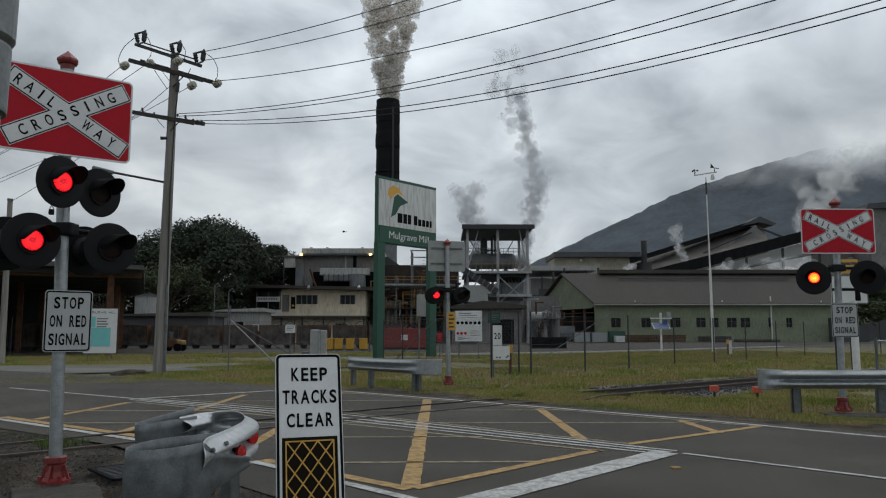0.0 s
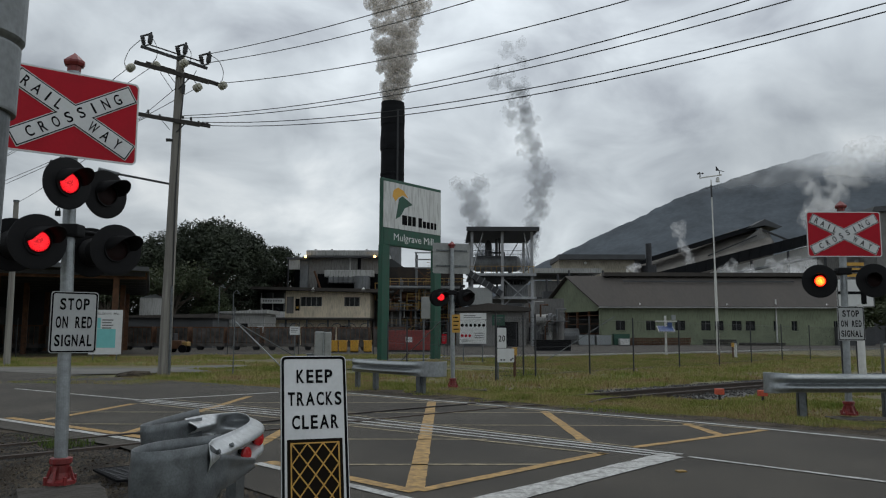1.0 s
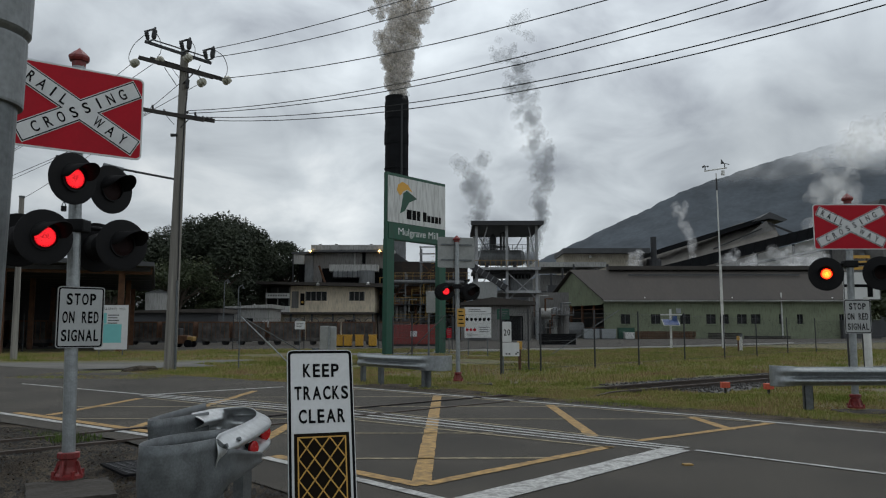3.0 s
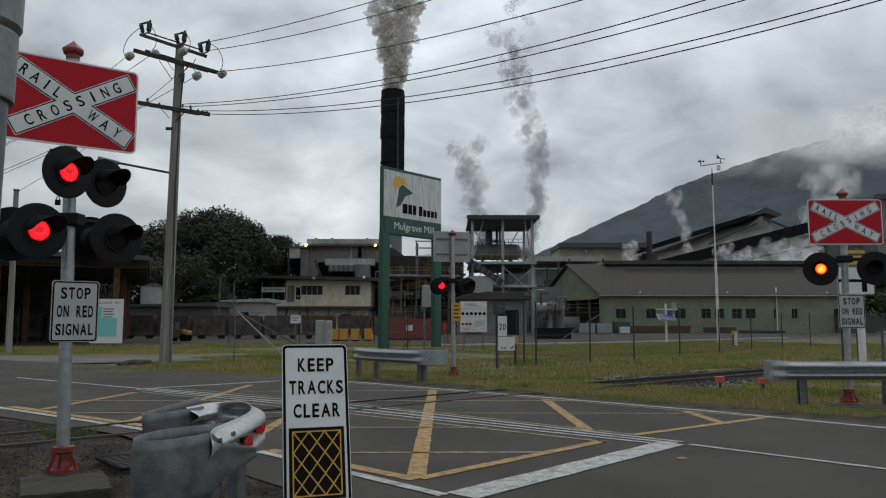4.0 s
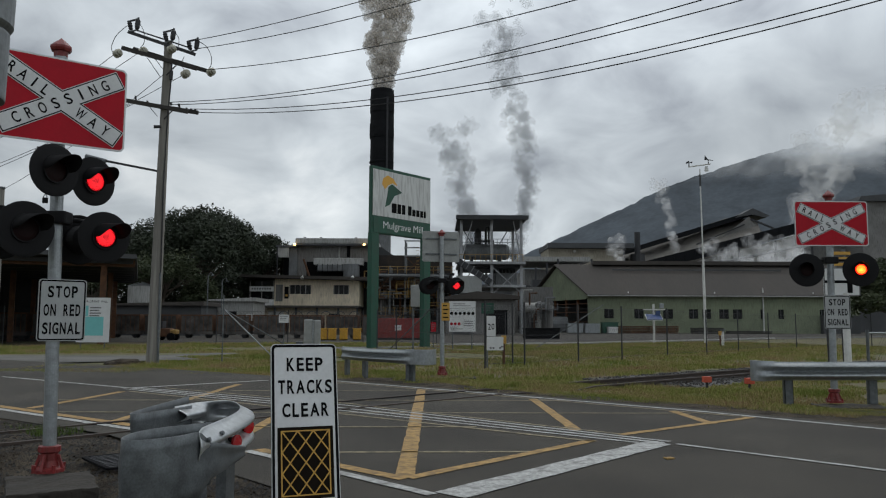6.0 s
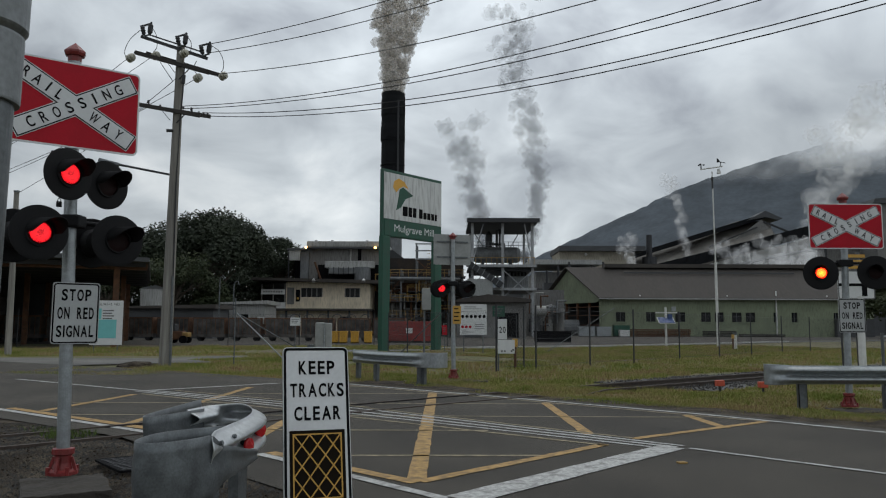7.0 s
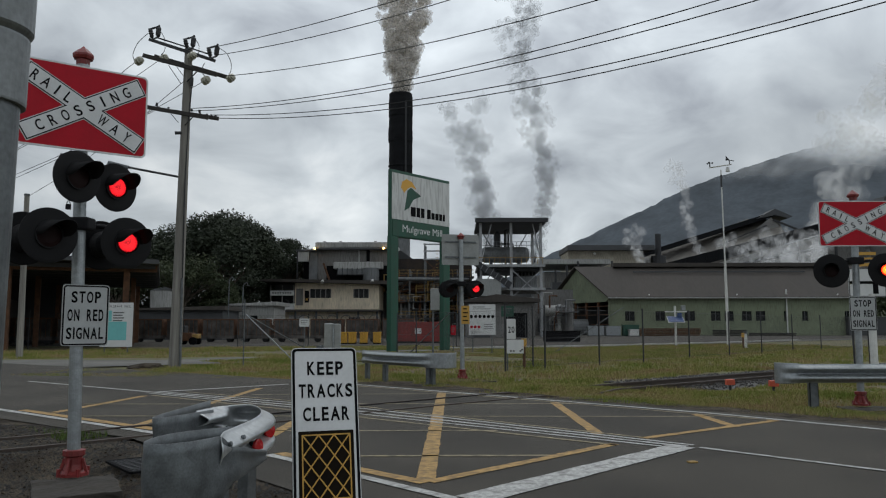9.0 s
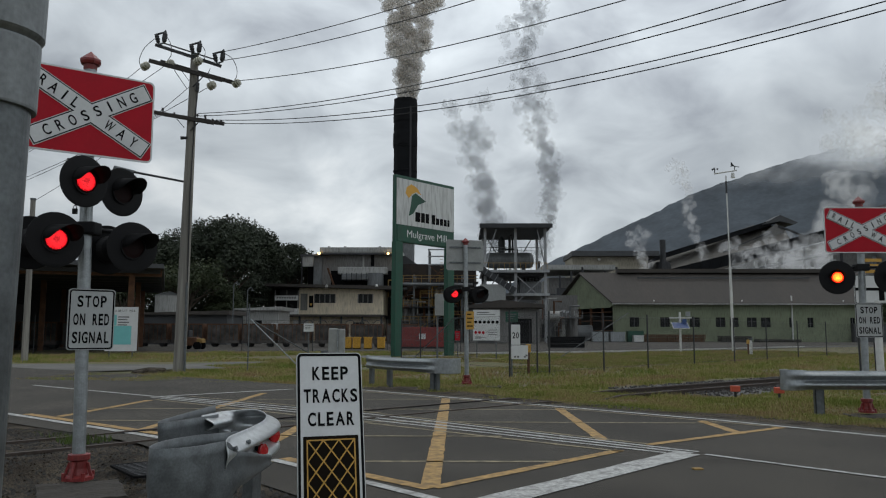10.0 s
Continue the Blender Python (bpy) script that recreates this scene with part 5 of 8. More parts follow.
def info_board(m, w, h, z, label, kind):
    s = thing("notice_board", m, label, "sign")
    part("panel", slab(B(), rounded(w, h, 0.02, 0, z + h / 2), -0.02, 0), M["sheet"], s, "white panel")
    for x in (-w * 0.36, w * 0.36):
        part("post", rod(B(), (x, 0.03, -0.05), (x, 0.03, z + h * 0.9), 0.03, seg=8), M["galv_old"], s)
    def bar(x0, x1, z0, z1, m=M["bar"], nm="print_bar"):
        part(nm, box(B(), x0 * w, x1 * w, -0.026, -0.021, z + z0 * h, z + z1 * h), m, s)
    if kind == "entry":
        part("print_panel", slab(B(), rounded(w * 0.68, h * 0.42, 0.01, -w * 0.03, z + h * 0.36), -0.025, -0.0205), M["teal"], s, "teal panel")
        part("print_panel", box(B(), -0.40 * w, -0.16 * w, -0.025, -0.0205, z + 0.58 * h, z + 0.82 * h), M["teal"], s)
        lettering("MULGRAVE MILL", s, 0.05 * w, z + 0.915 * h, 0.05 * h, M["ink"], y=-0.022, width=0.72 * w)
        for i in range(4):
            bar(-0.12, 0.22 - 0.05 * (i % 2), 0.76 - i * 0.06, 0.785 - i * 0.06)
    else:
        bar(-0.35, 0.1, 0.90, 0.925)
        bar(-0.35, 0.32, 0.84, 0.86)
        for i in range(6):
            part("pictogram", rod(B(), ((-0.40 + i * 0.16) * w, -0.021, z + 0.60 * h), ((-0.40 + i * 0.16) * w, -0.026, z + 0.60 * h), 0.06 * w, seg=14), M["ink"], s)
        for i in range(3):
            part("pictogram", rod(B(), ((-0.40 + i * 0.14) * w, -0.021, z + 0.26 * h), ((-0.40 + i * 0.14) * w, -0.026, z + 0.26 * h), 0.055 * w, seg=14), M["red_sheet"], s)
        for i in range(3):
            bar(0.06, 0.4, 0.33 - i * 0.07, 0.35 - i * 0.07)
        for i in range(3):
            bar(-0.42, -0.2 + 0.2 * (i % 2), 0.12 - i * 0.035, 0.135 - i * 0.035)


info_board(pose(-17.75, 40, -0.05, 0, 0, 8), 1.62, 2.3, 0.35, "white and teal site entry board beside the road", "entry")
info_board(pose(1.36, 41, -0.05, 0, 0, -4), 1.42, 1.62, 0.95, "white safety rules board with rows of pictograms", "rules")


def speed_sign():
    s = thing("speed_sign", pose(1.68, 23.9, -0.05, 0, 0, 3), "small white speed limit plate on a slim post", "sign")
    part("post", rod(B(), (-0.12, 0.03, 0), (-0.12, 0.03, 1.62), 0.025, seg=8), M["galv_old"], s)
    part("plate", slab(B(), rounded(0.28, 0.62, 0.02, 0, 1.30), -0.01, 0), M["sheet"], s, "white plate")
    lettering("20", s, 0, 1.28, 0.19, M["ink"], y=-0.013, width=0.2, bold=0.01)
    part("plate", slab(B(), rounded(0.52, 0.42, 0.02, 0.12, 0.76), -0.02, -0.005), M["sheet"], s, "scuffed white plate")
    for x, z in ((-0.05, 0.6), (0.04, 0.6), (0.25, 0.6), (0.3, 0.64)):
        part("print_bar", box(B(), x, x + 0.06, -0.024, -0.02, z, z + 0.05), M["bar"], s)


speed_sign()


def yellow_tag():
    s = thing("warning_plate", pose(0.22, 19.82, 1.40, 0, 0, 0), "small yellow warning plate on the mast", "sign")
    part("plate", slab(B(), rounded(0.21, 0.46, 0.01, 0, 0.22), -0.01, 0), M["amber"], s, "yellow plate")
    for i in range(4):
        part("print_bar", box(B(), -0.07, 0.07 - 0.03 * (i % 2), -0.014, -0.0105, 0.06 + i * 0.1, 0.09 + i * 0.1), M["ink"], s)


yellow_tag()


# ---------------------------------------------------------------- fences
def fence(pts, height, label, lean=(), wires=True, pitch=0.14):
    f = thing("chain_link_fence", Matrix(), label, "fence", "yard fences")
    P = [Vector(p) for p in pts]
    for p in P:
        b = B()
        rod(b, (p.x, p.y, -0.1), (p.x, p.y, height + 0.12), 0.03, seg=8)
        part("fence_post", b, M["dark_steel"], f)
    mesh = B()
    for a, b in zip(P, P[1:]):
        L = (b - a).length
        d = (b - a) / L
        for z in (0.08, height * 0.5, height):
            rod(mesh, (a.x, a.y, z), (b.x, b.y, z), 0.006, seg=3, caps=False)
        n = int((L + height) / pitch)
        for s in (1, -1):
            for i in range(-int(height / pitch), n):
                u0, z0, u1, z1 = i * pitch, 0.05, i * pitch + height, height
                if u0 < 0:
                    z0 -= u0
                    u0 = 0
                if u1 > L:
                    z1 -= u1 - L
                    u1 = L
                if z1 <= z0:
                    continue
                if s < 0:
                    u0, u1 = L - u0, L - u1
                p, q = a + d * u0, a + d * u1
                k = Vector((-d.y, d.x)) * 0.0016
                v = [mesh.verts.new((p.x - k.x, p.y - k.y, z0)), mesh.verts.new((p.x + k.x, p.y + k.y, z0 + 0.003)), mesh.verts.new((q.x + k.x, q.y + k.y, z1 + 0.003)), mesh.verts.new((q.x - k.x, q.y - k.y, z1))]
                w = [mesh.verts.new((p.x, p.y, z0 - 0.003)), mesh.verts.new((q.x, q.y, z1 - 0.003))]
                mesh.faces.new(v)
                mesh.faces.new((v[0], w[0], w[1], v[3]))
    tagged(part("wire_mesh", mesh, M["wire"], f, "thin wire mesh"), kind="stuff")
    return f


fence([(1.5, 24.0), (2.84, 25.0), (5.1, 27.8), (7.2, 30.0), (9.9, 33.1), (12.54, 35.8), (15.63, 39.9), (18.94, 43.9), (21.65, 46.3), (25.5, 49.5), (30, 53)], 1.9, "grey chain-link fence along the grass verge", pitch=0.13)
fence([(2.56, 26.1), (0.2, 30.0), (-1.8, 34.5), (-3.0, 39)], 1.9, "short run of chain-link fence with a braced end", pitch=0.14)
fence([(-14.8, 52), (-10, 52), (-5, 52.5), (0, 54), (5, 56)], 2.1, "far chain-link fence before the mill", pitch=0.2)
fence([(-38, 46), (-32, 46), (-26, 46.5), (-20, 47)], 2.2, "dark chain-link fence before the open shed", pitch=0.2)


def gate_brace(a, b, material, label):
    t = thing("fence_brace", Matrix(), label, "brace", "fence braces")
    part("tube", rod(B(), a, b, 0.022, seg=8), material, t)


gate_brace((-7.2, 26.03, 0.0), (-7.2, 26.03, 2.25), M["galv_old"], "tall grey steel gate post")
gate_brace((-7.15, 26.0, 1.75), (-5.45, 26.6, 0.0), M["galv"], "slanting galvanised brace of the gate post")
gate_brace((-7.15, 26.0, 1.75), (-5.6, 29.5, 0.4), M["galv_old"], "slanting dark brace of the gate post")
gate_brace((-2.3, 36, 0.0), (-0.3, 32.3, 1.9), M["galv_old"], "slanting brace of the short fence")
gate_brace((5.2, 41, 0.0), (9.2, 42.5, 2.4), M["galv_old"], "slanting grey brace tube in the yard fence")


# ---------------------------------------------------------------- small things on the verge
def marker(x, y, label):
    t = thing("track_marker", pose(x, y, -0.06), label, "marker", "orange track markers")
    part("stem", box(B(), -0.02, 0.02, -0.02, 0.02, 0, 0.16), M["dark_steel"], t)
    part("cap", box(B(), -0.085, 0.085, -0.07, 0.07, 0.15, 0.27, 0.012), M["orange"], t, "orange cap")


def stud():
    t = thing("road_stud", pose(2.26, 7.64, 0.0, 0, 0, 15), "small faded orange road stud on the asphalt", "road stud")
    part("body", box(B(), -0.045, 0.045, -0.035, 0.035, 0, 0.016, 0.006), M["ochre"], t)


stud()


def padlock():
    t = thing("padlock", pose(-3.51, 6.80, 2.36), "small dark padlock hanging below the lamps", "padlock")
    part("body", box(B(), -0.022, 0.022, -0.012, 0.012, 0, 0.05, 0.005), M["black"], t)
    part("shackle", tube(B(), [Vector((0.015 * math.cos(a), 0, 0.05 + 0.03 * math.sin(a))) for a in [i * math.pi / 8 for i in range(9)]], 0.004, 6), M["galv_old"], t)
    part("hanger", rod(B(), (0, 0, 0.08), (0, 0.0, 0.22), 0.004, seg=6), M["galv_old"], t)


padlock()
marker(5.75, 16.5, "low orange-topped marker beside the track")
marker(6.5, 16.1, "low orange-topped marker beside the track")


def white_post(x, y, h, r, label):
    t = thing("marker_post", pose(x, y, -0.06), label, "post")
    part("shaft", rod(B(), (0, 0, 0), (0, 0, h), r, seg=12), M["white_paint"], t)
    part("cap", rod(B(), (0, 0, h), (0, 0, h + 0.16), r * 1.5, seg=12), M["galv_old"], t)


white_post(18.4, 49.5, 0.95, 0.09, "short white post with a grey cap on the grass")


white_post(-5.4, 30.5, 0.5, 0.10, "short white vent post on the grass")


def control_cabinet():
    t = thing("control_cabinet", pose(-4.72, 29.5, -0.06, 0, 0, 6), "grey metal control cabinet with a rounded top on the verge", "cabinet")
    part("body", box(B(), -0.34, 0.0, -0.2, 0.2, 0, 1.52, 0.05), M["alu"], t, "grey metal body")
    part("body", box(B(), 0.02, 0.28, -0.2, 0.2, 0, 1.5, 0.05), M["alu"], t, "grey metal body")
    part("conduit", rod(B(), (0.01, -0.22, 0), (0.01, -0.22, 1.5), 0.025, seg=8), M["galv"], t)
    part("plinth", box(B(), -0.4, 0.34, -0.28, 0.28, -0.05, 0.1, 0.02), M["concrete"], t)


control_cabinet()


def relay_box():
    t = thing("relay_box", pose(-0.68, 24.0, -0.05), "pale grey relay box on a post behind the mast", "cabinet")
    part("case", box(B(), -0.14, 0.14, -0.1, 0.1, 1.88, 2.56, 0.02), M["alu"], t, "pale grey case")
    part("post", rod(B(), (-0.06, 0, 0), (-0.06, 0, 1.9), 0.03, seg=10), M["galv_old"], t)
    for z in (2.05, 2.36):
        part("strap", box(B(), -0.145, 0.145, -0.105, 0.105, z, z + 0.03), M["alu"], t)


relay_box()


def tall_mast():
    t = thing("weather_mast", pose(19.55, 56, -0.06), "slim white weather mast with instruments on top", "mast")
    part("shaft", rod(B(), (0.03, 0, 0), (0.0, 0, 6.2), 0.11, 0.09, 12), M["white_paint"], t)
    part("shaft", rod(B(), (0, 0, 6.2), (-0.05, 0, 12.9), 0.055, 0.045, 10), M["white_paint"], t)
    part("tip", rod(B(), (-0.05, 0, 11.6), (-0.05, 0, 12.5), 0.065, seg=10), M["dark_steel"], t)
    part("cross_arm", rod(B(), (-0.9, 0, 13.05), (0.75, 0, 13.3), 0.05, seg=8), M["white_paint"], t)
    part("anemometer", rod(B(), (-0.85, 0, 13.05), (-0.85, 0, 13.4), 0.04, seg=8), M["dark_steel"], t)
    for a in (0, 120, 240):
        b = B()
        c = Vector((-0.85 + 0.2 * math.cos(radians(a)), 0.2 * math.sin(radians(a)), 13.4))
        rod(b, (-0.85, 0, 13.4), c, 0.02, seg=6)
        lathe(b, [(0.02, -0.07), (0.07, -0.02), (0.07, 0.04), (0.02, 0.06)], 8, Matrix.Translation(c))
        part("cup", b, M["dark_steel"], t)
    v = B()
    beam(v, (0.35, 0, 13.65), (0.95, 0, 13.55), 0.03, 0.05)
    slab(v, [(0.32, 13.58), (0.6, 13.62), (0.35, 13.95)], -0.015, 0.015)
    rod(v, (0.6, 0, 13.25), (0.6, 0, 13.62), 0.03, seg=8)
    part("wind_vane", v, M["dark_steel"], t)
    part("sensor", rod(B(), (0.45, 0, 12.75), (0.45, 0, 13.1), 0.15, 0.11, 10), M["white_paint"], t)


tall_mast()


def solar_post():
    t = thing("solar_station", pose(16.1, 57, -0.06), "white post with a small tilted solar panel", "instrument")
    part("post", rod(B(), (0, 0, 0), (0, 0, 2.9), 0.08, seg=10), M["white_paint"], t)
    part("arm", beam(B(), (-0.75, 0, 2.5), (0.85, 0, 2.5), 0.08, 0.08), M["white_paint"], t)
    part("solar_panel", box(B(), -0.55, 0.55, -0.35, 0.35, -0.02, 0.02), M["blue"], t, "dark blue panel", m=pose(-0.05, -0.25, 1.95, 35))
    part("panel_frame", box(B(), -0.6, 0.6, -0.4, 0.4, -0.04, -0.02), M["white_paint"], t, m=pose(-0.05, -0.25, 1.95, 35))
    part("box", box(B(), 0.15, 0.45, -0.15, 0.1, 2.0, 2.4, 0.02), M["blue"], t)
    part("sensor", box(B(), 0.45, 0.75, -0.1, 0.1, 2.6, 2.95, 0.02), M["galv"], t)


solar_post()


def tee_sign():
    t = thing("direction_sign", pose(11.75, 22, -0.06), "white sign with a black T on a flaking white post", "sign")
    part("post", rod(B(), (0.0, 0.03, 0), (0.0, 0.03, 2.3), 0.1, seg=12), M["white_paint"], t, "flaking white post")
    part("panel", slab(B(), rounded(1.05, 0.82, 0.04, -0.1, 2.62), -0.02, 0), M["sheet"], t, "white panel")
    part("border", ring(B(), rounded(1.05, 0.82, 0.04, -0.1, 2.62), rounded(0.99, 0.76, 0.03, -0.1, 2.62), -0.024, -0.0205), M["bar"], t)
    part("symbol_bar", box(B(), -0.6, 0.12, -0.026, -0.021, 2.58, 2.66), M["ink"], t)
    part("upper_post", rod(B(), (0.0, 0.03, 2.2), (0.0, 0.03, 3.55), 0.05, seg=10), M["galv_old"], t)
    for i in range(3):
        part("chevron_bar", box(B(), -0.3, 0.26 - 0.04 * i, -0.03, 0.0, 3.08 + i * 0.16, 3.17 + i * 0.16), M["amber"], t, "yellow bar")
    part("symbol_bar", box(B(), 0.05, 0.2, -0.029, -0.0235, 2.3, 2.64), M["ink"], t)


tee_sign()


# ---------------------------------------------------------------- the long green shed
def long_shed():
    s = thing("storage_shed", pose(25, 125, -0.05), "long pale green shed with brown roof and open gable", "shed")
    L, D, EZ, RZ = 44.0, 16.0, 6.4, 11.6
    # front wall is built round its openings
    wins = [(2.2, 3.9), (7.1, 8.8), (11.8, 13.6), (16.0, 17.7), (18.2, 19.8), (20.95, 22.7), (23.2, 24.9), (27.7, 28.5), (30.6, 31.7), (37.4, 38.3)]
    z0, z1 = 2.3, 4.0
    w = B()
    box(w, 0, L, 0, 0.25, 0, z0)
    part("upper_wall", box(B(), 0, L, 0, 0.25, z1, EZ), M["shed_green"], s, "pale green boarded wall")
    x = 0
    for a, b in wins + [(L, L)]:
        part("wall_pier", box(B(), x, a, 0, 0.25, z0, z1), M["shed_green"], s)
        x = b
    for z in (0.8, 1.6, 4.4, 5.2):
        part("weather_strip", box(B(), 0, L, -0.015, 0.0, z, z + 0.04), M["shed_green"], s)
    part("front_wall", w, M["shed_green"], s, "pale green boarded wall")
    for a, b in wins:
        win = part("window", box(B(), a, b, 0.15, 0.2, z0, z1), M["glass"], s, "dark window")
        part("frame", ring(B(), rounded(b - a, z1 - z0, 0.01, (a + b) / 2, (z0 + z1) / 2, n=1), rounded(b - a - 0.16, z1 - z0 - 0.16, 0.01, (a + b) / 2, (z0 + z1) / 2, n=1), -0.03, 0.1), M["shed_green"], win)
        part("mullion", box(B(), (a + b) / 2 - 0.05, (a + b) / 2 + 0.05, 0.08, 0.14, z0, z1), M["dark_sheet"], win)
        part("sill", box(B(), a - 0.1, b + 0.1, -0.12, 0.05, z0 - 0.12, z0), M["shed_green"], win)
    part("end_wall", box(B(), L - 0.25, L, 0.25, D, 0, EZ), M["shed_green"], s)
    part("rear_wall", box(B(), -6, L, D - 0.25, D, 0, EZ), M["dark_sheet"], s)
    r = B()
    # gable end leans outward in plan: its far corner stands further out
    A0, A1 = (-0.5, -0.6), (-7.2, D / 2 + 0.5)
    for (x0, y0, zz0), (x1, y1, zz1) in (((0, -0.9, EZ - 0.35), (-4.0, D / 2, RZ)), ((-7.5, D + 0.6, EZ - 0.3), (-4.0, D / 2, RZ))):
        v = [r.verts.new(c) for c in ((x0 - 0.6, y0, zz0), (L + 0.6, y0, zz0), (L + 0.6, y1, zz1), (x1 - 0.6, y1, zz1))]
        u = [r.verts.new((q.co.x, q.co.y, q.co.z + 0.18)) for q in v]
        r.faces.new(v)
        r.faces.new(u[::-1])
        for i in range(4):
            r.faces.new((v[i], u[i], u[(i + 1) % 4], v[(i + 1) % 4]))
    bmesh.ops.recalc_face_normals(r, faces=r.faces)
    part("roof", r, M["roof"], s, "dull brown sheet roof")
    part("gutter", box(B(), -0.6, L + 0.6, -1.1, -0.9, EZ - 0.45, EZ - 0.25), M["roof_pale"], s, "pale gutter")
    part("ridge_vent", box(B(), 2, L - 6, D / 2 - 1.0, D / 2 + 1.0, RZ + 0.1, RZ + 0.75), M["roof"], s)
    part("ridge_strip", box(B(), 5, L - 10, D / 2 - 2.3, D / 2 - 2.2, RZ - 1.0, RZ - 0.75), M["dark_sheet"], s)
    g = B()
    gv = [(0, 0, EZ - 0.2), (-4.0, D / 2, RZ - 0.1), (-7.2, D, EZ - 0.2), (-6.6, D * 0.93, EZ - 0.9), (-0.7, D * 0.06, EZ - 0.9)]
    f = [g.verts.new(c) for c in gv]
    b = [g.verts.new((c[0] + 0.3, c[1], c[2])) for c in gv]
    g.faces.new(f)
    g.faces.new(b[::-1])
    for i in range(5):
        g.faces.new((f[i], b[i], b[(i + 1) % 5], f[(i + 1) % 5]))
    bmesh.ops.recalc_face_normals(g, faces=g.faces)
    part("gable", g, M["shed_green"], s, "green gable boards")
    for t in (0.02, 0.2, 0.4, 0.6, 0.8, 0.98):
        part("gable_post", box(B(), -0.18, 0.18, -0.18, 0.18, 0, EZ - 0.6), M["rust"] if 0.1 < t < 0.9 else M["shed_green"], s, m=pose(-7.0 * t, D * t, 0))
    for z in (1.8, 3.4, 4.8):
        part("gable_rail", beam(B(), (-0.2, 0.5, z), (-6.8, D - 0.5, z), 0.12, 0.12), M["rust"], s)
    part("downpipe", rod(B(), (28.2, -0.2, 0), (28.2, -0.2, EZ + 1.0), 0.12, seg=8), M["white_paint"], s, "pale vent pipe")
    part("low_annex", box(B(), 37.5, 43.5, -1.0, -0.05, 0, 3.0), M["dark_sheet"], s, "dark lean-to")
    part("lower_roof", box(B(), -16, L, D + 2, D + 12, 0, EZ + 2.2), M["dark_sheet"], s)
    ls = B()
    for dx in (6.0, 20, 36):
        rod(ls, (dx, -1.0, EZ + 0.1), (dx, -1.1, EZ + 0.2), 0.1, seg=8)
    part("wall_lamp", ls, M["white_paint"], s)


long_shed()


# ---------------------------------------------------------------- office block and machinery house
def office():
    o = thing("mill_office", pose(0, 110, -0.05), "cream two-storey mill office on stilts below a grey machinery house", "building")
    X0, X1 = -23.2, -11.1
    w = B()
    wins = [(-21.0, -18.0), (-14.7, -12.6)]
    z0, z1 = 5.55, 6.85
    box(w, X0, X1, 0, 0.2, 3.9, z0)
    box(w, X0, X1, 0, 0.2, z1, 7.7)
    x = X0
    for a, b in wins:
        box(w, x, a, 0, 0.2, z0, z1)
        x = b
    box(w, x, X1, 0, 0.2, z0, z1)
    box(w, X1 - 0.2, X1, 0.2, 9, 3.9, 7.7)
    box(w, X0, X1, 8.8, 9, 3.9, 7.7)
    part("wall", w, M["cream"], o, "stained cream sheeting")
    for (a, b), n in zip(wins, (4, 3)):
        win = part("window", box(B(), a, b, 0.1, 0.14, z0, z1), M["glass"], o, "row of dark panes")
        for i in range(n + 1):
            xx = a + (b - a) * i / n
            part("mullion", box(B(), xx - 0.06, xx + 0.06, -0.03, 0.1, z0, z1), M["grey_sheet"], win)
    part("door", box(B(), -15.7, -14.85, -0.05, 0.0, 4.55, 6.75), M["cream"], o, "closed cream door")
    part("door", box(B(), -23.0, -22.0, -0.06, 0.0, 4.5, 6.9), M["grey_sheet"], o, "grey screen door")
    part("notice_panel", box(B(), -21.75, -21.15, -0.08, 0.0, 4.9, 6.6), M["ink"], o, "black notice panel")
    part("notice_light", box(B(), -21.6, -21.3, -0.1, -0.08, 5.2, 5.5), M["amber"], o)
    part("floor_slab", box(B(), -26.9, X1, -0.8, 9, 3.6, 3.9), M["roof"], o, "dark edge of the upper floor")
    # glazed porch
    p = part("porch", box(B(), -26.6, X0, -0.6, 0.0, 3.9, 4.75), M["white_paint"], o, "white porch parapet")
    part("porch_band", box(B(), -26.6, X0, -0.6, -0.4, 5.9, 6.6), M["white_paint"], p, "white signboard band")
    part("porch_glass", box(B(), -26.5, X0 - 0.1, 0.2, 0.3, 4.75, 5.9), M["glass"], p)
    part("porch_back", box(B(), -26.6, X0, 2.5, 2.6, 3.9, 7.6), M["dark_sheet"], p)
    for x in (-26.55, -24.9, -23.25):
        part("porch_post", box(B(), x - 0.06, x + 0.06, -0.58, -0.44, 4.75, 7.4), M["grey_sheet"], p)
    for i in range(8):
        part("porch_print", box(B(), -26.3 + i * 0.36, -26.1 + i * 0.36, -0.62, -0.6, 6.15, 6.4), M["bar"], p)
    r = B()
    slab(r, [(-28.0, 7.9), (-27.7, 8.25), (-9.8, 7.95), (-9.8, 7.45)], -1.6, 10)
    part("roof", r, M["roof"], o, "low dark roof")
    part("lower_wall", box(B(), -25.5, -11.4, 1.0, 8, 0, 3.6), M["cream"], o, "shaded cream lower storey")
    for x in (-26.3, -23, -20, -17, -14, -11.3):
        part("stilt", box(B(), x - 0.12, x + 0.12, -0.5, -0.25, 0, 3.6), M["dark_sheet"], o)
    for i in range(6):
        a = -22.5 + i * 2.0
        part("arch_brace", tube(B(), [Vector((a + 0.8 - 0.8 * math.cos(t * math.pi), -0.55, 2.2 + 0.9 * math.sin(t * math.pi))) for t in [k / 8 for k in range(9)]], 0.06, 5), M["steel"], o)
    part("lower_window", box(B(), -24.2, -22.0, 0.92, 1.0, 2.3, 3.1), M["white_paint"], o, "white shutter")
    part("lower_window", box(B(), -15.5, -13.9, 0.92, 1.0, 1.6, 2.8), M["glass"], o)
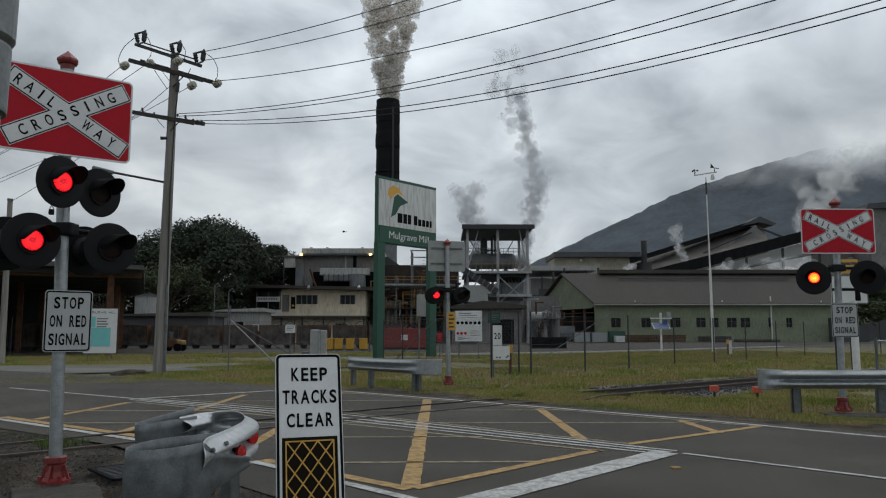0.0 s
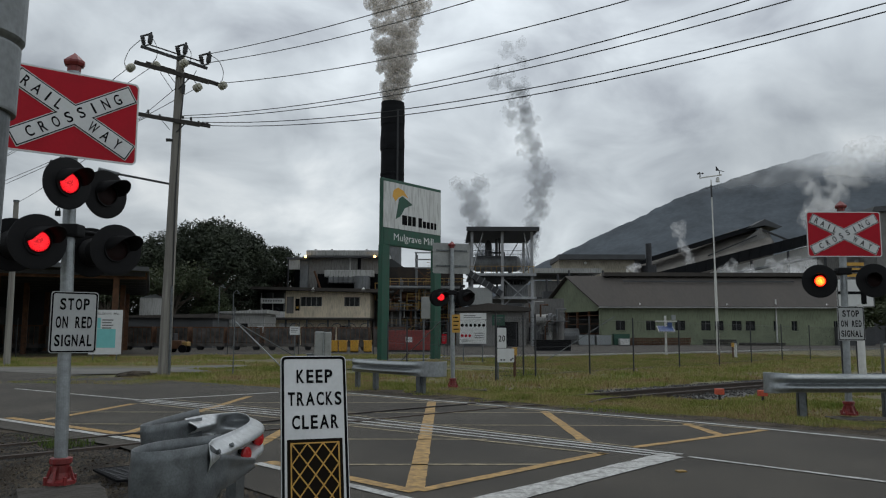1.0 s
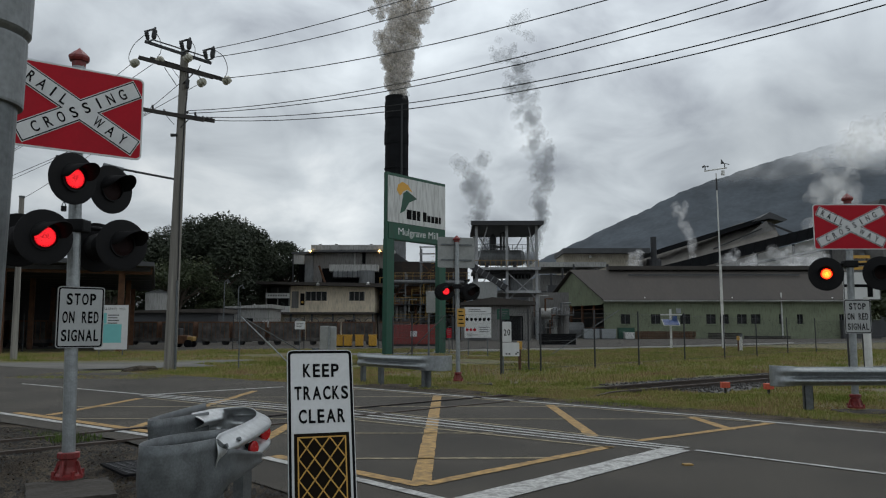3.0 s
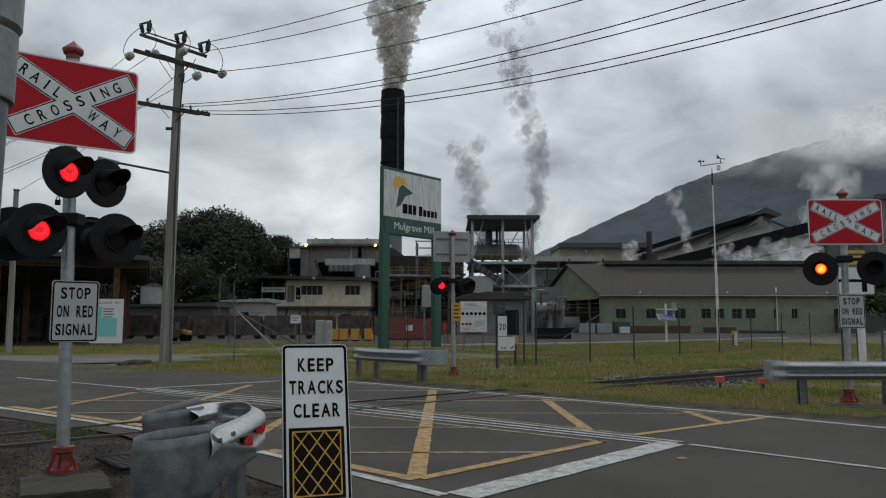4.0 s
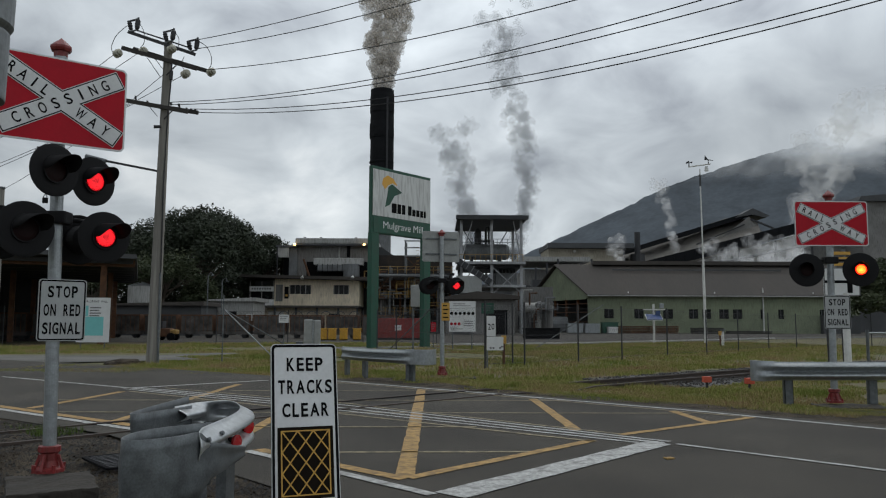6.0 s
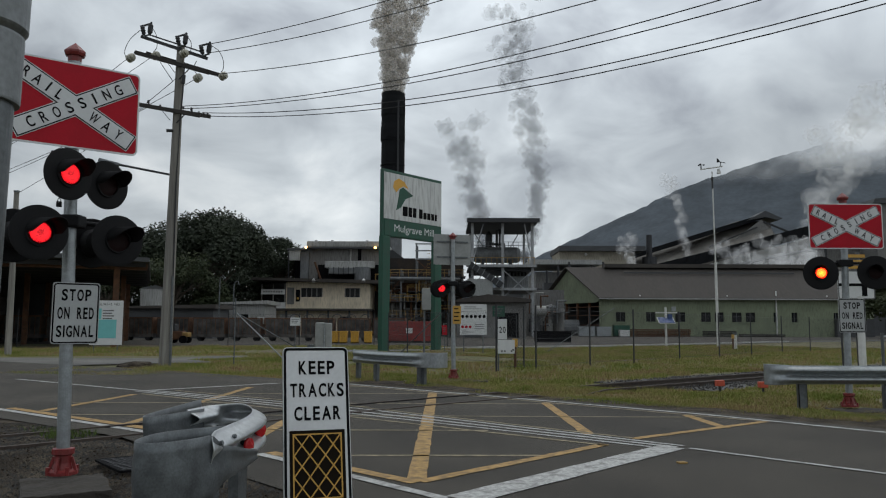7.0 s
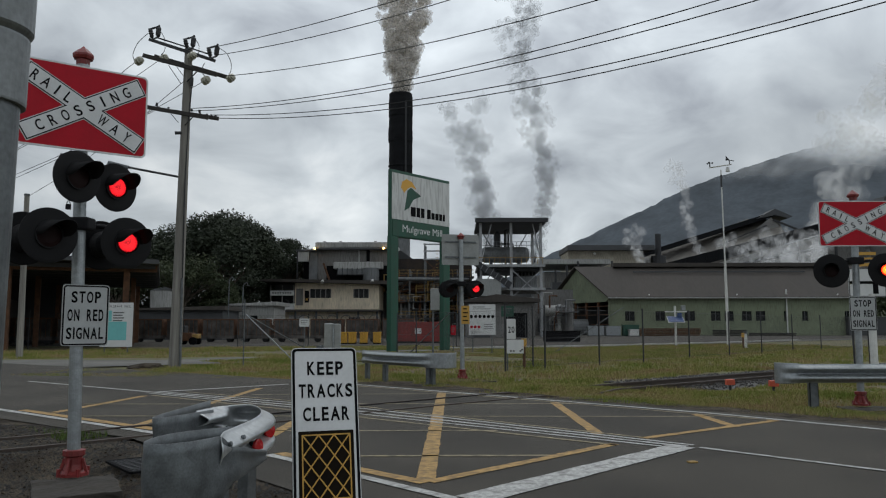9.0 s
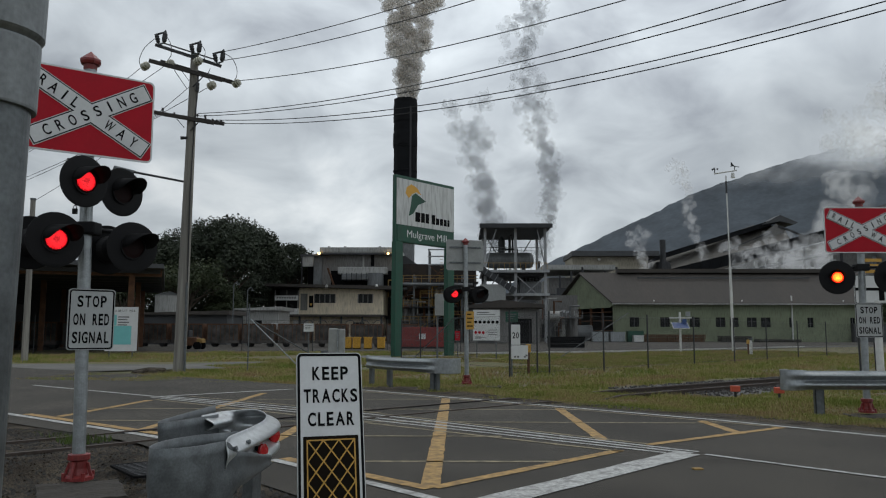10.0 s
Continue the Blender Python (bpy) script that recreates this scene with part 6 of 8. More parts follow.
    for x in (-19.0, -11.9):
        part("flood_lamp", rod(B(), (x, -1.2, 8.0), (x, -1.6, 7.75), 0.2, 0.26, 10), M["white_paint"], o, "white floodlight")
    # machinery house above and behind
    part("house_wall", box(B(), -20.7, -9.4, 4.0, 12, 7.9, 13.1), M["grey_sheet"], o, "grimy grey sheeting")
    for i in range(20):
        part("wall_rib", box(B(), -20.6 + i * 0.57, -20.56 + i * 0.57, 3.96, 4.0, 10.8, 13.0), M["grey_sheet"], o)
    part("house_roof", box(B(), -20.9, -9.0, 2.8, 12.5, 13.1, 13.95, 0.15), M["roof_pale"], o, "pale roof fascia")
    part("soffit", box(B(), -21.0, -9.0, 2.7, 4.0, 12.85, 13.1), M["dark_sheet"], o)
    part("side_bay", box(B(), -21.9, -20.7, 3.6, 10, 7.9, 12.7), M["steel"], o, "pale side bay")
    part("side_bay_roof", box(B(), -23.8, -20.7, 3.0, 10.5, 12.6, 12.9), M["dark_sheet"], o)
    part("side_bay_panel", box(B(), -23.5, -21.9, 3.2, 3.4, 11.1, 12.6), M["roof_pale"], o)
    # black back sheet stands in for the shade in the open bay
    part("side_bay_back", box(B(), -23.6, -21.9, 8, 8.2, 7.9, 12.6), M["ink"], o)
    part("side_bay_post", box(B(), -23.65, -23.5, 3.1, 3.3, 7.9, 12.7), M["dark_steel"], o)
    # flat black box on the wall, the hollow's shade as colour
    part("recess", box(B(), -19.3, -9.5, 3.7, 3.98, 8.2, 10.5), M["ink"], o, "flat black panel in place of a shaded hollow")
    part("duct", box(B(), -18.0, -10.8, 1.8, 3.6, 9.9, 10.9, 0.1), M["roof_pale"], o, "pale sheet-metal duct")
    part("duct", box(B(), -17.4, -13.0, 1.5, 3.4, 9.0, 9.9, 0.1), M["steel"], o)
    for i in range(7):
        part("duct_rib", box(B(), -17.4 + i * 0.72, -17.28 + i * 0.72, 1.42, 1.5, 8.9, 10.0), M["dark_steel"], o)
    part("drum", rod(B(), (-12.5, 2.2, 8.1), (-12.5, 2.2, 10.0), 1.2, seg=20), M["steel"], o, "grey steel drum")
    part("cone", rod(B(), (-18.6, 2.6, 8.1), (-19.6, 2.6, 10.8), 0.15, seg=8), M["rust"], o)
    part("vertical_pipe", rod(B(), (-14.5, 3.8, 10.9), (-14.5, 3.8, 13.0), 0.15, seg=8), M["roof_pale"], o)
    # flat black strip on the wall, shade put in as colour
    part("dark_slot", box(B(), -13.4, -12.9, 3.9, 3.98, 11.2, 13.0), M["ink"], o)
    for x in (-20.9, -10.7):
        lm = B()
        lathe(lm, [(0.05, -0.18), (0.18, -0.1), (0.2, 0), (0.16, 0.12), (0.05, 0.17)], 10)
        part("work_light", lm, M["lamp"], o, "lit yellow work light", m=pose(x, 2.4, 12.95))
    for x in (-19.6, -17.2, -12.0):
        part("roof_vent", rod(B(), (x, 3.4, 13.9), (x, 3.4, 14.1), 0.2, seg=8), M["dark_steel"], o)


office()


def chimney():
    c = thing("smoke_stack", pose(-11.05, 150, -0.05), "tall black steel smokestack, dented and streaked", "chimney")
    b = B()
    prof = [(2.28, 19)]
    for z, r in ((30, 2.28), (35, 2.27), (38.2, 2.25), (38.4, 2.42), (40.6, 2.45), (41.4, 2.3), (43, 2.3), (43.3, 2.42), (46.4, 2.38), (47.0, 2.3), (47.85, 2.32), (47.9, 2.05), (44.0, 2.05), (43.9, 0.02)):
        prof.append((r, z))
    lathe(b, prof, 36)
    bmesh.ops.subdivide_edges(b, edges=[e for e in b.edges if e.calc_length() > 1.5], cuts=4)
    for v in b.verts:
        if v.co.z > 30 and v.co.z < 46.5 and v.co.xy.length > 2.1:
            k = 1 + 0.05 * noise.noise(v.co * 0.5) + 0.03 * noise.noise(v.co * 1.6)
            v.co.x *= k
            v.co.y *= k
    part("shaft", b, M["stack"], c, "black steel shaft")
    lathe_b = B()
    lathe(lathe_b, [(2.0, 0), (2.0, 19.0), (2.28, 19.2), (2.28, 19.6)], 28)
    part("lower_shaft", lathe_b, M["steel"], c, "dull grey lower shaft")
    part("ladder", beam(B(), (1.2, -2.15, 20), (1.2, -2.2, 46), 0.35, 0.12), M["dark_steel"], c)
    for x in (1.9, 2.35):
        part("cable_pipe", rod(B(), (x, -0.9, 20), (x, -0.9, 47), 0.1, seg=6), M["stack"], c)
    for z in (26, 33, 38, 44):
        bb = B()
        lathe(bb, [(2.3, z), (2.42, z + 0.05), (2.42, z + 0.3), (2.3, z + 0.35)], 28)
        part("band", bb, M["stack"], c)


chimney()


# ---------------------------------------------------------------- plant structures
def frame_tower():
    t = thing("tank_tower", pose(0, 105, -0.05), "open steel tower with a flat dark roof over a horizontal tank", "tower")
    xs, ys = (3.4, 7.6, 11.7), (0.8, 12.5)
    part("roof", box(B(), 2.8, 12.4, -0.4, 13.8, 15.75, 16.15), M["dark_sheet"], t, "flat dark roof")
    part("roof_edge", box(B(), 2.6, 12.6, -0.6, -0.4, 15.7, 16.3), M["dark_steel"], t)
    for x in xs:
        for y in ys:
            part("column", box(B(), x - 0.18, x + 0.18, y - 0.18, y + 0.18, 0, 15.75), M["tower_steel"], t, "pale steel column")
    for z in (9.6, 6.4):
        part("deck", box(B(), 2.9, 12.2, 0, 13, z, z + 0.35), M["tower_steel"], t, "steel deck edge")
    part("deck_shadow", box(B(), 3.2, 12, 1.2, 12.6, 9.2, 9.6), M["dark_steel"], t)
    for a, b in (((7.6, 0.7, 9.3), (11.7, 0.7, 5.6)), ((7.6, 0.7, 5.4), (11.7, 0.7, 9.2)), ((7.6, 0.7, 2.2), (11.7, 0.7, 5.2)), ((3.4, 0.7, 6.4), (5.2, 0.7, 9.4)), ((3.4, 0.7, 10.2), (4.9, 0.7, 15.6)), ((11.7, 0.7, 10.2), (10.6, 0.7, 15.6)), ((7.6, 12.5, 10.2), (10.8, 12.5, 15.6)), ((4.2, 12.5, 15.6), (7.6, 12.5, 10.2))):
        part("brace", beam(B(), a, b, 0.14, 0.14), M["tower_steel"], t)
    tank = B()
    lathe(tank, [(0.3, -3.5), (0.9, -3.35), (1.15, -2.9), (1.15, 2.9), (0.9, 3.35), (0.3, 3.5)], 26, pose(7.0, 5.0, 11.7, 0, 90))
    part("tank", tank, M["steel"], t, "dull grey horizontal tank")
    for x in (5.0, 9.0):
        part("tank_cradle", box(B(), x - 0.2, x + 0.2, 4, 6, 9.9, 10.9), M["dark_steel"], t)
    part("vessel", rod(B(), (5.9, 5, 12.8), (5.9, 5, 14.6), 0.5, seg=14), M["dark_steel"], t, "dark vertical vessel")
    part("vessel_cap", rod(B(), (5.9, 5, 14.6), (5.9, 5, 15.1), 0.5, 0.15, 14), M["dark_steel"], t)
    for pts in (((7.0, 5, 12.8), (7.0, 5, 15.2), (7.5, 5, 15.4)), ((7.5, 5, 12.8), (7.5, 5, 15.4)), ((6.2, 5, 13.3), (8.2, 5, 13.3), (8.2, 5, 12.7))):
        part("pipe", tube(B(), [Vector(p) for p in pts], 0.14, 8), M["dark_steel"], t)
    for z in (12.9, 13.4):
        part("handrail", rod(B(), (3.6, 3.2, z), (11.4, 3.2, z), 0.04, seg=5), M["steel"], t)
    for i in range(12):
        part("handrail_post", rod(B(), (3.6 + i * 0.71, 3.2, 12.4), (3.6 + i * 0.71, 3.2, 13.4), 0.035, seg=5), M["steel"], t)
    for i in range(13):
        part("handrail_post", rod(B(), (3.1 + i * 0.73, 0.1, 9.9), (3.1 + i * 0.73, 0.1, 10.9), 0.035, seg=5), M["ochre"], t)
    part("handrail", rod(B(), (3.1, 0.1, 10.9), (12.0, 0.1, 10.9), 0.04, seg=5), M["ochre"], t)
    for i in range(7):
        part("pipe", rod(B(), (8.2 + i * 0.5, 5, 6.8 + 0.3 * (i % 3)), (8.2 + i * 0.5, 5, 9.3), 0.16, seg=8), M["dark_steel"], t)
    part("equipment", box(B(), 8.2, 11.4, 3, 7, 6.7, 8.6, 0.2), M["steel"], t)
    part("equipment", rod(B(), (9.6, 5, 3.0), (9.6, 5, 5.6), 1.3, seg=16), M["grey_sheet"], t)
    # slanting conveyor into the tower
    cv = part("conveyor", beam(B(), (2.2, -0.6, 10.4), (7.4, -0.6, 7.0), 1.0, 0.8), M["dark_steel"], t, "slanting dark conveyor")
    for i in range(9):
        k = i / 8
        part("conveyor_rib", box(B(), -0.06, 0.06, -0.6, 0.6, -0.5, 0.5), M["steel"], cv, m=pose(2.2 + 5.2 * k, -0.6, 10.4 - 3.4 * k, 0, 33, 0))
    part("panel_box", box(B(), 2.7, 6.1, -1.0, 2.0, 5.6, 7.9), M["alu"], t, "flat grey panel box")


frame_tower()


def low_store():
    t = thing("low_store", pose(1.2, 100, -0.05), "low tan store with a brown roof below the tower", "building")
    part("wall", box(B(), 0, 9.0, 0, 5, 0, 4.6), M["grey_sheet"], t, "stained tan wall")
    part("roof", slab(B(), [(-0.6, 4.55), (-0.6, 4.8), (4, 5.6), (9.6, 5.0), (9.6, 4.6)], -1.0, 6), M["roof"], t, "brown roof")
    # flat panels for open doors, the dark inside put into their colour
    part("doorway", box(B(), 1.0, 3.2, -0.05, 0.0, 0, 3.4), M["dark_sheet"], t)
    part("doorway", box(B(), 5.0, 8.0, -0.05, 0.0, 0, 3.2), M["ink"], t)


low_store()


def pipe_rack():
    t = thing("pipe_rack", pose(-9.2, 112, -0.05), "tangle of plant pipes, platforms and ochre handrails", "plant")
    rnd = random.Random(11)
    for x in (0, 2.4, 4.6, 7.2, 9.4, 11.4):
        for y in (0, 4):
            part("column", box(B(), x - 0.11, x + 0.11, y - 0.11, y + 0.11, 0, 9.8 if x not in (4.6, 7.2) else 13.6), M["steel"], t)
    for z, x0, x1 in ((2.6, 0.5, 6.0), (3.4, 5.5, 11.6), (5.0, -0.4, 7.4), (6.4, 3.4, 11.6), (8.6, -0.4, 11.8)):
        part("platform", box(B(), x0, x1, -0.5, 3.5, z, z + 0.14), M["dark_steel"], t)
        for dz in (1.05, 0.6):
            part("handrail", rod(B(), (x0, -0.5, z + dz), (x1, -0.5, z + dz), 0.035, seg=5), M["ochre"], t)
        for i in range(int((x1 - x0) / 1.3) + 1):
            part("handrail_post", rod(B(), (x0 + i * 1.3, -0.5, z), (x0 + i * 1.3, -0.5, z + 1.05), 0.035, seg=5), M["ochre"], t)
    for i in range(130):
        x, y, z0 = rnd.uniform(-1.6, 11.4), rnd.uniform(-0.3, 4.4), rnd.choice((0.2, 1.0, 2.7, 4.0, 5.2, 6.6))
        L, r = rnd.uniform(1.0, 3.4), rnd.uniform(0.04, 0.20)
        k = rnd.choice(("steel", "dark_steel", "roof_pale", "rust", "rust", "grey_sheet", "ochre"))
        if i % 3:
            pts = [(x, y, z0), (x, y, z0 + L), (min(11.6, x + rnd.uniform(0.4, 2.0)), y, z0 + L)]
        else:
            pts = [(x, y, z0), (min(11.8, x + L), y, z0), (min(11.8, x + L), y, max(0.1, z0 - 1.5))]
        part("pipe", tube(B(), [Vector(p) for p in pts], r, 7), M[k], t)
    part("main_pipe", rod(B(), (0.2, -0.8, 8.35), (11.0, -0.8, 8.25), 0.24, seg=10), M["steel"], t, "fat horizontal pipe")
    for z in (11.2, 12.4, 13.4):
        part("frame_beam", box(B(), 4.4, 7.4, -0.12, 0.1, z, z + 0.18), M["tower_steel"], t)
    for i in range(8):
        part("ladder_rung", box(B(), 6.2, 6.6, -0.25, -0.2, 9 + i * 0.5, 9.06 + i * 0.5), M["ochre"], t)
    part("roof_plane", slab(B(), [(-0.6, 12.9), (0.6, 13.2), (4.6, 10.4), (4.6, 8.9), (-0.6, 8.9)], 6, 7), M["dark_sheet"], t, "dark sloping roof behind")
    for a, b in (((0, 0, 0), (2.4, 0, 2.6)), ((4.6, 0, 2.6), (2.4, 0, 0)), ((4.6, 0, 2.8), (7.2, 0, 4.4)), ((9.4, 0, 0), (7.2, 0, 2.6)), ((1, -0.6, 0), (4.2, -0.6, 2.7)), ((9.2, 0, 4.5), (11.4, 0, 2.8)), ((0, 0, 5.2), (2.4, 0, 8.4)), ((4.6, 0, 8.8), (7.2, 0, 11.2)), ((7.2, 0, 8.8), (4.6, 0, 11.2))):
        part("brace", beam(B(), a, b, 0.1, 0.1), M[rnd.choice(("ochre", "steel", "rust"))], t)
    part("hopper", rod(B(), (9.8, 2, 6.5), (9.8, 2, 8.4), 0.4, 1.0, 14), M["steel"], t)
    part("vessel", rod(B(), (6.0, 2.2, 4.7), (6.0, 2.2, 8.2), 0.8, seg=16), M["roof_pale"], t, "pale vessel")
    part("vessel", rod(B(), (1.4, 2.4, 3.0), (1.4, 2.4, 6.2), 0.9, seg=16), M["grey_sheet"], t)
    part("tank", rod(B(), (2.4, 2.6, 7.2), (4.8, 2.6, 7.2), 0.7, seg=16), M["rust"], t)
    # added sheet hides the sky and stands in for the dark plant
    part("backing", box(B(), -4.0, 11.6, 5, 5.2, 0, 11.8), M["backing_brown"], t, "dark brown sheet closing off the sky behind the plant")


pipe_rack()


def vent_stack(x, y, h):
    t = thing("vent_stack", pose(x, y, -0.05), "slim dark vent stack behind the tank tower", "chimney")
    part("shaft", rod(B(), (0, 0, 0), (0, 0, h), 0.55, 0.5, 16), M["dark_steel"], t)
    part("collar", rod(B(), (0, 0, h - 0.5), (0, 0, h - 0.2), 0.62, seg=16), M["dark_steel"], t)


vent_stack(20.84, 205, 20.4)


def mill_buildings():
    t = thing("mill_building", pose(0, 170, -0.05), "large grimy mill roofs rising towards a steep conveyor gallery", "building")
    # low roofs between tower and shed
    part("hall", box(B(), 17, 42, -22, 10, 0, 12.0), M["grey_sheet"], t, "grimy hall wall")
    part("flat_roof", box(B(), 15.5, 29.0, -26, -8, 13.2, 14.1), M["roof_pale"], t, "pale flat roof")
    part("olive_hall", box(B(), 24.8, 41.5, 0, 12, 12, 18.3), M["tan_hall"], t, "stained tan hall")
    part("olive_roof", box(B(), 24.5, 43.5, -2, 13, 18.2, 19.3), M["dark_sheet"], t, "dark flat roof")
    part("wall_lamp", rod(B(), (30.6, -0.4, 17.6), (30.6, -0.8, 17.5), 0.28, seg=8), M["white_paint"], t)
    part("hall_wall", box(B(), 17.5, 33, -30, -28, 0, 9.5), M["dark_sheet"], t)
    for i in range(6):
        x = 18.5 + i * 2.1
        part("stub_pipe", rod(B(), (x, -27, 9), (x, -27, 12.0 + (i % 3) * 0.8), 0.2, seg=8), M["dark_steel"], t)
    part("lean_roof", beam(B(), (16.0, -25, 8.2), (22.6, -25, 9.6), 3.0, 0.3), M["roof_pale"], t, "pale lean-to roof")
    part("lean_wall", box(B(), 16.2, 22.4, -24, -22.2, 0, 8.3), M["grey_sheet"], t)
    part("lean_door", box(B(), 18.5, 20.5, -24.1, -24, 0, 5.5), M["ink"], t)
    part("round_tank", rod(B(), (19.3, -39, 1.2), (22.2, -39, 1.2), 1.5, seg=18), M["steel"], t, "grey lying tank")
    # the pale sloping roof below the upper gallery
    r = B()
    v = [r.verts.new(c) for c in ((40, 6, 12.5), (70.5, 6, 21.5), (72, 12, 25.2), (66.5, 16, 25.8), (40, 16, 16.6))]
    r.faces.new(v)
    u = [r.verts.new((q.co.x, q.co.y + 0.1, q.co.z - 6.0)) for q in v]
    r.faces.new(u[::-1])
    for i in range(5):
        r.faces.new((v[i], u[i], u[(i + 1) % 5], v[(i + 1) % 5]))
    bmesh.ops.recalc_face_normals(r, faces=r.faces)
    part("sloping_roof", r, M["tan_roof"], t, "stained grey-tan sloping roof", m=Matrix.Diagonal((1.065, 1, 1.065, 1)))
    part("gallery", beam(B(), (39.5, 12, 16.6), (70.5, 12, 26.2), 4.0, 1.0), M["stack"], t, "dark upper gallery roof", m=Matrix.Diagonal((1.075, 1, 1.075, 1)))
    part("gallery_end", slab(B(), [(65.6, 24.8), (69.6, 27.0), (73.4, 25.3), (72.5, 24.9), (69.5, 25.6)], 9.5, 14.5), M["dark_sheet"], t, m=Matrix.Diagonal((1.075, 1, 1.075, 1)))
    part("gable_panel", slab(B(), [(62.5, 20.2), (69.5, 25.3), (72.5, 22.0), (70.0, 20.6)], 9.0, 9.3), M["grey_sheet"], t, "grey gable panel", m=Matrix.Diagonal((1.06, 1, 1.06, 1)))
    part("edge_beam", beam(B(), (61, 8.8, 20.2), (72.5, 8.8, 25.0), 0.25, 0.3), M["dark_steel"], t)
    part("edge_beam", beam(B(), (74.0, 8.8, 26.3), (81, 8.8, 23.4), 0.3, 0.4), M["dark_steel"], t)
    cv = part("conveyor_gallery", beam(B(), (40, -3, 12.6), (98, -3, 27.4), 3.2, 2.3), M["stack"], t, "long dark conveyor gallery")
    for i in range(26):
        k = i / 25
        part("gallery_rib", box(B(), -0.12, 0.12, -0.1, 0.1, -1.35, 1.35), M["stack"], cv, m=pose(40 + 58 * k, -4.7, 12.6 + 14.8 * k, 0, 14, 0))
    part("under_pipe", rod(B(), (42, -4.0, 11.0), (82, -4.0, 19.0), 0.3, seg=8), M["steel"], t)
    part("pale_wall", slab(B(), [(57, 8), (57, 15.2), (82, 22.0), (82, 8)], 0, 0.4), M["white_paint"], t, "pale wall below the gallery")
    part("grey_wall", box(B(), 81, 94, 1, 12, 8, 19.8), M["grey_sheet"], t)
    part("dark_house", box(B(), 92, 120, -6, 14, 0, 28.3), M["grey_sheet"], t, "tall grey machinery house")
    part("dark_house_roof", slab(B(), [(91, 28.2), (91.5, 29.2), (106, 30.5), (121, 28.2)], -7, 15), M["dark_sheet"], t)
    part("front_store", box(B(), 36, 125, -14, -6, 0, 12.3), M["dark_sheet"], t, "dark long store")
    part("short_chimney", rod(B(), (45.3, 2, 12), (45.3, 2, 22.2), 0.65, seg=14), M["dark_steel"], t, "short dark stack")
    part("stack_base", rod(B(), (45.3, 2, 11), (45.3, 2, 17.2), 1.9, 1.6, 14), M["dark_steel"], t)
    part("white_hut", box(B(), 67, 73, -5.4, -3, 12.2, 14.6), M["roof_pale"], t)
    part("post", box(B(), 78.6, 80.2, -5, -4, 22.5, 26.5), M["cream"], t)
    for x in (50, 58, 66, 74, 82):
        part("trestle", box(B(), x - 0.2, x + 0.2, -4, -3.6, 8, 12.4 + (x - 40) * 0.255 - 1.2), M["dark_steel"], t)


mill_buildings()


def yard_plant():
    t = thing("yard_plant", pose(12.8, 118, -0.05), "cluttered tanks, pipes and stairs beside the tower", "plant")
    rnd = random.Random(17)
    for i in range(26):
        x, y, z0 = rnd.uniform(0, 5.0), rnd.uniform(0, 5), rnd.choice((0.0, 0.6, 2.0, 3.5))
        L, r = rnd.uniform(1.0, 3.6), rnd.uniform(0.06, 0.22)
        pts = [(x, y, z0), (x, y, z0 + L), (min(5.6, x + rnd.uniform(0.3, 1.6)), y, z0 + L)]
        part("pipe", tube(B(), [Vector(p) for p in pts], r, 7), M[rnd.choice(("steel", "tower_steel", "roof_pale", "rust", "dark_steel"))], t)
    for x, r, h in ((1.0, 0.8, 3.4), (3.0, 0.7, 2.6), (4.6, 0.9, 4.4)):
        part("tank", rod(B(), (x, 3, 0), (x, 3, h), r, seg=16), M[rnd.choice(("roof_pale", "steel", "grey_sheet"))], t)
    for i in range(9):
        part("stair_tread", box(B(), 0.2 + i * 0.35, 0.6 + i * 0.35, -0.6, 0.2, 0.4 + i * 0.38, 0.46 + i * 0.38), M["steel"], t)
    part("stair_rail", beam(B(), (0.2, -0.6, 1.3), (3.4, -0.6, 4.6), 0.06, 0.06), M["tower_steel"], t)
    part("platform", box(B(), 3.2, 5.8, -0.6, 2.0, 3.6, 3.75), M["steel"], t)
    for i in range(5):
        part("rail_post", rod(B(), (3.3 + i * 0.6, -0.55, 3.7), (3.3 + i * 0.6, -0.55, 4.7), 0.03, seg=5), M["tower_steel"], t)
    part("hood", rod(B(), (0.2, 1.0, 3.9), (2.4, 1.0, 3.9), 0.8, seg=16), M["roof_pale"], t, "pale rounded hood")
    part("backing", box(B(), -0.5, 6, 6, 6.3, 0, 7.4), M["grey_sheet"], t)


yard_plant()


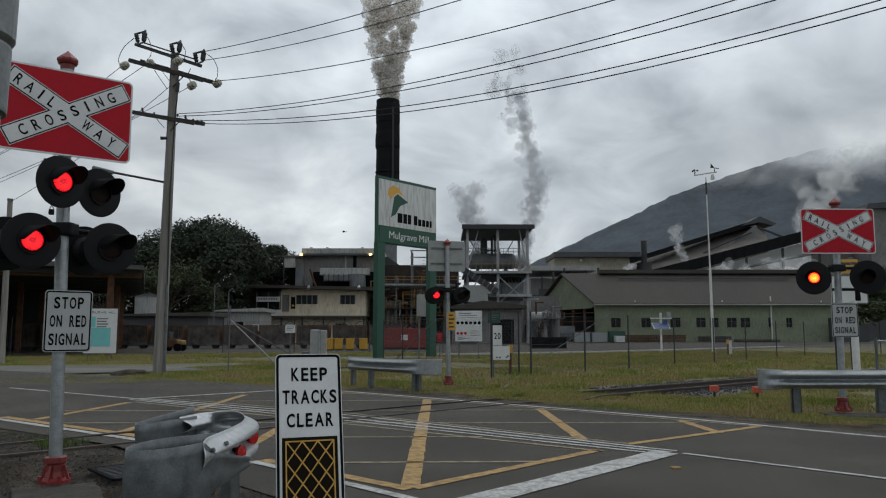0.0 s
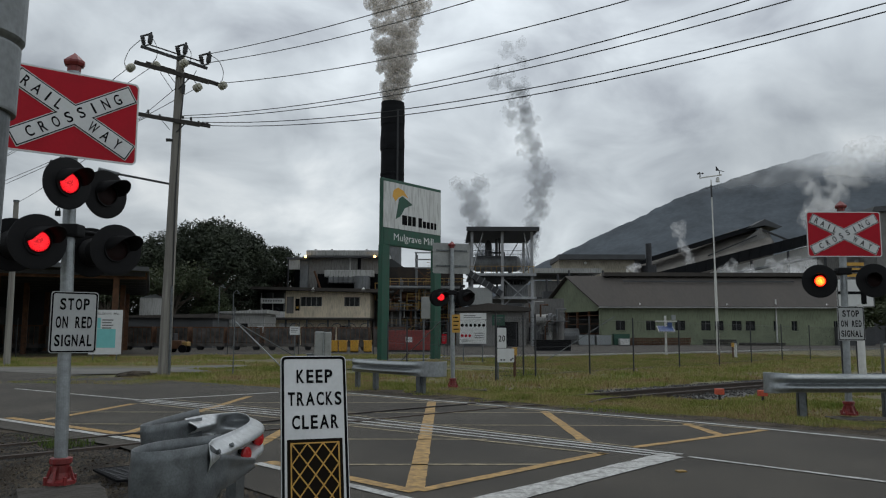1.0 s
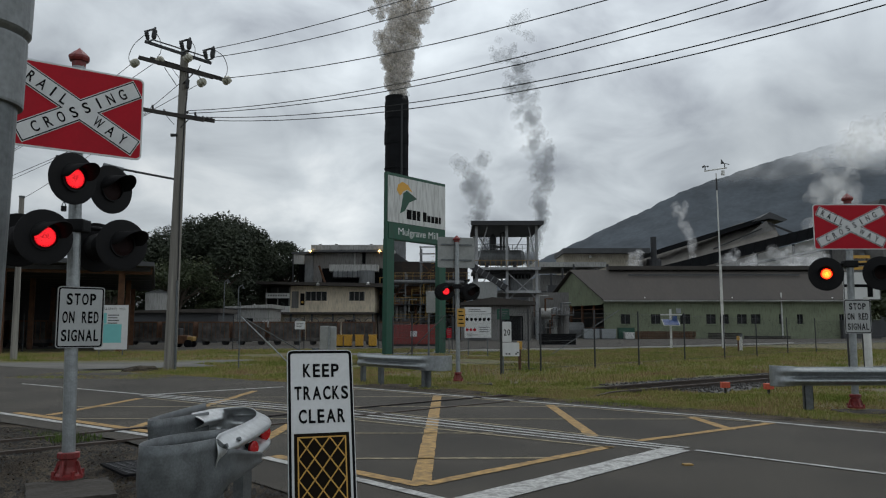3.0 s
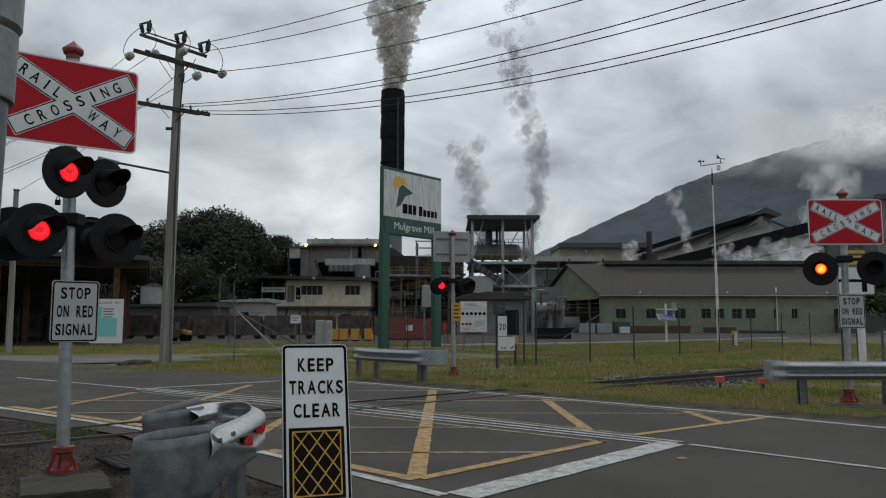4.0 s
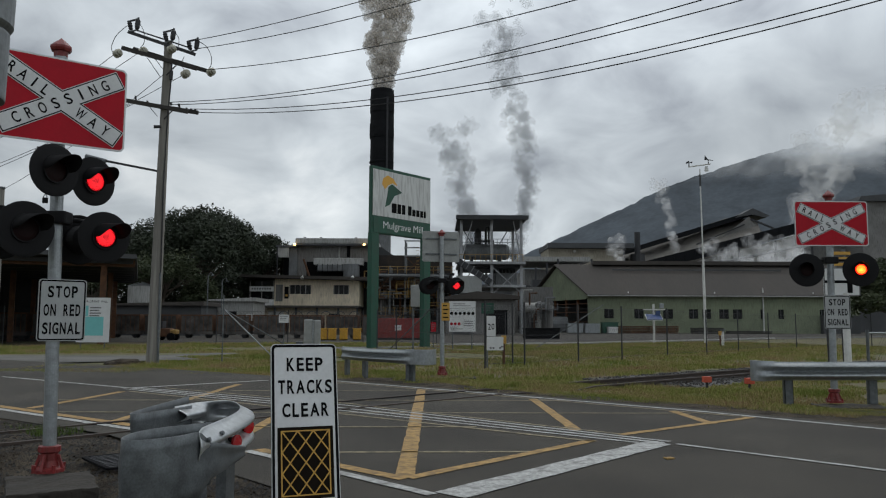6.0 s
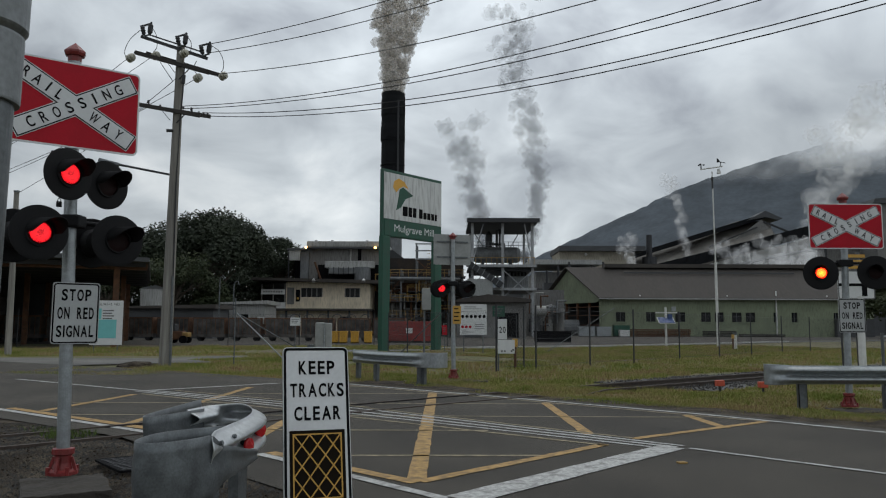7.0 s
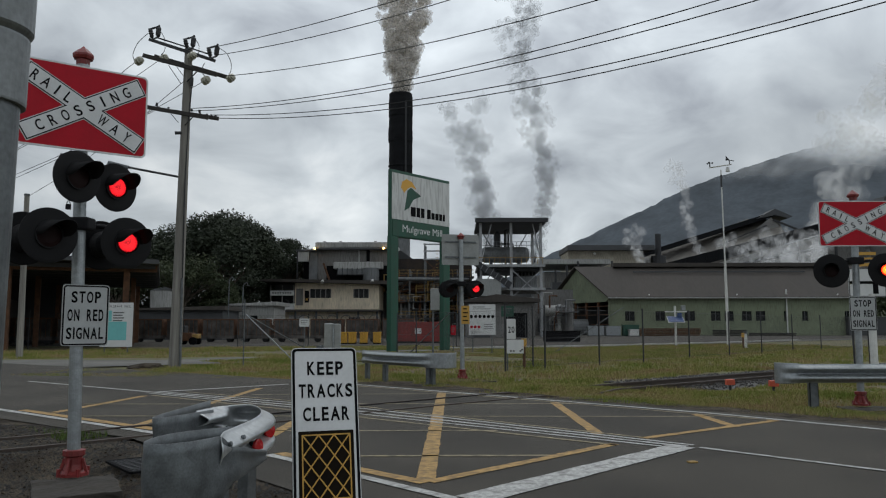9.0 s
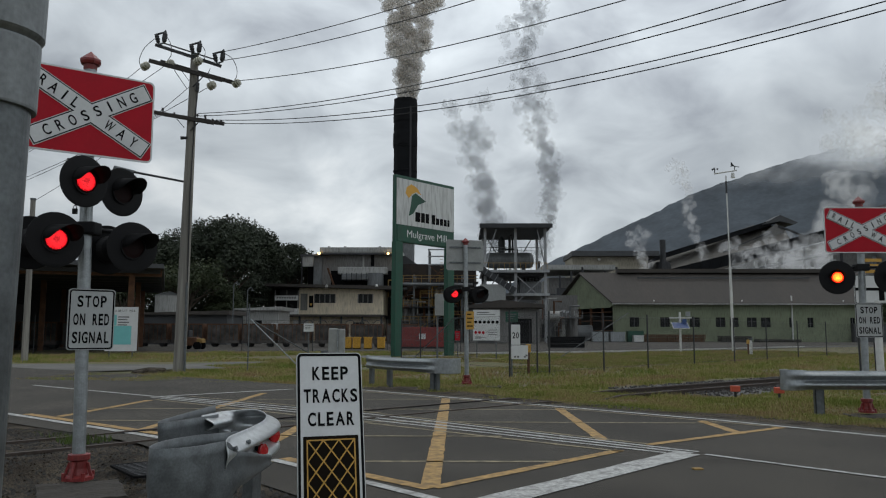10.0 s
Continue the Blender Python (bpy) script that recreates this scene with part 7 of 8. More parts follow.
# ---------------------------------------------------------------- open shed, wagons and yard clutter
def open_shed():
    t = thing("open_shed", pose(-17.6, 45, -0.05, 0, 0, 21), "dark open-sided steel shed on rusty posts", "shed")
    r = B()
    slab(r, [(-45, 5.3), (-45, 5.6), (-22, 5.75), (0, 5.35), (0, 5.1), (-22, 5.45)], 0, 26)
    part("roof", r, M["dark_sheet"], t, "dark sheet roof")
    for i in range(9):
        part("purlin", box(B(), -45, -0.2, 1 + i * 3, 1.2 + i * 3, 4.85, 5.1), M["dark_steel"], t)
    for x in (-1.8, -8.1, -15, -22, -30):
        for y in (1.6, 13, 24.5):
            part("post", box(B(), x - 0.17, x + 0.17, y - 0.17, y + 0.17, 0, 5.1), M["rust"], t, "rust-brown post")
    # walls and block are near black: the interior's shade put into their colour
    part("rear_wall", box(B(), -45, -6, 25.6, 25.9, 0, 5.3), M["dark_steel"], t, "rear wall coloured dark for the shaded inside")
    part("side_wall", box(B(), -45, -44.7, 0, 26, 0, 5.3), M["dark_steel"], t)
    part("dark_load", box(B(), -40, -11, 17, 24, 0, 3.6, 0.2), M["arm"], t, "dark block added for the shaded inside")
    part("beam", box(B(), -45, -0.1, 1.4, 1.75, 4.7, 5.1), M["rust"], t)


open_shed()


def cane_bin():
    c = thing("cane_wagon", pose(-28, 70, -0.03), "rusty wire-sided cane wagon on its siding", "rail wagon", "cane wagons")
    part("floor", box(B(), -1.45, 1.45, -0.75, 0.75, 0.34, 0.68), M["wagon"], c)
    for x in (-0.9, 0.9):
        for y in (-0.36, 0.36):
            part("wheel", rod(B(), (x, y - 0.05, 0.24), (x, y + 0.05, 0.24), 0.24, seg=14), M["dark_steel"], c)
    for y in (-0.75, 0.75):
        part("side_mesh", box(B(), -1.4, 1.4, y - 0.01, y + 0.01, 0.7, 1.98), M["wagon"], c, "grimy brown mesh side")
        for i in range(8):
            part("side_bar", box(B(), -1.42 + i * 0.4, -1.38 + i * 0.4, y - 0.04, y + 0.04, 0.6, 2.05), M["rust"], c)
        part("top_rail", box(B(), -1.45, 1.45, y - 0.05, y + 0.05, 2.0, 2.1), M["rust"], c)
    for x in (-1.42, 1.42):
        part("end_panel", box(B(), x - 0.03, x + 0.03, -0.75, 0.75, 0.6, 2.1), M["rust"], c)
    part("load", box(B(), -1.3, 1.3, -0.7, 0.7, 0.68, 1.7, 0.1), M["arm"], c)
    return c


first = cane_bin()
for i in range(1, 8):
    copy_thing(first, pose(-28 + i * 3.25, 70 + i * 0.05, -0.03))
for i in range(6):
    copy_thing(first, pose(-46 + i * 3.3, 60.0, -0.03))


def yellow_loader():
    t = thing("yellow_loader", pose(-21.0, 60, -0.05), "small orange yard loader parked by the wagons", "vehicle")
    part("body", box(B(), -0.8, 0.5, -0.5, 0.5, 0.3, 0.95, 0.08), M["rust"], t, "rusty orange body")
    part("hood", box(B(), 0.4, 0.95, -0.42, 0.42, 0.5, 0.85, 0.1), M["ochre"], t)
    part("cab", box(B(), -0.75, -0.1, -0.42, 0.42, 0.95, 1.5, 0.06), M["dark_steel"], t)
    for x in (-0.5, 0.6):
        for y in (-0.5, 0.5):
            part("wheel", rod(B(), (x, y - 0.12, 0.3), (x, y + 0.12, 0.3), 0.31, seg=16), M["ink"], t)


yellow_loader()


def drum_bin():
    t = thing("yellow_bin", pose(-9.07, 62, -0.03), "yellow plastic bulk bin on the yard", "bin", "yellow bins")
    part("body", box(B(), -0.30, 0.30, -0.30, 0.30, 0.08, 0.96, 0.06), M["yellow_bin"], t, "yellow body")
    part("rim", box(B(), -0.33, 0.33, -0.33, 0.33, 0.88, 0.97, 0.02), M["yellow_bin"], t)
    for i in range(3):
        part("rib", box(B(), -0.24 + i * 0.2, -0.19 + i * 0.2, -0.33, -0.30, 0.1, 0.88), M["yellow_bin"], t)
    part("skid", box(B(), -0.30, 0.30, -0.30, 0.30, 0.0, 0.08), M["ink"], t)
    return t


bin0 = drum_bin()
for x in (-8.36, -7.45, -6.38):
    copy_thing(bin0, pose(x, 62, -0.03))


def red_container():
    t = thing("red_container", pose(-3.3, 66, -0.03), "faded red steel container in the yard", "container")
    part("body", box(B(), -2.2, 2.2, -1.1, 1.1, 0.15, 1.8, 0.03), M["red_bin"], t, "faded red body")
    for i in range(12):
        part("rib", box(B(), -2.1 + i * 0.36, -1.98 + i * 0.36, -1.15, -1.1, 0.2, 1.75), M["red_bin"], t)
    part("print_bar", box(B(), -0.2, 0.35, -1.16, -1.15, 0.8, 1.25), M["sheet"], t, "white faded mark")
    part("skid", box(B(), -2.2, 2.2, -1.0, 1.0, 0, 0.15), M["dark_steel"], t)


red_container()


def sleeper_stack(x, y, n, rows, length, label, material="rust"):
    t = thing("timber_stack", pose(x, y, -0.03), label, "timber stack", "stacks of sleepers")
    rnd = random.Random(int(x * 10))
    for j in range(rows):
        for i in range(n):
            part("sleeper", box(B(), i * 0.32, i * 0.32 + 0.26, rnd.uniform(-0.1, 0.1), length, j * 0.24, j * 0.24 + 0.2), M[material], t, m=pose(0, 0, 0, 0, 0, rnd.uniform(-2, 2)))


sleeper_stack(27.5, 119, 17, 5, 2.2, "stack of rusty brown sleepers before the shed")
sleeper_stack(33.0, 119, 14, 5, 2.2, "stack of rusty brown sleepers before the shed")
sleeper_stack(40.0, 119, 14, 4, 2.2, "low stack of dark sleepers before the shed", "arm")
sleeper_stack(46.0, 120, 20, 2, 2.2, "low stack of dark sleepers before the shed", "arm")


def crate(x, y, w, h, material, label):
    t = thing("crate", pose(x, y, -0.03), label, "crate", "crates by the shed")
    part("body", box(B(), -w / 2, w / 2, -0.6, 0.6, 0.08, h, 0.04), M[material], t)
    part("lid", box(B(), -w / 2 - 0.05, w / 2 + 0.05, -0.65, 0.65, h, h + 0.12), M[material], t)
    part("base", box(B(), -w / 2, w / 2, -0.6, 0.6, 0, 0.08), M["dark_steel"], t)


crate(21.0, 117, 2.4, 1.4, "galv", "grey-blue crate beside the open gable")
crate(23.6, 117, 2.2, 1.4, "galv", "grey-blue crate beside the open gable")
crate(26.3, 117, 2.4, 1.6, "green", "green skip beside the shed")
crate(26.4, 115.6, 1.4, 0.9, "white_paint", "white box beside the green skip")
crate(9.5, 70, 3.2, 0.9, "ink", "dark tarpaulin-covered load in the yard")


def far_sign(x, y, z, w, h, material, label, post=True):
    t = thing("small_sign", pose(x, y, -0.05), label, "sign")
    part("panel", slab(B(), rounded(w, h, 0.02, 0, z), -0.02, 0), M[material], t)
    part("post", rod(B(), (0, 0.03, 0), (0, 0.03, z + h * 0.4), 0.03, seg=6), M["galv_old"], t)
    for i in range(3):
        part("print_bar", box(B(), -w * 0.36, w * (0.36 - 0.1 * i), -0.025, -0.021, z + h * (0.2 - 0.2 * i), z + h * (0.27 - 0.2 * i)), M["bar"], t)


far_sign(-9.4, 47.5, 1.65, 0.62, 0.5, "sheet", "small white sign on the yard fence")
far_sign(5.3, 80, 3.0, 1.3, 1.1, "green", "green assembly-point sign at the mill entrance")
far_sign(-17.0, 70, 1.9, 0.6, 0.6, "sheet", "small white sign near the wagons")


far_sign(-0.17, 40.5, 1.2, 0.26, 0.5, "red_sheet", "small red safety sign at the fence")


def yellow_bollard(x, y):
    t = thing("bollard", pose(x, y, -0.05), "short yellow-topped post on the verge", "bollard", "yellow bollards")
    part("shaft", rod(B(), (0, 0, 0), (0, 0, 0.75), 0.05, seg=10), M["rust"], t)
    part("head", box(B(), -0.08, 0.08, -0.06, 0.06, 0.72, 0.98, 0.01), M["amber"], t)


yellow_bollard(2.22, 25.6)
yellow_bollard(17.9, 48.6)


def water_tank():
    t = thing("water_tank", pose(-32.6, 85, -0.05), "pale round tank with a shallow cone roof", "tank")
    part("shell", rod(B(), (0, 0, 0), (0, 0, 5.4), 1.4, seg=24), M["roof_pale"], t, "pale streaked shell")
    part("cone_roof", rod(B(), (0, 0, 5.4), (0, 0, 5.9), 1.5, 0.1, 24), M["steel"], t)


water_tank()


def low_building(x0, x1, y, z, material, label):
    t = thing("yard_building", pose(x0, y, -0.05), label, "building")
    w = x1 - x0
    part("wall", box(B(), 0, w, 0, 6, 0, z), M[material], t)
    part("roof", slab(B(), [(-0.4, z), (-0.4, z + 0.2), (w + 0.4, z + 0.45), (w + 0.4, z)], -0.6, 6.6), M["roof_pale" if material == "roof_pale" else "roof"], t)
    # black panel on the wall, the unlit inside given as colour
    part("doorway", box(B(), w * 0.4, w * 0.6, -0.05, 0, 0, z * 0.7), M["ink"], t)


low_building(-34, -25.0, 82, 3.2, "dark_sheet", "low dark store under the trees")
# made-up block, placed to cover bright sky seen below the office
low_building(-75, 20, 135, 5.0, "dark_sheet", "long dark block closing the sky gap behind the yard")
low_building(-26.2, -21.4, 90, 3.9, "roof_pale", "low pale building beside the office")


def yard_lamp(x, y, h):
    t = thing("yard_lamp", pose(x, y, -0.05), "slim grey yard lamp post with a curved head", "street lamp", "yard lamps")
    part("post", rod(B(), (0, 0, 0), (0, 0, h), 0.07, 0.05, 8), M["galv_old"], t)
    part("arm", tube(B(), [Vector((0.45 * math.sin(a), 0, h + 0.3 * math.sin(a * 2))) for a in [i * 0.25 for i in range(7)]], 0.04, 6), M["galv_old"], t)
    part("head", box(B(), 0.35, 0.62, -0.08, 0.08, h - 0.04, h + 0.04, 0.02), M["galv_old"], t)


yard_lamp(-23.8, 80, 6.3)
yard_lamp(-33.2, 79, 6.0)
yard_lamp(-21.2, 76, 5.5)


def rail_gate():
    t = thing("field_gate", pose(12.6, 22.5, -0.06), "galvanised tube gate with chain mesh beside the track", "gate")
    for x in (0, 2.4, 4.8):
        part("post", rod(B(), (x, 0, 0), (x, 0, 1.25), 0.045, seg=8), M["galv_old"], t)
    for z in (0.15, 1.15):
        part("rail", rod(B(), (0, 0, z), (4.8, 0, z), 0.03, seg=8), M["galv"], t)
    ms = B()
    for i in range(60):
        rod(ms, (i * 0.08, 0, 0.15), (min(4.8, i * 0.08 + 0.5), 0, 1.15), 0.004, seg=3, caps=False)
    tagged(part("mesh", ms, M["galv_old"], t), kind="stuff")
    for x in (-1.0, -0.55):
        part("ladder_side", rod(B(), (x, 0.3, 0), (x + 0.1, 0.6, 3.0), 0.03, seg=6), M["dark_steel"], t)


rail_gate()


# ---------------------------------------------------------------- trees, grass, mountain
def tree(x, y, h, r, n, material, label, seed, trunk=0.45, low=0.25, flat=0.7):
    t = thing("tree", pose(x, y, -0.06), label, "tree", "trees")
    rnd = random.Random(seed)
    tb = B()
    rod(tb, (0, 0, 0), (rnd.uniform(-.3, .3), 0, h * 0.5), trunk, trunk * 0.6, 10)
    blobs = []
    for i in range(int(14 + r * 2.2)):
        a, rr = rnd.uniform(0, 6.283), r * math.sqrt(rnd.random()) * 0.8
        z = h * (low + 0.25) + (h * (0.97 - low - 0.25)) * (1 - (rr / r) ** 2) * rnd.uniform(0.55, 1.0)
        c = Vector((rr * math.cos(a), rr * math.sin(a), z))
        blobs.append((c, rnd.uniform(0.26, 0.42) * r))
        rod(tb, (0, 0, h * rnd.uniform(0.3, 0.5)), c, trunk * 0.3, 0.05, 6)
    part("trunk", tb, M["bark"], t)
    verts, faces = [], []
    for k in range(n):
        c, br = blobs[rnd.randrange(len(blobs))]
        d = Vector((rnd.gauss(0, 1), rnd.gauss(0, 1), rnd.gauss(0, 1) * flat)).normalized()
        p = c + Vector((d.x, d.y, d.z * flat)) * br * rnd.uniform(0.55, 1.08) ** 0.7
        if p.z < h * low:
            p.z = h * low + rnd.random()
        s = rnd.uniform(0.10, 0.25) * (0.7 + h / 40)
        u = Vector((rnd.gauss(0, 1), rnd.gauss(0, 1), rnd.gauss(0, 0.6))).normalized()
        w = u.cross(d).normalized() if abs(u.dot(d)) < 0.95 else Vector((1, 0, 0))
        i = len(verts)
        verts += [p - u * s, p - w * s * 0.55 + d * 0.05, p + u * s, p + w * s * 0.55 + d * 0.05]
        faces.append((i, i + 1, i + 2, i + 3))
    me = bpy.data.meshes.new("crown")
    me.from_pydata([v[:] for v in verts], [], faces)
    me.materials.append(M[material])
    ob = new("crown", me)
    ob.parent = t
    tagged(ob, "dense crown of small leaves")


tree(-31.2, 99, 16.0, 8.6, 44000, "leaf", "huge dark spreading fig-like tree behind the yard", 3, 0.9)
tree(-38.5, 101, 14.2, 6.0, 12000, "leaf", "dark broad tree behind the yard", 4, 0.7)
tree(-27.0, 122, 15.2, 6.0, 15000, "leaf", "dark broad tree beside the office", 5, 0.6)
tree(-31.5, 88, 9.6, 5.2, 7000, "leaf2", "lower green tree below the tall crowns", 6, 0.4, 0.3)
tree(-39, 88, 8.4, 5.0, 6000, "leaf2", "lower green tree below the tall crowns", 7, 0.4, 0.3)
tree(-28.0, 92, 7.4, 3.2, 6000, "leaf2", "lower green tree below the tall crowns", 16, 0.35, 0.05)
tree(-34.5, 93, 7.0, 4.2, 7000, "leaf", "dark low bushes under the tall crowns", 17, 0.35, 0.02)
tree(-31.6, 116, 12.5, 6.0, 17000, "leaf", "dark tree filling the gap beside the office", 19, 0.4, 0.02)
tree(-38.0, 112, 10.5, 6.5, 10000, "leaf", "dark tree behind the yard store", 20, 0.4, 0.02)
tree(-42, 95, 7.5, 5, 7000, "leaf", "dark low bushes under the tall crowns", 18, 0.35, 0.02)
tree(-50, 95, 10, 6.0, 6000, "leaf", "dark tree beyond the open shed", 8, 0.5)
tree(30.5, 50, 6.0, 3.6, 9000, "leaf2", "olive-green bushy tree beside the far fence", 9, 0.25, 0.05)
tree(35.5, 53, 6.6, 3.8, 7000, "leaf2", "olive-green bushy tree beside the far fence", 10, 0.25, 0.05)


def grass_patch(name, spots, n, hmin, hmax, seed, label, material):
    rnd = random.Random(seed)
    verts, faces = [], []
    for k in range(n):
        (x0, y0), (x1, y1), w = rnd.choice(spots)
        f = rnd.random()
        off = rnd.uniform(-w, w)
        L = math.hypot(x1 - x0, y1 - y0)
        x = x0 + (x1 - x0) * f - (y1 - y0) / L * off
        y = y0 + (y1 - y0) * f + (x1 - x0) / L * off
        if noise.noise((x * 0.9, y * 0.9, seed)) < -0.52:
            continue
        # little grows on the ballast, and it is thin along the bare road edge
        if x + y > 22.2 and abs(0.66 * (x - 6.5) - 0.75 * (y - 19.85)) < 1.75 + 0.5 * noise.noise((x, y, 7)):
            continue
        edge = (y - 14.87) * 0.70 + (x - 1.25) * 0.715
        if x > -2.5 and edge < 0.75 + 0.7 * noise.noise((x * 0.8, y * 0.8, 12)) and rnd.random() < 0.85:
            continue
        g = ground_height(x, y) - 0.005
        h_here = 0.55 + 0.9 * max(0.0, noise.noise((x * 0.5, y * 0.5, 4)) + 0.3)
        for j in range(3):
            a, h = rnd.uniform(0, 6.283), rnd.uniform(hmin, hmax) * h_here
            lean, bw = rnd.uniform(0.1, 0.6) * h, rnd.uniform(0.004, 0.009) * (1 + y * 0.02)
            ca, sa = math.cos(a), math.sin(a)
            px, py = x + rnd.uniform(-.04, .04), y + rnd.uniform(-.04, .04)
            i = len(verts)
            verts += [(px - sa * bw, py + ca * bw, g), (px + sa * bw, py - ca * bw, g), (px + ca * lean, py + sa * lean, g + h)]
            faces.append((i, i + 1, i + 2))
    me = bpy.data.meshes.new(name)
    me.from_pydata(verts, [], faces)
    me.materials.append(M[material])
    return tagged(new(name, me), label, "grass", kind="stuff")


grass_patch("verge_grass", [((0.6, 16.2), (6.4, 11.6), 0.55), ((-0.5, 18.5), (4.0, 17.0), 1.0), ((3.5, 15.5), (8.0, 14.5), 1.2), ((1.6, 16.2), (6.8, 18.6), 0.7), ((1.6, 16.2), (4.6, 17.8), 0.8), ((6.0, 12.2), (9.0, 11.0), 0.5), ((1.6, 15.9), (9.5, 16.6), 1.3), ((2.4, 15.0), (7.5, 12.2), 0.9), ((-1.0, 19.2), (3.5, 19.0), 1.0)], 60000, 0.02, 0.10, 21, "rough tufted grass along the road edge", "blade")
grass_patch("field_grass", [((-2, 24), (20, 30), 5.5), ((3, 19.5), (18, 25), 3.5), ((8, 36), (30, 48), 6), ((1.5, 42), (24, 58), 4.5), ((3, 34), (14, 44), 4)], 95000, 0.05, 0.17, 22, "long patchy grass between road and fence", "blade")
grass_patch("left_grass", [((-12, 22.8), (-3.5, 21.5), 1.8), ((-4.5, 23), (-1, 19.8), 1.6), ((-30, 33), (-10, 38), 2.5), ((-9, 27.5), (-2, 24.5), 2.4)], 32000, 0.04, 0.14, 23, "mown grass around the power pole", "blade")
grass_patch("yard_grass", [((-30, 36), (-12, 47), 4.0), ((-16, 48), (0, 50), 3.5), ((-9, 29), (-3, 34), 2.0), ((-8, 33), (0, 40), 3.0)], 40000, 0.06, 0.2, 25, "green rough grass before the mill yard", "blade")
grass_patch("weeds", [((-7.5, 10.9), (-4.4, 9.0), 0.5), ((-6.2, 9.2), (-5.0, 8.6), 0.4)], 2000, 0.03, 0.12, 24, "sparse green weeds on the bare soil", "weed")


def pebbles():
    bm = B()
    rnd = random.Random(31)
    verts, faces = [], []
    for k in range(42000):
        x, y = rnd.uniform(-6.5, -1.0), rnd.uniform(3.5, 10.5)
        if x + y > 5.3:
            continue
        s = rnd.choice((0.004, 0.006, 0.007, 0.009, 0.012, 0.016, 0.021))
        i = len(verts)
        zz = soil_height(x, y) - 0.002
        verts += [(x + s, y, zz), (x - s * .8, y + s * .5, zz), (x - s * .6, y - s * .7, zz), (x, y, zz + s * 0.9)]
        faces += [(i, i + 1, i + 3), (i + 1, i + 2, i + 3), (i + 2, i, i + 3)]
    me = bpy.data.meshes.new("pebbles")
    me.from_pydata(verts, [], faces)
    me.materials.append(M["gravel"])
    tagged(new("pebbles", me), "loose grit and pebbles on the bare soil", "gravel", kind="stuff")
    # crumbs of earth
    for k in range(5200):
        x, y = rnd.uniform(-6.5, -1.0), rnd.uniform(3.5, 10.5)
        if x + y > 5.2 or noise.noise((x * 1.3, y * 1.3, 9)) < -0.15:
            continue
        s = rnd.uniform(0.008, 0.03)
        m = Matrix.Translation((x, y, soil_height(x, y))) @ Euler((rnd.random(), rnd.random(), rnd.random() * 6)).to_matrix().to_4x4() @ Matrix.Diagonal((s, s * 0.8, s * 0.55, 1))
        stone(bm, m)
    tagged(part("earth_crumbs", bm, M["soil"]), "crumbs and clods of dark earth", "soil", kind="stuff")


pebbles()


def mountain():
    ridge = [(-400, 40), (100, 130), (288, 238), (484, 338), (671, 428), (859, 515), (1048, 578), (1237, 632), (1459, 690), (1800, 720), (2300, 560), (3200, 250), (4200, 60)]
    def top(x):
        for (a, p), (b, q) in zip(ridge, ridge[1:]):
            if a <= x <= b:
                t = (x - a) / (b - a)
                return p + (q - p) * t
        return 0
    bm = B()
    nx, ny = 300, 66
    rows = []
    for j in range(ny):
        y = 1650 + j * 25
        row = []
        for i in range(nx):
            x = -400 + i * 15.5
            k = max(0.0, 1 - abs(y - 2500) / 900) ** 0.85
            sp = 0.5 + 0.5 * math.sin(x * 0.012 + y * 0.004)
            h = 0.96 * top(x) * k * (1 - 0.16 * sp * (1 - k)) + 7 * noise.noise((x * 0.006, y * 0.006, 3)) * k + 4 * noise.noise((x * 0.03, y * 0.03, 7)) * k + 5 * noise.noise((x * 0.11, y * 0.11, 2)) * k
            row.append(bm.verts.new((x * y / 2500, y, max(-2, h * (y / 2500 if y < 2500 else 1)))))
        rows.append(row)
    for a, b in zip(rows, rows[1:]):
        for i in range(nx - 1):
            bm.faces.new((a[i], a[i + 1], b[i + 1], b[i]))
    tagged(part("mountain", bm, M["haze_forest"], smooth=True), "forested mountain tinted by haze, its top fading to clear", "mountain", kind="structure")


def fade_upper_slopes(m):
    """Fades the upper slopes to clear by height, in place of a cloud."""
    nt = m.node_tree
    N, L = nt.nodes.new, nt.links.new
    out = nt.nodes["Material Output"]
    tc, sep, n = N("ShaderNodeTexCoord"), N("ShaderNodeSeparateXYZ"), N("ShaderNodeTexNoise")
    L(tc.outputs["Object"], sep.inputs[0])
    L(tc.outputs["Object"], n.inputs[0])
    n.inputs["Scale"].default_value, n.inputs["Detail"].default_value = 0.005, 6
    add = N("ShaderNodeMath")
    add.operation = "MULTIPLY_ADD"
    add.inputs[1].default_value = 290
    L(n.outputs[0], add.inputs[0])
    L(sep.outputs[2], add.inputs[2])
    mr = N("ShaderNodeMapRange")
    mr.interpolation_type = "SMOOTHSTEP"
    mr.inputs[1].default_value, mr.inputs[2].default_value = 575, 795
    L(add.outputs[0], mr.inputs[0])
    mx, tr = N("ShaderNodeMixShader"), N("ShaderNodeBsdfTransparent")
    L(mr.outputs[0], mx.inputs[0])
    L(nt.nodes["Principled BSDF"].outputs[0], mx.inputs[1])
    L(tr.outputs[0], mx.inputs[2])
    L(mx.outputs[0], out.inputs[0])


fade_upper_slopes(M["haze_forest"])
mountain()


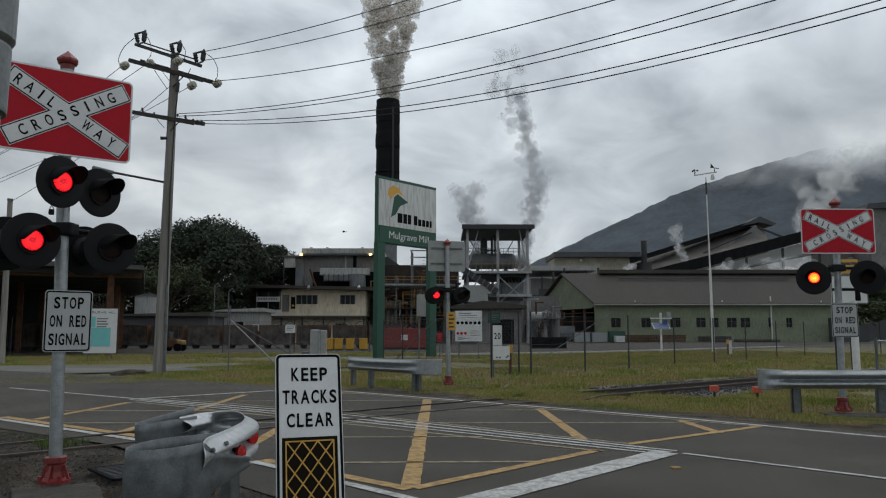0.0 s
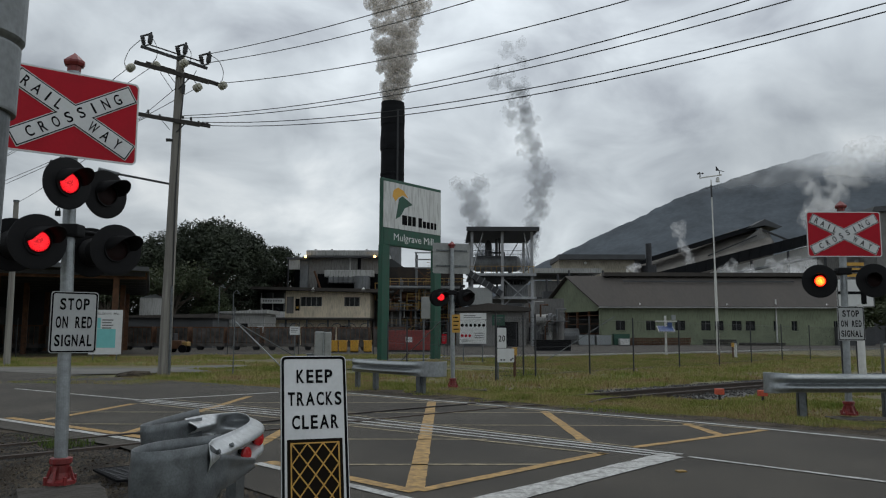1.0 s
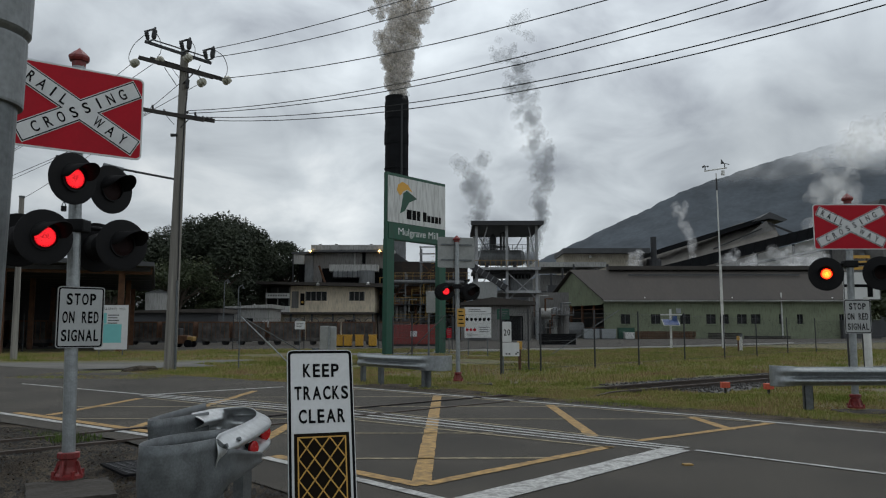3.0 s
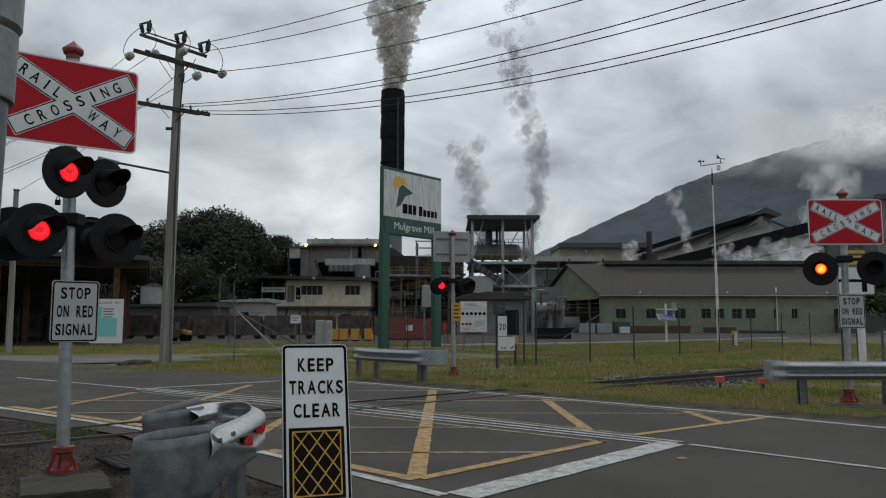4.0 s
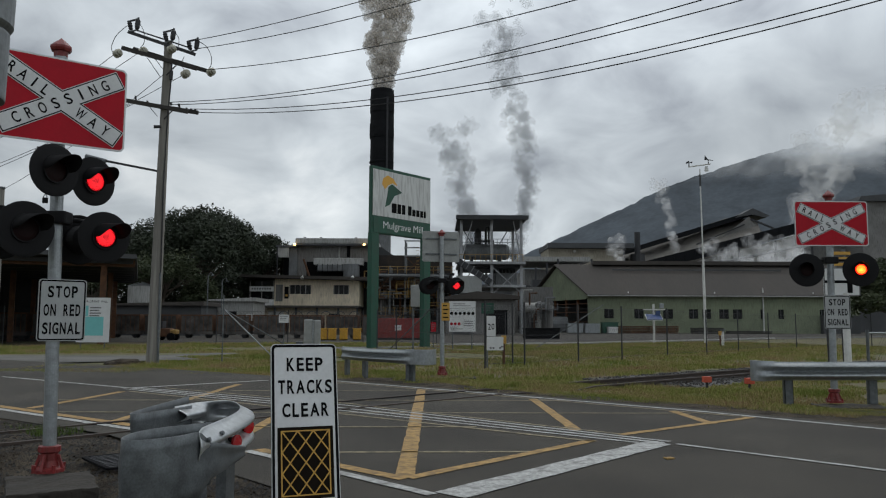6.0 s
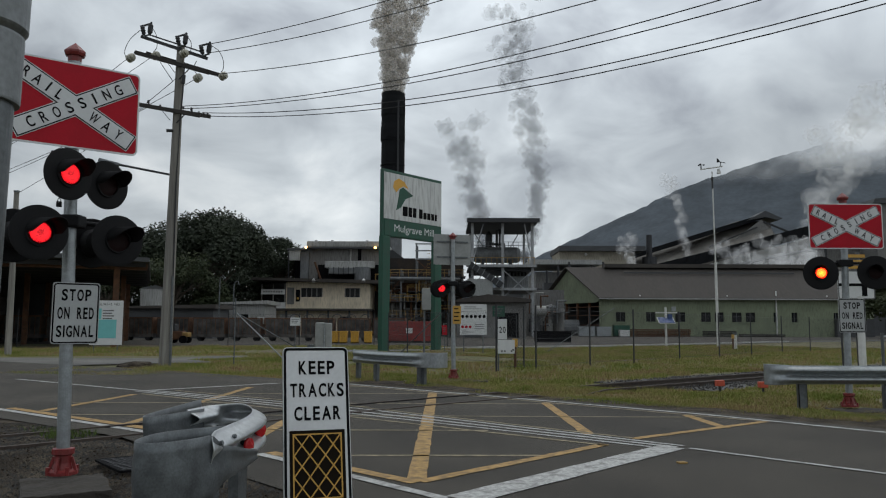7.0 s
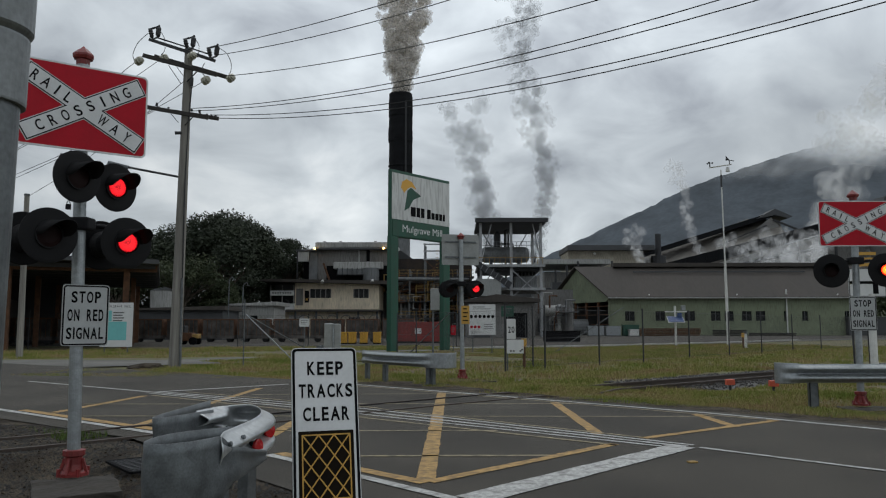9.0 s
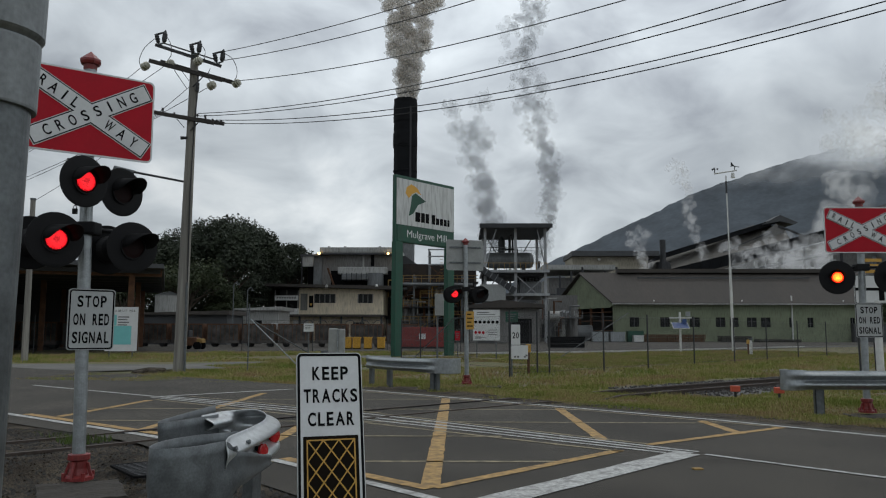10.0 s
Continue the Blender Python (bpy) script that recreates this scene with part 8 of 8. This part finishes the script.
# ---------------------------------------------------------------- smoke, steam and low cloud
def puff_mesh(name, seed, material, rough=0.34, sub=3, shells=(1.0,)):
    """A lumpy cauliflower-like ball of unit size."""
    bm = B()
    for s in shells:
        bmesh.ops.create_icosphere(bm, subdivisions=sub, radius=s)
    for v in bm.verts:
        d = v.co.normalized()
        q = d * 1.5 + Vector((seed * 3.7, seed * 1.3, v.co.length))
        k = 1 + rough * (noise.noise(q) * 1.0 + abs(noise.noise(q * 2.3)) * 0.7 + abs(noise.noise(q * 5.1)) * 0.35) - 0.12
        v.co *= k
    return mesh_of(bm, name, material, smooth=True)


PUFFS = []


def plume(label, m, seed, shapes, rate, first, speed, source, path, spread, size, life):
    """Puffs leave the source one after the other and rise along the path while they part."""
    pl = thing("smoke_plume", m, label, "smoke", "plumes")
    rnd = random.Random(seed)
    tb = first
    while tb < 9.8:
        ob = new("puff", shapes[rnd.randrange(len(shapes))])
        ob.parent = pl
        s = rnd.uniform(*size)
        ob.scale = (s, s, s * rnd.uniform(0.85, 1.15))
        a, rho = rnd.uniform(0, 6.283), math.sqrt(rnd.random())
        turn0, spin = (rnd.uniform(0, 360), rnd.uniform(0, 360), rnd.uniform(0, 360)), rnd.uniform(-28, 28)
        sp = speed * rnd.uniform(0.88, 1.12)
        wob = rnd.uniform(0, 6.283)
        def at(t, tb=tb, a=a, rho=rho, sp=sp, turn0=turn0, spin=spin, wob=wob):
            h = min(max(0.0, t - tb) * sp, life)
            r = rho * spread(h)
            wx = path(h) + 0.12 * math.sqrt(h) * math.sin(wob + h * 0.25)
            return pose(source[0] + wx + r * math.cos(a), source[1] + r * math.sin(a), source[2] + h, turn0[0] + spin * 0.3 * t, turn0[1], turn0[2] + spin * t)
        times = [0.0] + ([tb] if 0.05 < tb < 9.9 else []) + [t for t in (1, 2, 3, 4, 5, 6, 7, 8, 9) if t > tb + 0.3] + [10.0]
        PUFFS.append((ob, [(t, at(t)) for t in times]))
        tb += 1 / rate * rnd.uniform(0.6, 1.4)
    return pl


SMK = [puff_mesh("puff", k, M["smoke"], 0.6, 3, (1.0, 0.76)) for k in range(5)]
HZE = [puff_mesh("puff", 10 + k, M["haze_smoke"], 0.8, 3, (1.0, 0.68)) for k in range(4)]
STM = [puff_mesh("puff", 20 + k, M["steam"], 0.6, 3, (1.0, 0.72)) for k in range(4)]
plume("thick brown-grey smoke rising from the black stack", pose(-11.05, 150, 0), 1, SMK, 72, -5.0, 5.2, (0, 0, 45.6),
      lambda h: 0.012 * h + 0.0012 * h * h, lambda h: 0.75 + 0.235 * h, (0.55, 1.15), 90)
plume("thin grey smoke column behind the tank tower", pose(20, 205, 0), 2, HZE, 8, -20, 2.7, (0, 0, 20.2),
      lambda h: 3.4 * math.sin((h + 19) * 0.085 - 1.78) + 1.4 - 0.0004 * h * h, lambda h: 1.0 + 0.07 * h, (0.7, 1.7), 200)
plume("faint grey smoke drifting up beside the tower", pose(12, 205, 0), 3, HZE, 6, -8, 2.2, (-2, 0, 22),
      lambda h: -0.2 * h, lambda h: 1.4 + 0.12 * h, (0.9, 2.1), 200)
plume("white steam spreading low over the mill roofs", pose(68, 146, 0), 4, STM, 2.6, -9, 0.42, (0, 0, 11.2),
      lambda h: -0.6 * h, lambda h: 3.4 + 0.35 * h, (0.7, 1.7), 40)
plume("white steam spreading low over the mill roofs", pose(58, 146, 0), 14, STM, 1.6, -8, 0.4, (0, 0, 11.2),
      lambda h: -0.5 * h, lambda h: 3.4 + 0.3 * h, (0.6, 1.4), 40)
plume("tall white steam cloud behind the conveyor", pose(92, 196, 0), 5, STM, 2.6, -13, 2.0, (0, 0, 20),
      lambda h: 0.32 * h, lambda h: 1.8 + 0.24 * h, (1.4, 3.6), 120)
plume("small wisp of white steam over the sloping roof", pose(56, 176, 0), 6, STM, 2.5, -7, 1.5, (0, 0, 16),
      lambda h: -0.25 * h, lambda h: 0.2 + 0.09 * h, (0.5, 1.2), 60)
plume("small wisp of white steam beside the short stack", pose(37, 150, 0), 7, STM, 1.5, -6, 0.7, (0, 0, 10.5),
      lambda h: -0.25 * h, lambda h: 0.4 + 0.22 * h, (0.5, 1.0), 40)


def bird():
    b = thing("bird", Matrix(), "small dark bird flying past above the roofs", "bird")
    body = B()
    lathe(body, [(0.005, -0.16), (0.035, -0.09), (0.05, 0.0), (0.04, 0.08), (0.025, 0.12), (0.006, 0.17)], 10, pose(0, 0, 0, 0, -90, 0))
    part("body", body, M["stack"], b)
    part("tail", slab(B(), [(0.13, -0.01), (0.27, -0.02), (0.27, 0.02), (0.13, 0.015)], -0.035, 0.035), M["stack"], b)
    for sd in (-1, 1):
        w = B()
        beam(w, (-0.02, sd * 0.02, 0.01), (0.0, sd * 0.16, 0.08), 0.09, 0.012)
        beam(w, (0.0, sd * 0.15, 0.08), (0.06, sd * 0.33, 0.05), 0.06, 0.01)
        part("wing", w, M["stack"], b)
    for piece in b.children:
        piece.matrix_basis = Matrix.Scale(0.58, 4)
    return b


BIRD = bird()


# ---------------------------------------------------------------- what moves
def motions():
    # the lamps flash in turn: the cluster of each comes forward when lit
    period, start = 1.455, 0.93
    for phase, shift, glowing in (("first", 0.0, 0.64), ("second", period / 2 - 0.02, period / 2 - 0.02)):
        for led in LAMPS[phase]:
            on, off = pose(0, -0.034, 0), pose(0, 0.02, 0)
            events = []
            t = start - period * 2 + shift
            while t < 11:
                events += [(t, on), (t + glowing, off)]
                t += period
            state, rows = off, []
            for t, m in events:
                if t <= 0:
                    state = m
                elif t < 10:
                    if not rows:
                        rows.append((0, state))
                    rows += [(t - 0.034, state), (t, m)]
                    state = m
            rows.append((10, state))
            walk(led, rows)
    # the bird crosses towards the trees and flies on
    walk(BIRD, [(t, pose(-4.56 - 15.4 * t, 35 + 1.5 * t, 5.96 - 1.0 * min(t, 2.0), 0, 0, -4)) for t in (0, 0.5, 1, 2, 4, 6, 8, 10)])
    # smoke and steam rise puff by puff
    for ob, rows in PUFFS:
        walk(ob, rows)


motions()
